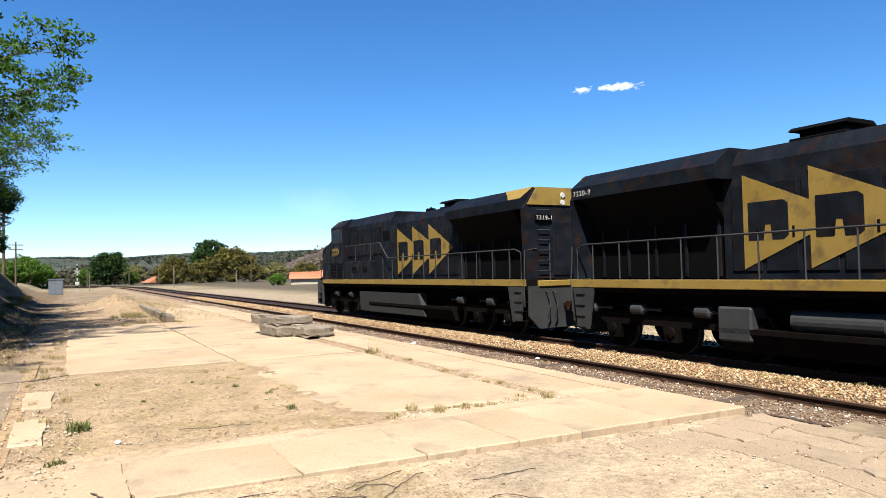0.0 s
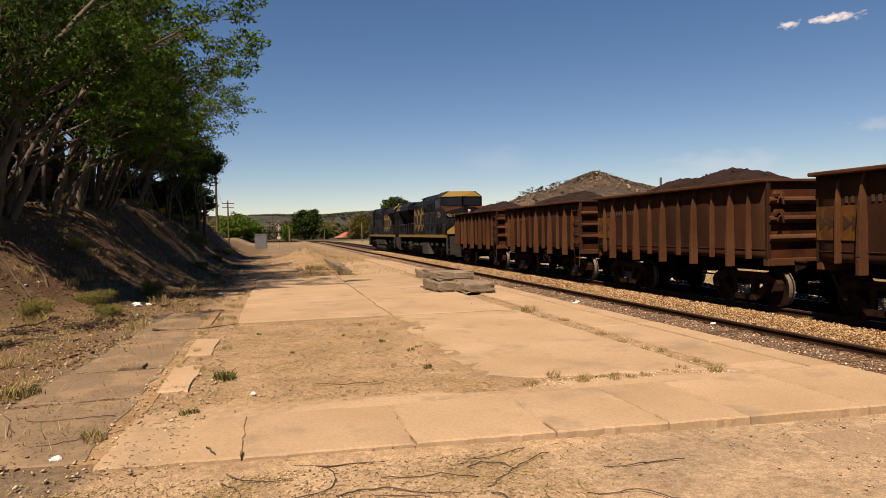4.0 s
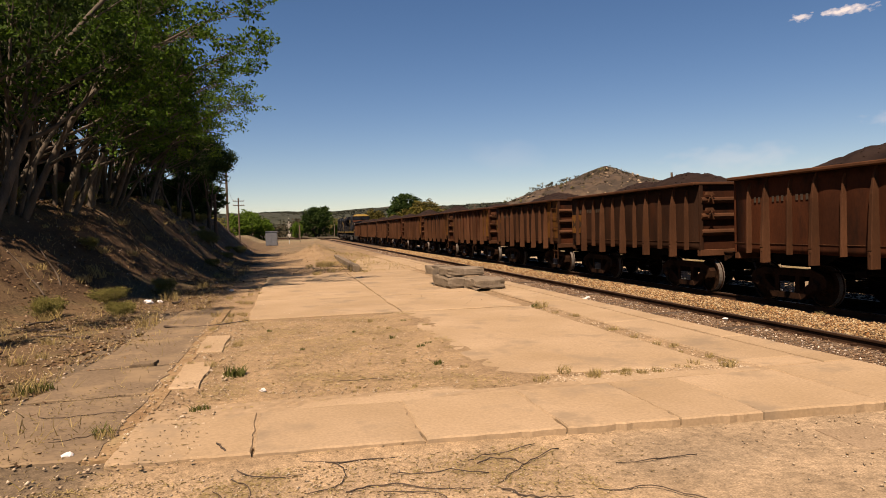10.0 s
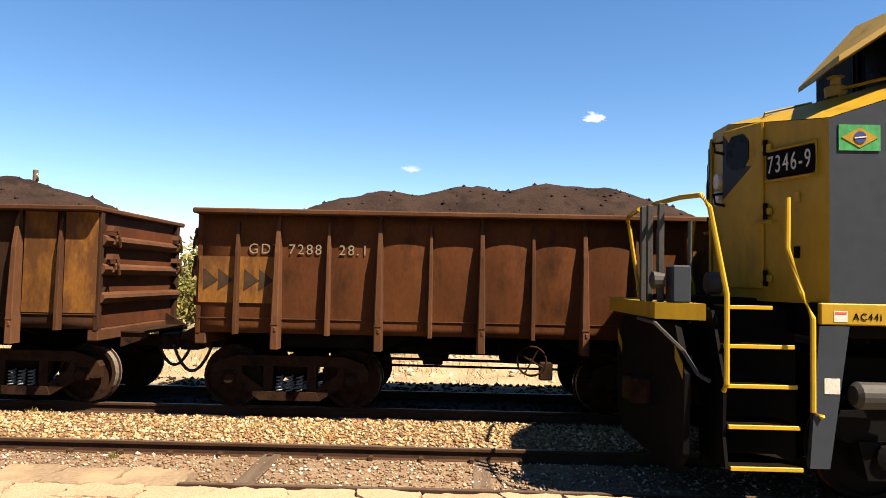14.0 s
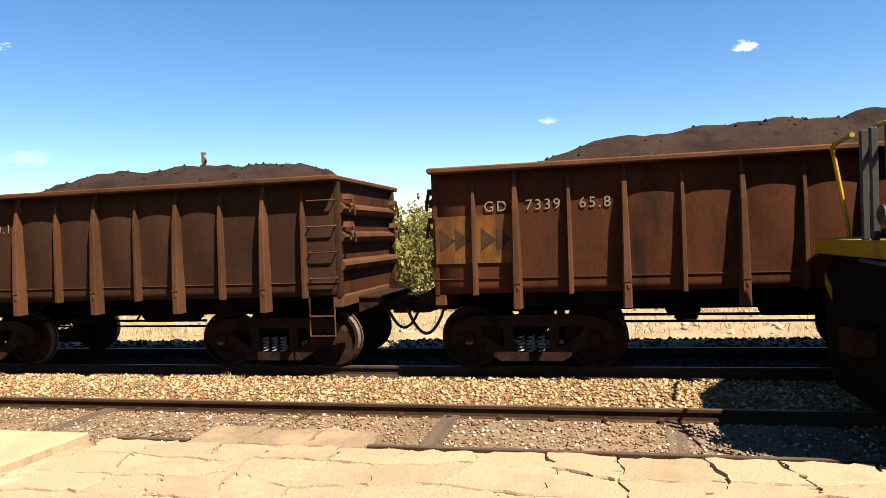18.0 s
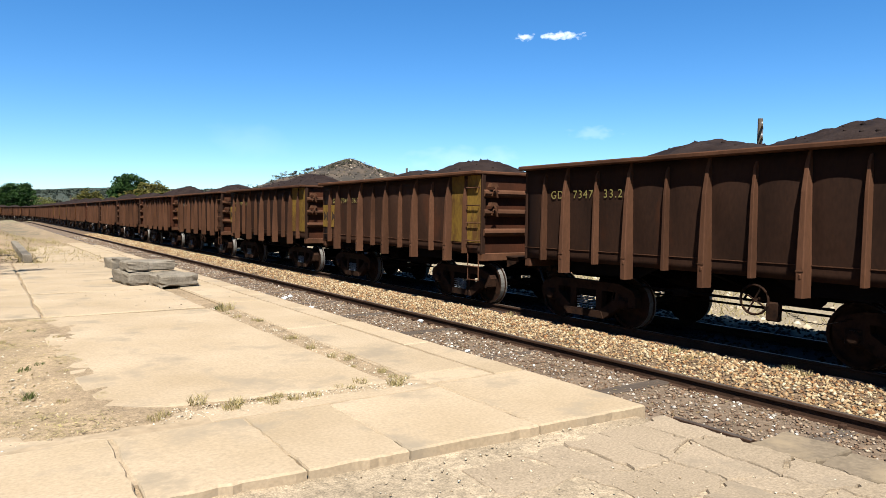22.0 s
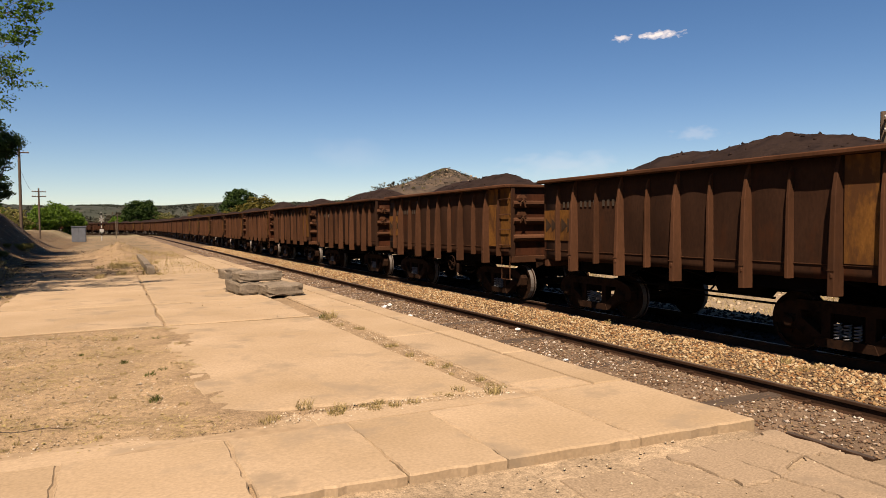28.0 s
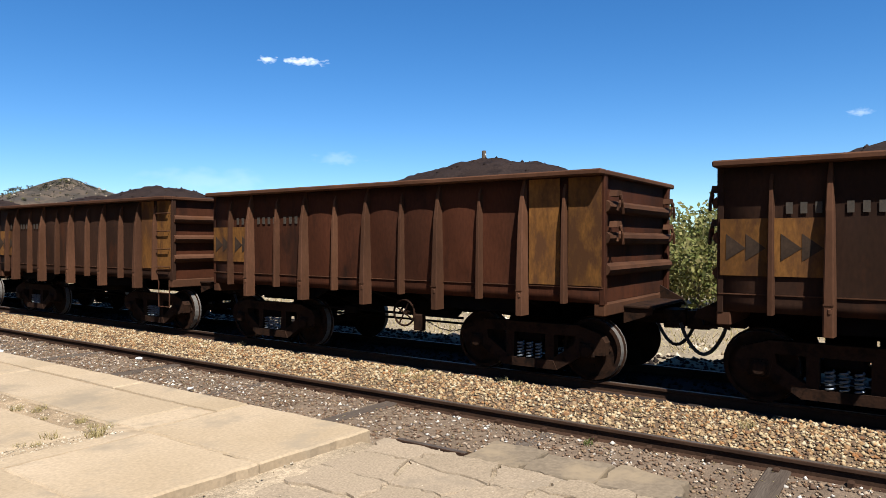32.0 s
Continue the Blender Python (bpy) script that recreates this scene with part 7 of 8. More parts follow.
def tree_meshes(seed, height, spread, lean=(0, 0), stems=1, bark=None, leaf=None, leaves=26, leaf_size=0.11, puff=0.75, bare=0.35, levels=4):
    """Forked trunk and limbs, with leaf puffs round the outer twigs. Returns the two meshes."""
    r, wood, tips = random.Random(seed), Mesh(), []

    def limb(p, d, length, rad, level):
        pts, rs = [p], [rad]
        steps = 4
        for k in range(steps):
            d = (d + Vector((r.uniform(-0.28, 0.28), r.uniform(-0.28, 0.28), r.uniform(-0.05, 0.18)))).normalized()
            p = p + d * length / steps
            pts.append(p)
            rs.append(rad * (1 - 0.42 * (k + 1) / steps))
        wood.tube(pts, rs, 7 if level < 2 else 4, False)
        if level >= levels:
            tips.append(p)
            return
        if level >= levels - 2:
            tips.append(pts[2])
        if level >= levels - 1:
            tips.append(pts[3])
        kids = 3 if level < 2 else r.choice((2, 3))
        for k in range(kids):
            a = 2 * math.pi * (k + r.uniform(-0.25, 0.25)) / kids
            out = Vector((math.cos(a), math.sin(a), 0)) * spread + Vector((lean[0], lean[1], 0)) * 0.5
            nd = (d * r.uniform(0.7, 1.1) + out * r.uniform(0.5, 0.95) + Vector((0, 0, 0.25))).normalized()
            limb(p if k else pts[-1], nd, length * r.uniform(0.62, 0.82), rs[-1] * r.uniform(0.62, 0.8), level + 1)

    for k in range(stems):
        a = r.uniform(0, 6.283)
        p = Vector((0.35 * math.cos(a), 0.35 * math.sin(a), -0.5)) * (stems > 1) + Vector((0, 0, -0.3))
        limb(p, Vector((lean[0] + 0.3 * math.cos(a) * (stems > 1), lean[1] + 0.3 * math.sin(a) * (stems > 1), 1)).normalized(), height * bare, height * (0.022 if stems < 3 else 0.017), 0)
    v, f = leaf_cloud(tips, leaves, puff, leaf_size, seed)
    return wood.mesh("trunk", bark or BARK, True), fast_mesh("crown", v, f, leaf or LEAVES)


def plant(name, label, category, meshes, x, y, z, turn=0, scale=1.0, group=""):
    o = thing(name, label, category, pose(x, y, z, 0, 0, turn) @ Matrix.Scale(scale, 4), group)
    part("trunk", meshes[0], None, o)
    part("crown", meshes[1], None, o)
    return o


def at_ground(x, y):
    return float(ground_height(np.array([float(x)]), np.array([float(y)]))[0])


def arching_tree(seed, height, lean, stems, leaf, per=34, size=0.075, puff=0.5, inner=0.12):
    """A spreading tree: several long arching stems, side branches and twigs, flat leaf sprays towards the outside."""
    r, wood, tips = random.Random(seed), Mesh(), []
    lean = Vector((lean[0], lean[1], 0))

    def jitter(k):
        return Vector((r.uniform(-k, k), r.uniform(-k, k), r.uniform(-k, k)))

    def twig_at(p, d, length, rad):
        pts, q = [p], p
        for k in range(3):
            d = (d + jitter(0.22) + Vector((0, 0, 0.05))).normalized()
            q = q + d * length / 3
            pts.append(q)
        wood.tube(pts, [rad, rad * 0.75, rad * 0.5, rad * 0.25], 4, False)
        return pts

    for k in range(stems):
        a = 2 * math.pi * (k + r.uniform(-0.2, 0.2)) / stems
        out = Vector((math.cos(a), math.sin(a), 0))
        q, d = out * 0.3 + Vector((0, 0, -0.5)), (Vector((0, 0, 1)) + lean * 0.45 + out * 0.22).normalized()
        tall = height * r.uniform(0.85, 1.1)
        n = int(tall / 0.6)
        rad0 = height * r.uniform(0.009, 0.0145)
        pts, dirs = [q], [d]
        for i in range(n):
            u = i / n
            d = (d + (lean * 0.10 + out * 0.07) * u + jitter(0.085) + Vector((0, 0, 0.01))).normalized()
            q = q + d * 0.6
            pts.append(q)
            dirs.append(d)
        rads = [rad0 * max(0.10, (1 - 0.9 * i / n)) for i in range(n + 1)]
        wood.tube(pts, rads, 7, False)
        for i in range(int(n * 0.26), n, 1 if n < 14 else 2 if r.random() < 0.3 else 1):
            u = i / n
            side = (jitter(1.0) + lean * 0.5 + out * 0.5)
            side.z = abs(side.z) * 0.35
            bd = (dirs[i] * 0.55 + side.normalized() * 0.9).normalized()
            blen = (0.34 * height * (1 - u) + 1.3) * r.uniform(0.7, 1.1)
            m = max(3, int(blen / 0.5))
            bp, br, bq, bdirs = [pts[i]], rads[i] * 0.62, pts[i], [bd]
            for q2 in range(m):
                bd = (bd + jitter(0.14) + lean * 0.03 + Vector((0, 0, 0.02))).normalized()
                bq = bq + bd * blen / m
                bp.append(bq)
                bdirs.append(bd)
            wood.tube(bp, [max(0.008, br * (1 - 0.85 * w / m)) for w in range(m + 1)], 5, False)
            for w in range(1, m + 1):
                if u < 0.5 and w < m * 0.5 and r.random() > inner:
                    continue
                for _ in range(2 if w > m * 0.55 else 1):
                    td = (bdirs[w] * 0.6 + jitter(0.9) + Vector((0, 0, 0.15))).normalized()
                    tp = twig_at(bp[w], td, r.uniform(0.6, 1.15), 0.014)
                    if r.random() < 0.9:
                        tips.append(tp[-1])
                        if r.random() < 0.5:
                            tips.append(tp[2])
    v, f = leaf_cloud(tips, per, puff, size, seed, 0.45)
    return wood.mesh("trunk", BARK, True), fast_mesh("crown", v, f, leaf)


# Brighter leaf greens paint sunlit outer crowns, dark ones the grove's shaded inside.
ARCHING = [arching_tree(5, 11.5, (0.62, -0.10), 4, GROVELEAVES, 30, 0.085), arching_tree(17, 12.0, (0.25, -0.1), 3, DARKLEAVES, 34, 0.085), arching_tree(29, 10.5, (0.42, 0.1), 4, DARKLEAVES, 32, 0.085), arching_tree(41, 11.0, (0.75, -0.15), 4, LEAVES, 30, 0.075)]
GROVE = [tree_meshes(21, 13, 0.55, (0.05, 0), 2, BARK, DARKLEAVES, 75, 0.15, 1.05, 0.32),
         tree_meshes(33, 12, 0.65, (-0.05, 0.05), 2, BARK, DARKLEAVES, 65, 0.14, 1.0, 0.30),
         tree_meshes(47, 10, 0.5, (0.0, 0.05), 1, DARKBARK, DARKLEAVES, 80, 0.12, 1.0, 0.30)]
# The tree at (-13.0, 9.0) stands out of view, to shade the bank's foot.
for x, y, m, t, s in ((-13.0, 9.0, 1, 20, 0.9), (-9.0, 20.9, 1, 20, 0.92), (-8.9, 22.9, 0, -8, 0.86), (-9.2, 24.6, 2, 140, 0.9), (-8.6, 26.8, 0, 12, 0.88), (-8.4, 29.2, 1, 70, 0.86), (-8.0, 31.4, 3, 0, 0.78), (-8.6, 33.4, 0, -15, 0.78), (-7.8, 38.0, 2, 40, 0.66), (-7.2, 44.0, 1, 200, 0.56), (-10.5, 41.0, 0, 30, 0.75), (-11.2, 28.0, 2, 10, 1.0)):
    plant("grove_tree", ("spreading green tree with long pale arching limbs on the bank", "dark green tree with pale forked stems on the bank", "dark green tree with pale leaning stems on the bank", "spreading bright green tree with pale bare branches on the bank")[m], "tree", ARCHING[m], x, y, at_ground(x, y), t, s, "trees on the bank")
# The tree at (-12.6, 20.0) is set back to shade the upper slope.
for k, (x, y, m, t, s) in enumerate(((-16.5, 21, 0, 80, 0.95), (-12.6, 20.0, 1, 10, 0.9), (-9.2, 49, 1, 310, 0.8), (-6.6, 56, 2, 30, 0.8), (-15, 25, 1, 270, 1.1), (-18, 35, 0, 40, 1.15), (-13, 52, 0, 20, 1.1), (-13.5, 32, 1, 100, 1.0), (-11.6, 36.5, 0, 290, 1.0), (-13.5, 36, 1, 30, 1.1), (-12, 45, 1, 75, 1.05),
                                     (-16, 31, 0, 10, 1.1), (-16.5, 41, 1, 160, 1.1), (-7.0, 50, 2, 0, 0.62), (-10.5, 55, 0, 220, 1.0), (-7.0, 60, 2, 120, 0.7), (-12, 66, 2, 60, 1.0), (-20, 50, 0, 90, 1.1), (-9.0, 72, 2, 200, 0.75))):
    plant("grove_tree", ("dark green leafy tree with forked trunk in the grove", "green tree with pale forked trunk in the grove", "slender dark-leaved tree in the grove")[m], "tree", GROVE[m], x, y, at_ground(x, y), t, s, "trees on the bank")


def round_tree(seed, leaf, bark, puffs=170, per=40, size=0.26, low=0.06):
    """A tree ten metres high and wide with a lumpy crown that reaches down to the undergrowth."""
    r, wood, tips = random.Random(seed), Mesh(), []
    lobes = [(2.6 * math.cos(1.3 * k), 2.6 * math.sin(1.3 * k), r.uniform(3.0, 6.0), 2.0) for k in range(5)]
    ph = [r.uniform(0, 6.28) for k in range(4)]
    for k in range(puffs):
        d = Vector((r.gauss(0, 1), r.gauss(0, 1), r.gauss(0, 1) + 0.25)).normalized()
        a = math.atan2(d.y, d.x)
        lump = 1 + 0.10 * math.sin(3 * a + ph[0] + 2 * d.z) + 0.09 * math.sin(5 * a + ph[1] - 4 * d.z) + 0.07 * math.sin(7 * d.z + ph[2])
        q = lump * (r.uniform(0.82, 1.0) if k % 5 else r.uniform(0.35, 0.8))
        tips.append((3.5 * d.x * q, 3.5 * d.y * q, max(10 * low + r.uniform(0, 0.8), 4.9 + 4.2 * d.z * q)))
    for k in range(5):
        a = 1.26 * k + r.uniform(-0.3, 0.3)
        lx, ly, lz, lr = lobes[k]
        wood.tube([(0.2 * math.cos(a), 0.2 * math.sin(a), -0.4), (0.3 * lx, 0.3 * ly, 0.4 * lz), (lx, ly, lz)], [0.22, 0.14, 0.05], 6)
    v, f = leaf_cloud(tips, per, 0.85, size, seed, 0.8)
    return wood.mesh("trunk", bark, True), fast_mesh("crown", v, f, leaf)


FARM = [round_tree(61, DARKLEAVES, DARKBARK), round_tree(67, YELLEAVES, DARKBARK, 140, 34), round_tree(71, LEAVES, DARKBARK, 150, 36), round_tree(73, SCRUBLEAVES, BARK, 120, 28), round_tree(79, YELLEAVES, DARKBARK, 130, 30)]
far_trees = ((9.7, 250, 0, 12.6, 11.8, "dense dark green round-crowned tree beyond the tracks"), (44, 262, 0, 15, 16.8, "tall dark green tree behind the tracks"), (47.8, 240, 1, 16.5, 12.8, "olive-yellow blossoming tree behind the tracks"), (28.6, 235, 4, 10, 9.8, "olive-yellow blossoming tree behind the tracks"),
             (25.2, 232, 1, 7, 7.0, "low yellowish tree behind the tracks"), (53, 235, 1, 9, 7.2, "olive-yellow blossoming tree behind the tracks"), (38, 245, 4, 10, 8.5, "olive-yellow blossoming tree behind the tracks"), (2.5, 240, 2, 5, 5.8, "light green bush by the track curve"),
             (-10.4, 190, 2, 8.5, 8.6, "broad light green tree by the track curve"), (-13.8, 186, 2, 7.5, 7.6, "broad light green tree by the track curve"), (-7.0, 192, 2, 6, 6.4, "broad light green tree by the track curve"), (-19, 178, 3, 9, 7, "dusty green scrubby tree by the track curve"),
             (-25, 170, 3, 10, 8, "dusty green scrubby tree beside the yard"), (-17, 125, 3, 6, 5, "dusty green scrubby tree beside the yard"), (36.5, 140, 2, 3.8, 2.9, "light green bush behind the tracks"), (60, 230, 3, 9, 7, "dusty green scrubby tree behind the tracks"),
             (66, 215, 4, 9, 7, "olive-yellow tree behind the tracks"), (75, 200, 3, 8, 6, "dusty green scrubby tree behind the tracks"), (88, 240, 3, 11, 8, "dusty green scrubby tree behind the tracks"), (95, 260, 1, 10, 8, "olive-yellow tree behind the tracks"),
             (-40, 260, 3, 13, 10, "dusty green scrubby tree beyond the yard"), (-30, 225, 2, 12, 10, "broad light green tree beyond the yard"), (20, 300, 3, 12, 8, "dusty green scrubby tree behind the tracks"), (17, 255, 2, 5, 5, "light green bush behind the tracks"), (34, 280, 3, 12, 9, "dusty green scrubby tree behind the tracks"))
for k, (x, y, m, w, h, label) in enumerate(far_trees):
    o = thing("tree", label, "tree", pose(x, y, -0.7, 0, 0, 53 * k) @ Matrix.Diagonal((w / 8.0, w / 8.0, h / 9.6, 1)), "trees in the distance")
    part("trunk", FARM[m][0], None, o)
    part("crown", FARM[m][1], None, o)

# dry woodland that fills the distance up to the ridge
rw = np.random.RandomState(3)
wb, wy = rw.uniform(-0.22, 0.42, 1700), rw.uniform(285, 520, 1700)
wz = rw.rand(1700) ** 1.3 * (0.010 + 0.014 * (0.5 + 0.5 * np.sin(wb * 40))) * wy
v, f = leaf_cloud(np.stack([wb * wy, wy, wz], 1), 22, 2.6, 0.75, 8, 0.8)
tagged(new("far_woods", fast_mesh("far_woods", v, f, WOODS)), "dry olive-brown woodland in the distance", "woods", kind="stuff")

# the forest on the ridge
ru = rw.uniform(0.22, 0.86, 5200)
rv = rw.rand(5200) ** 0.6
rh = (56 + 5 * np.sin(ru * 9 + 1) + 3 * np.sin(ru * 23) + 2 * np.sin(ru * 71)) * np.sin(rv * math.pi / 2) ** 1.2
v, f = leaf_cloud(np.stack([-1500 + 3200 * ru, 1490 + 300 * rv, rh], 1), 9, 8.0, 3.4, 18, 0.4)
tagged(new("ridge_forest", fast_mesh("ridge_forest", v, f, RIDGEWOOD)), "dark dry forest covering the long ridge", "woods", kind="stuff")

# dark undergrowth between the trunks on the bank, added to deepen the shade there
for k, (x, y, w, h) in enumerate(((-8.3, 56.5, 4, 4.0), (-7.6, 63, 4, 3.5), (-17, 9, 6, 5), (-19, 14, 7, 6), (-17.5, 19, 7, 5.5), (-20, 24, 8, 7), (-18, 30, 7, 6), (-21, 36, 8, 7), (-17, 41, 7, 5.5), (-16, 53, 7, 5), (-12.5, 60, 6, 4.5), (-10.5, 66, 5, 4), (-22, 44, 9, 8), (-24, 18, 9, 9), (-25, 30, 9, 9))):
    o = thing("undergrowth_bush", "dark leafy undergrowth bush added to deepen the shade beneath the grove", "bush", pose(x, y, at_ground(x, y) - 0.3, 0, 0, 71 * k) @ Matrix.Diagonal((w / 8.6, w / 8.6, h / 10, 1)), "undergrowth on the bank")
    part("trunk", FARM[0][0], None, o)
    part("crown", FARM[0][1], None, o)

SCRUB = [tree_meshes(81, 3.4, 0.7, (0, 0), 4, BARK, SCRUBLEAVES, 36, 0.055, 0.5, 0.25, 3), tree_meshes(83, 3.6, 0.6, (0, 0), 5, BARK, SCRUBLEAVES, 30, 0.055, 0.5, 0.28, 3)]
r3 = random.Random(9)
for k in range(40):
    y = -24 + 2.1 * k + r3.uniform(-0.8, 0.8)
    plant("scrub_bush", "dusty olive-green bush beside the tracks", "bush", SCRUB[k % 2], 23.5 + r3.uniform(-1.6, 3.2), y, -0.22, 70 * k, r3.uniform(1.35, 1.75), "bushes behind the train")
plant("tree", "thin-crowned green tree behind the train", "tree", GROVE[2], 37.5, 34.5, -0.3, 10, 0.62, "trees in the distance")
plant("tree", "thin-crowned green tree behind the train", "tree", GROVE[2], 42, 37, -0.3, 140, 0.6, "trees in the distance")

# thin crest trees on the dry hill
r4 = random.Random(4)
THIN = [tree_meshes(91, 7, 0.8, (0, 0), 1, BARK, SCRUBLEAVES, 9, 0.16, 0.7, 0.3, 3), tree_meshes(93, 6, 0.9, (0, 0), 2, BARK, WOODS, 10, 0.16, 0.7, 0.3, 3)]
for k in range(110):
    b = r4.choice((r4.uniform(0.30, 0.60), r4.uniform(0.33, 0.50), r4.uniform(0.6, 1.6)))
    up = r4.random() ** 2
    h = crest((b - 0.20) / 2.2) * (1 - 0.35 * up)
    plant("hill_tree", "small sparse tree on the dry hill", "tree", THIN[k % 2], b * (620 - 55 * up), 620 - 55 * up, h - 2.2, 40 * k, r4.uniform(0.5, 1.0), "sparse trees on the hill")


# low scrub and rocks over the hillside
rs = np.random.RandomState(12)
hu, hw = rs.uniform(0.03, 0.55, 2600), rs.rand(2600) ** 0.8
hz = np.array([crest(u) * math.sin(w * math.pi / 2) ** 1.2 for u, w in zip(hu, hw)])
v, f = leaf_cloud(np.stack([124 + 1364 * hu, 500 + 120 * hw + 7.2 * np.sin(hu * 17 + 5), hz - 0.4], 1), 8, 2.0, 0.62, 19, 0.6)
tagged(new("hill_scrub", fast_mesh("hill_scrub", v, f, WOODS)), "dry grey-brown scrub scattered over the hill", "scrub", kind="stuff")
x, y = 124 + 1364 * rs.uniform(0.03, 0.5, 900), rs.rand(900)
hz = np.array([crest((a - 124) / 1364) * math.sin(w * math.pi / 2) ** 1.2 for a, w in zip(x, y)])
stones("hill_rocks", "pale grey rocks on the dry hill", x, 500 + 120 * y, hz - 0.6, grain(900, 0.4, 1.7, 23), PEBBLES, 24)

# palm behind the track
palm = thing("palm", "feathery young palm beside the track", "palm", pose(24.5, -1.2, -0.22), "")
part("trunk", Mesh().tube([(0, 0, -0.1), (0.05, 0, 0.6), (0.08, 0.03, 1.3)], [0.2, 0.16, 0.12], 9), DARKBARK, palm)
for k in range(13):
    a, m = 2 * math.pi * k / 13 + 0.2, Mesh()
    for side in (-1, 1):
        for q in range(22):
            u = q / 21
            rr, zz = 1.9 * u, 1.3 + 1.6 * u - 1.9 * u * u
            base = Vector((rr * math.cos(a), rr * math.sin(a), zz))
            out = Vector((-math.sin(a) * side, math.cos(a) * side, -0.55)) * 0.45 * (1 - 0.5 * u)
            fw = Vector((math.cos(a), math.sin(a), 0)) * 0.045
            m.add([base - fw * 0.5, base + fw * 0.5, base + out + fw * 2.5], [(0, 1, 2)])
    m.tube([(1.9 * u * math.cos(a), 1.9 * u * math.sin(a), 1.3 + 1.6 * u - 1.9 * u * u) for u in (0, 0.25, 0.5, 0.75, 1.0)], [0.03, 0.025, 0.02, 0.014, 0.006], 5)
    part("frond", m, LEAVES, palm)


# ---- poles, signal, cabinet, houses ----
def utility_pole(x, y, z, h, label, arms=1, turn=0, r=0.15):
    o = thing("utility_pole", label, "utility pole", pose(x, y, z, 0, 0, turn), "utility poles")
    part("shaft", Mesh().tube([(0, 0, -0.6), (0, 0, h * 0.5), (0, 0, h)], [r, r * 0.9, r * 0.75], 10), WOODP, o)
    for k in range(arms):
        zz = h - 0.5 - 0.7 * k
        arm = part("crossarm", Mesh().box(-0.95, 0.95, -0.16, -0.06, zz - 0.06, zz + 0.06, 0.01), WOODP, o)
        for q in (-0.85, -0.45, 0.45, 0.85):
            part("insulator", Mesh().disc([(zz + 0.06, 0.03), (zz + 0.12, 0.05), (zz + 0.2, 0.03)], 8, 2, (q, -0.11, 0)), WHITEP, arm)
    return o


utility_pole(57.9, 95.3, -0.3, 9.8, "tall bare dark wooden pole", 0, 0, 0.22)
utility_pole(40.1, 24.2, -0.3, 8.3, "old wooden pole with cross-arms and insulators", 2, 30, 0.2)
utility_pole(-8.0, 90, 1.3, 9.6, "tall grey pole beside the bank", 1, 10, 0.17)
utility_pole(-8.5, 118, 0.2, 7.6, "wooden pole with cross-arms", 2, 20, 0.15)
utility_pole(2.6, 205, -0.5, 6.0, "thin pole near the track curve", 0, 0, 0.12)
utility_pole(21.5, 215, -0.4, 7.0, "slender pole beyond the tracks", 0, 0, 0.13)
utility_pole(46, 205, -0.4, 9.0, "slender pole beyond the tracks", 1, 0, 0.14)
utility_pole(66, 240, -0.4, 10.5, "pole with cross-arms beyond the tracks", 2, 0, 0.2)
utility_pole(78, 255, -0.4, 11.2, "pole with cross-arms beyond the tracks", 2, 0, 0.2)
utility_pole(84, 255, -0.4, 11.6, "pole with cross-arms beyond the tracks", 2, 0, 0.2)
utility_pole(-5.6, 50.5, at_ground(-5.6, 50.5), 3.4, "short grey wooden post at the foot of the bank", 0, 0, 0.13)

cabinet = thing("equipment_cabinet", "pale grey sheet-metal equipment cabinet by the track", "cabinet", pose(-3.3, 116, -0.35))
part("body", Mesh().box(-0.95, 0.95, -0.8, 0.8, 0.0, 2.35, 0.03), BOXGREY, cabinet)
part("roof", Mesh().prism([(-1.05, 2.35), (1.05, 2.35), (0.9, 2.5), (-0.9, 2.5)], 1, -0.9, 0.9), BOXGREY, cabinet)
for s in (-1, 1):
    part("door", Mesh().box(*sorted((s * 0.02, s * 0.88)), -0.83, -0.8, 0.15, 2.2, 0.008), BOXGREY, cabinet)
part("plinth", Mesh().box(-1.1, 1.1, -0.95, 0.95, -0.2, 0.0, 0.02), CONC, cabinet)

mast = thing("signal_mast", "railway crossing signal mast with lamps and arms", "signal", pose(-0.4, 128, -0.4))
part("post", Mesh().tube([(0, 0, -0.2), (0, 0, 4.9)], 0.09, 10), WHITEP, mast)
for k in range(5):
    part("striped_band", Mesh().disc([(0.9 + 0.85 * k, 0.094), (1.3 + 0.85 * k, 0.094)], 10, 2), BLACK, mast)
for s in (-1, 1):
    part("cross_blade", Mesh().box(-0.5, 0.5, -0.14, -0.10, -0.06, 0.06), WHITEP, mast, at=pose(0, 0, 3.6, 0, s * 35, 0))
    part("lamp", Mesh().disc([(-0.3, 0.17), (-0.1, 0.17), (-0.05, 0.06)], 12, 1, (s * 0.42, 0, 2.7)), BLACK, mast)
part("sign_plate", Mesh().box(-0.3, 0.3, -0.14, -0.11, 1.5, 2.0, 0.005), WHITEP, mast)


def post(x, y, h, label, mat=WHITEP, r=0.09):
    o = thing("marker_post", label, "post", pose(x, y, -0.4), "posts along the track")
    part("shaft", Mesh().tube([(0, 0, -0.2), (0, 0, h)], r, 8), mat, o)
    part("cap", Mesh().disc([(h, r * 1.2), (h + 0.05, r * 0.6)], 8, 2), mat, o)


post(1.9, 150, 3.6, "pale concrete marker post by the track", CONC, 0.08)
post(14.2, 225, 4.4, "pale concrete marker post by the track", CONC, 0.10)
post(17.5, 150, 4.6, "pale concrete marker post by the track", CONC)
post(26, 130, 3.2, "pale concrete marker post by the track", CONC)


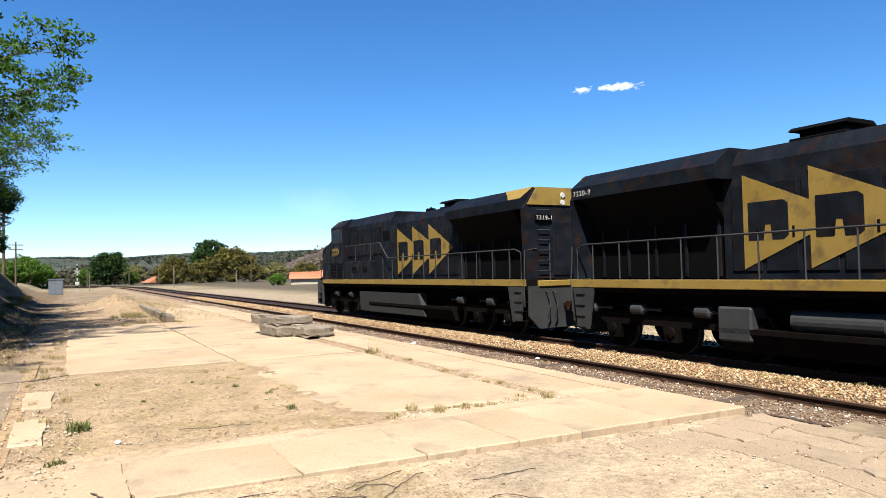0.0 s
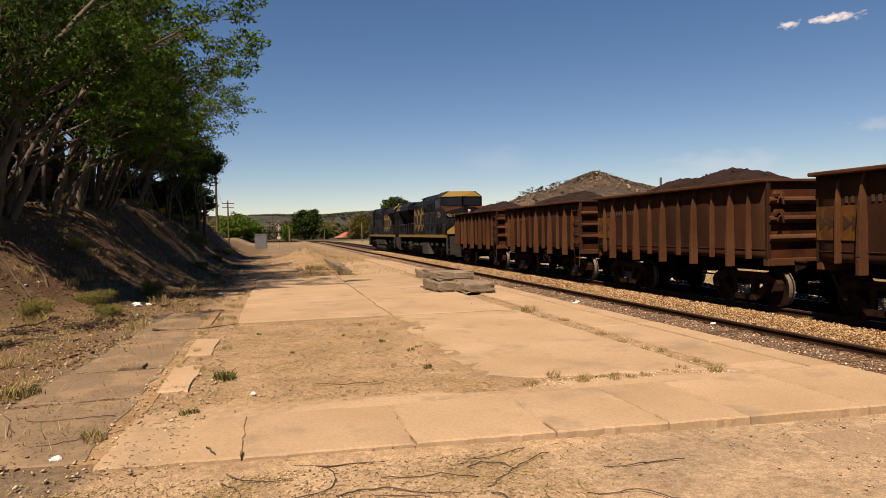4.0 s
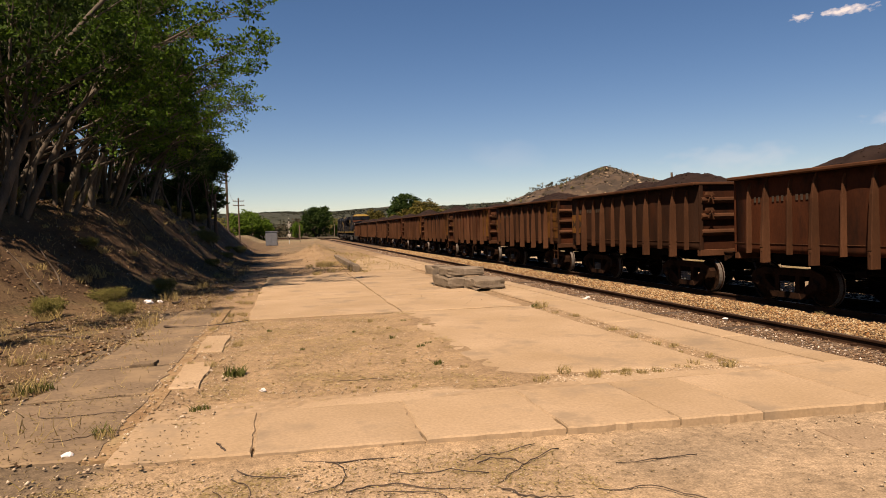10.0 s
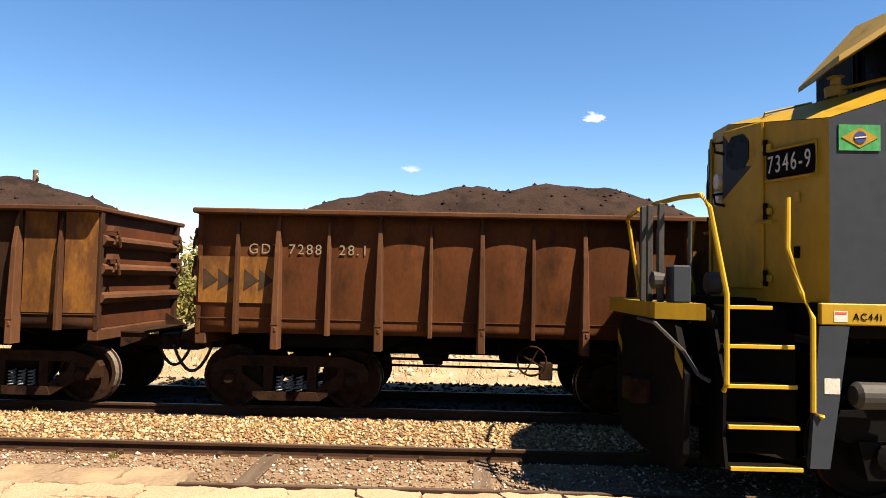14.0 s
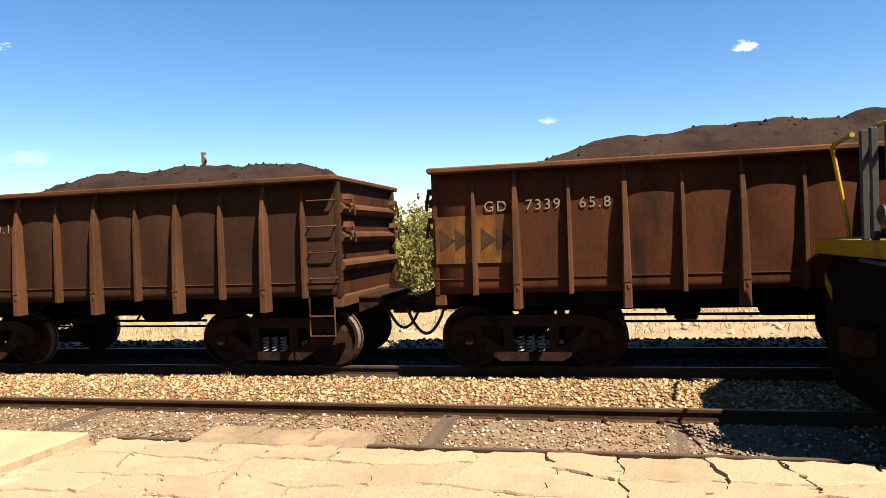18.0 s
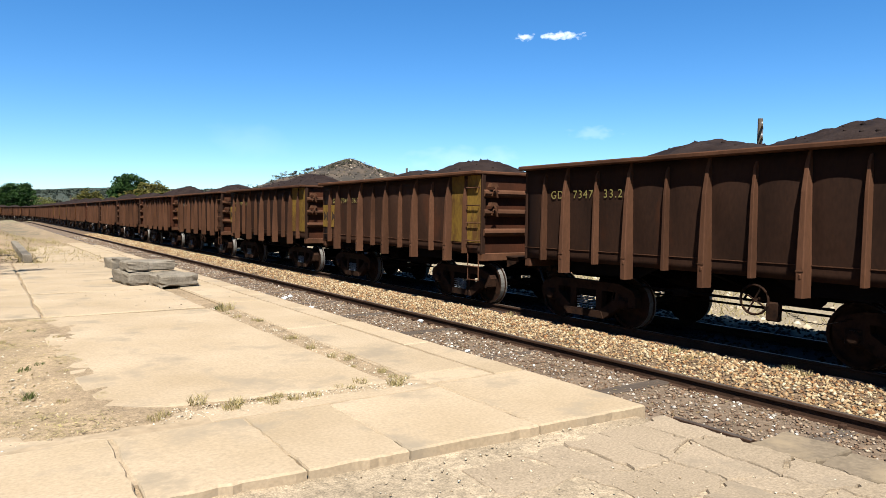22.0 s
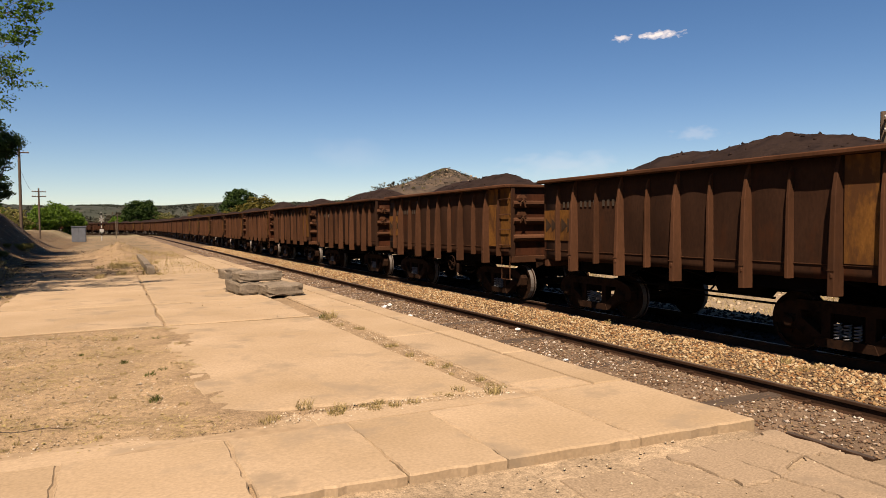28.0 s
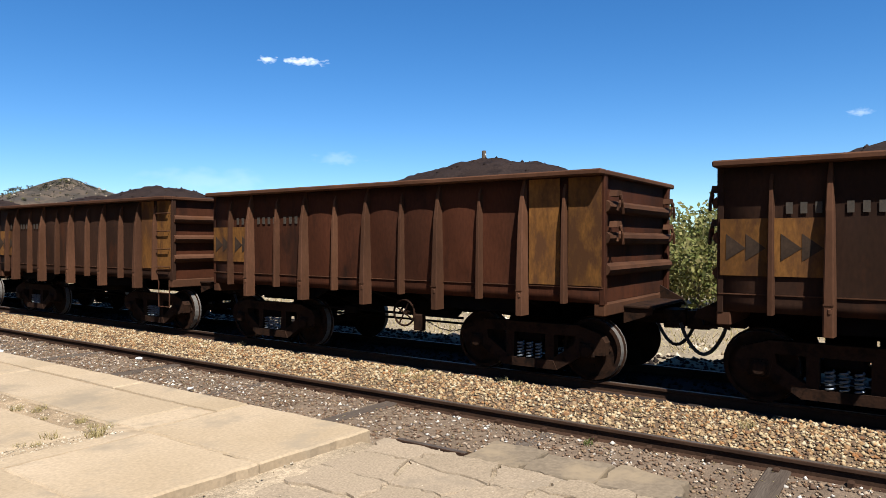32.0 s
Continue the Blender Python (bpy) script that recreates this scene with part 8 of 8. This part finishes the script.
def house(x, y, z, w, d, h, roof_h, turn, label, wall, windows=3, tile=None):
    o = thing("house", label, "house", pose(x, y, z, 0, 0, turn), "houses beyond the yard")
    part("wall", Mesh().box(-w / 2, w / 2, -d / 2, d / 2, -0.5, h), wall, o)
    rf = part("roof", Mesh().prism([(-w / 2 - 0.5, h - 0.05), (w / 2 + 0.5, h - 0.05), (w / 2 + 0.5, h + 0.08), (0, h + roof_h), (-w / 2 - 0.5, h + 0.08)], 1, -d / 2 - 0.4, d / 2 + 0.4), tile or ROOFTILE, o)
    for k in range(int(w / 0.45)):
        xx = -w / 2 + 0.45 * (k + 0.5)
        zz = h + roof_h * (1 - abs(xx) / (w / 2 + 0.5)) + 0.06
        part("tile_row", Mesh().tube([(xx, -d / 2 - 0.42, zz), (xx, d / 2 + 0.42, zz)], 0.07, 5), tile or ROOFTILE, rf)
    for k in range(windows):
        xx = -w / 2 + w * (k + 0.5) / windows
        wn_ = part("window", Mesh().box(xx - 0.45, xx + 0.45, -d / 2 - 0.04, -d / 2 + 0.02, 1.0, 2.1, 0.02), WOODP, o)
        part("pane", Mesh().box(xx - 0.36, xx + 0.36, -d / 2 - 0.052, -d / 2 - 0.041, 1.08, 2.02), GLASS, wn_)
    part("door", Mesh().box(-w / 2 + 0.3, -w / 2 + 1.15, -d / 2 - 0.05, -d / 2, -0.1, 2.05, 0.02), WOODP, o)
    return o


house(23.5, 238, -2.2, 7, 6, 2.6, 1.9, 15, "small house with clay-tiled roof beyond the track", PLASTER)
house(44, 145, -1.6, 5, 6, 2.6, 1.4, 70, "low house with orange tiled roof by the yard", PLASTER, 2)
house(55.5, 160, -1.5, 6, 6, 2.7, 1.6, 40, "small house with orange roof and blue wall", SLATE, 2)
house(-18.5, 47, at_ground(-18.5, 47), 9, 7, 3.0, 1.6, 80, "dull brick-coloured house behind the grove", DULLBRICK, 3, DULLBRICK)
house(-14.5, 74, at_ground(-14.5, 74) - 0.3, 7, 6, 2.6, 1.5, 70, "low tiled house behind the grove", PLASTER, 2)


# wires
def cable(a, b, sag, label):
    a, b = Vector(a), Vector(b)
    pts = [a.lerp(b, k / 10) - Vector((0, 0, sag * 4 * (k / 10) * (1 - k / 10))) for k in range(11)]
    tagged(new("overhead_cable", Mesh().tube(pts, 0.012, 4).mesh("overhead_cable", BLACK)), label, "cable", "overhead cables")


cable((-8.4, 90, 10.4), (-9.2, 118, 7.2), 0.8, "thin overhead cable between poles")

# fallen branches and roots on the bank
r5 = random.Random(31)
for k in range(46):
    x, y = r5.uniform(-9, -3.2), r5.uniform(11, 52)
    pts = []
    a = r5.uniform(0, 3.14)
    for q in range(6):
        pts.append((x, y, at_ground(x, y) + r5.uniform(0.0, 0.08)))
        a += r5.uniform(-0.35, 0.35)
        x, y = x + 0.35 * math.cos(a), y + 0.35 * math.sin(a)
    tagged(new("fallen_branch", Mesh().tube(pts, [0.028, 0.025, 0.022, 0.018, 0.012, 0.006], 5, False).mesh("fallen_branch", DARKBARK, True)), "dry fallen branch lying on the bank", "branch", "fallen branches")
for k in range(26):
    x, y = r5.uniform(-10, -4.2), r5.uniform(16, 60)
    plant("bank_shrub", "low dark shrub on the bank", "shrub", SCRUB[k % 2], x, y, at_ground(x, y) - 0.05, 50 * k, r5.uniform(0.18, 0.4), "shrubs on the bank")


# ---- clouds ----
def cloud(az, el, width, height, seed, label, dense=1.0):
    """A thin patch of cloud far off: many faint lobes."""
    key = "cloud_%g_%g" % (dense, width / height)
    m = MATS.get(key)
    if not m:
        m = bpy.data.materials.new("cloud")
        m.use_nodes = True
        n, l = m.node_tree.nodes, m.node_tree.links
        n.remove(n["Principled BSDF"])
        em, tr, mx = n.new("ShaderNodeEmission"), n.new("ShaderNodeBsdfTransparent"), n.new("ShaderNodeMixShader")
        tc, nz, ramp = n.new("ShaderNodeTexCoord"), n.new("ShaderNodeTexNoise"), n.new("ShaderNodeMapRange")
        grad, mul, sub = n.new("ShaderNodeVectorMath"), n.new("ShaderNodeMath"), n.new("ShaderNodeMath")
        # White emission stands in for sunlight on the cloud.
        em.inputs["Color"].default_value, em.inputs["Strength"].default_value = (1.0, 1.0, 1.0, 1), 0.52
        nz.inputs["Scale"].default_value, nz.inputs["Detail"].default_value = 1.5, 6.0
        mp = n.new("ShaderNodeMapping")
        mp.inputs["Scale"].default_value = (0.55 * width / height, 1, 1)
        mp.inputs["Location"].default_value = (seed * 3.1, seed * 1.7, 0)
        l.new(tc.outputs["Object"], mp.inputs["Vector"])
        l.new(mp.outputs[0], nz.inputs["Vector"])
        grad.operation = "LENGTH"
        l.new(tc.outputs["Object"], grad.inputs[0])
        sub.operation, mul.operation = "SUBTRACT", "MULTIPLY"
        l.new(nz.outputs["Fac"], sub.inputs[0])
        mul.inputs[1].default_value = 0.62
        l.new(grad.outputs["Value"], mul.inputs[0])
        l.new(mul.outputs[0], sub.inputs[1])
        ramp.inputs["From Min"].default_value, ramp.inputs["From Max"].default_value = 0.05, 0.42
        ramp.inputs["To Max"].default_value = dense
        l.new(sub.outputs[0], ramp.inputs["Value"])
        l.new(ramp.outputs[0], mx.inputs[0])
        l.new(tr.outputs[0], mx.inputs[1])
        l.new(em.outputs[0], mx.inputs[2])
        l.new(mx.outputs[0], n["Material Output"].inputs["Surface"])
        MATS[key] = m
    far = 3000
    a, e = radians(az), radians(el)
    c = Vector((math.sin(a) * math.cos(e), math.cos(a) * math.cos(e), math.sin(e))) * far
    q = 24
    vs = [(0, 0, 0)] + [(math.cos(2 * math.pi * k / q), math.sin(2 * math.pi * k / q), 0.02 * math.sin(5 * k)) for k in range(q)]
    fs = [(0, 1 + k, 1 + (k + 1) % q) for k in range(q)]
    ob = new("cloud", fast_mesh("cloud", vs, fs, m))
    ob.matrix_basis = look(c, (0, 0, 2)) @ Matrix.Diagonal((far * math.tan(radians(width / 2)), far * math.tan(radians(height / 2)), 1, 1))
    ob.visible_shadow = False
    return tagged(ob, label, "cloud", kind="structure")


cloud(43.5, 14.45, 5.0, 0.95, 1, "small bright white cloud", 0.85)
cloud(40.6, 14.4, 2.2, 0.75, 2, "small bright white cloud", 0.7)
cloud(101.6, 13.4, 2.4, 1.3, 3, "small bright white cloud", 0.75)
cloud(86.4, 9.2, 2.4, 0.8, 4, "faint wisp of cloud", 0.3)
cloud(46.3, 6.8, 5, 1.6, 5, "faint wisp of cloud", 0.14)
cloud(36.0, 4.8, 14, 3.0, 6, "faint wisp of cloud", 0.12)
cloud(18.5, 6.0, 8, 5, 7, "faint wisp of cloud", 0.05)


# ---- the train ----
WAGONS, LOADS = [], []
load_shapes = [load_mesh(k) for k in range(1, 11)]
POURED = {7: [(0.9, 1.7, 0.20), (-1.8, 1.9, 0.32)], 8: [(-0.6, 2.8, 0.46)], 14: [(0.6, 2.5, 0.52), (-1.3, 2.0, 0.62), (-2.6, 1.6, 0.40)], 15: [(-0.6, 3.5, 0.78), (1.2, 2.0, 0.60)], 16: [(1.7, 1.5, 0.50), (0.1, 1.9, 0.58), (-1.6, 2.3, 0.68)], 18: [(0.8, 1.7, 0.34), (-1.8, 2.0, 0.50)], 19: [(-0.5, 1.9, 0.58), (-1.9, 1.7, 0.58), (2.6, 1.2, 0.30)], 20: [(0.7, 1.8, 0.48), (-1.0, 1.8, 0.50), (-2.5, 1.6, 0.46)],
          21: [(1.3, 1.9, 0.50), (-0.6, 2.6, 0.62), (-2.4, 1.8, 0.64)], 22: [(0.8, 1.5, 0.36), (-1.6, 2.4, 0.50)], 23: [(1.6, 1.7, 0.42), (-1.2, 2.8, 0.60)], 24: [(0.6, 1.6, 0.36), (-2.0, 1.9, 0.48)], 25: [(1.0, 1.6, 0.40), (-1.6, 1.9, 0.46)], 26: [(1.2, 1.4, 0.28), (-1.4, 1.9, 0.38)],
          27: [(0.6, 2.0, 0.40), (-2.0, 1.7, 0.46)], 28: [(1.1, 1.8, 0.42), (-0.8, 1.6, 0.46), (-2.3, 1.4, 0.62)], 33: [(-0.2, 3.2, 0.70)], 34: [(0.2, 2.6, 0.62), (-1.8, 1.7, 0.48)], 35: [(0.6, 1.2, 0.18), (-1.6, 2.2, 0.45)], 36: [(1.6, 1.3, 0.34), (-1.2, 2.6, 0.48)], 37: [(-0.6, 1.5, 0.34), (-1.6, 2.0, 0.48)]}
NUMBERS = {14: "GDT 7291 22.4", 15: "GDT 7288 27.1", 16: "GDT 7288 28.1", 17: "GDT 7291 14.2", 19: "GDT 7287 79.8", 20: "GDT 7287 80.1", 21: "GDT 7339 65.8",
           22: "GDT 7339 66.6", 23: "GDT 7348 35.5", 24: "GDT 7348 36.3", 25: "GDT 7347 33.2", 30: "GDT 7302 42.8"}
LADDERS = {24, 0, 1, 3, 4, 6, 8, 10, 12, 14, 16, 18, 20, 22, 25, 28, 31, 34, 36, 39}
BRIGHT = {13, 14, 23, 24, 25, 34}
COATS = (1, 1, 1, 1, 0, 0, 1, 0, 1, 1, 0, 1, 0, 0, 0, 1, 2, 0, 1, 1, 1, 0, 1, 1, 1, 1, 1, 1, 0, 1, 1, 1, 1, 0, 0, 0, 1, 0, 1, 0)
OCHRES = {14, 24, 36, 5, 6, 7, 8, 10, 13, 15, 16, 23, 25, 26, 27, 28, 29, 31, 32, 34, 35, 37}
for k in range(43):
    w = wagon(ladder=k in LADDERS, ochre=k in OCHRES, mark=k % 5 != 0, latches=k not in (0, 1, 4, 8, 32, 35, 36), handwheel=k % 3 == 1, number=NUMBERS.get(k), bright=k in BRIGHT, coat=COATS[k % len(COATS)])
    WAGONS.append((w, FRONT0 - PITCH * k - BODY / 2))
    ld = tagged(new("ore_load", load_mesh(60 + k, POURED[k]) if k in POURED else load_shapes[k * 3 % 10]), "dark brown heap of iron ore fines in the wagon", "ore", "ore loads of the train")
    LOADS.append((ld, FRONT0 - PITCH * k - BODY / 2))


DRIFT = ((0, -0.05), (11, -0.05), (12, -0.05), (13, -0.02), (14.5, -0.1), (16.5, 0.0), (18, 0.1), (20, 0.28), (21.5, 0.46), (23, 0.44), (26, 0.27), (29, 0.1), (31, 0.06), (32, -0.02))


def travelled(t):
    """Metres that the train has gone; its pace wavers a little."""
    ts, ds = zip(*DRIFT)
    return SPEED * t + float(np.interp(t, ts, ds))


def rides(ob, s0, turned=False):
    """Carry a thing along the main track, s0 metres along it at the start."""
    rows = []
    for k in range(65):
        t = k * 0.5
        x, y, a = along(s0 + travelled(t))
        rows.append((t, pose(x, y, RAIL_MAIN, 0, 0, math.degrees(a) + (180 if turned else 0))))
    walk(ob, rows)


def motions():
    for ob, s0 in WAGONS + LOADS:
        rides(ob, s0)
    rides(LEAD_LOCO, 24.5)
    rides(SECOND_LOCO, 3.55, True)
    # wheels turn as they roll: one turn, shared by every wheelset
    first = SPIN[0]
    walk(first, [(f / 30, pose(0, 0, 0, -math.degrees(travelled(f / 30) / WHEEL_R), 0, 0)) for f in range(961)])
    for loco, way in ((LEAD_LOCO, -1), (SECOND_LOCO, 1)):
        mine = [o for o in LOCO_SPIN if o.parent.parent == loco]
        walk(mine[0], [(f / 30, pose(0, 0, 0, way * math.degrees(travelled(f / 30) / LOCO_R), 0, 0)) for f in range(961)])
        for o in mine[1:]:
            o.rotation_mode = "QUATERNION"
            o.animation_data_create()
            o.animation_data.action = mine[0].animation_data.action
            o.animation_data.action_slot = mine[0].animation_data.action_slot
    for o in SPIN[1:]:
        o.rotation_mode = "QUATERNION"
        o.animation_data_create()
        o.animation_data.action = first.animation_data.action
        o.animation_data.action_slot = first.animation_data.action_slot


motions()
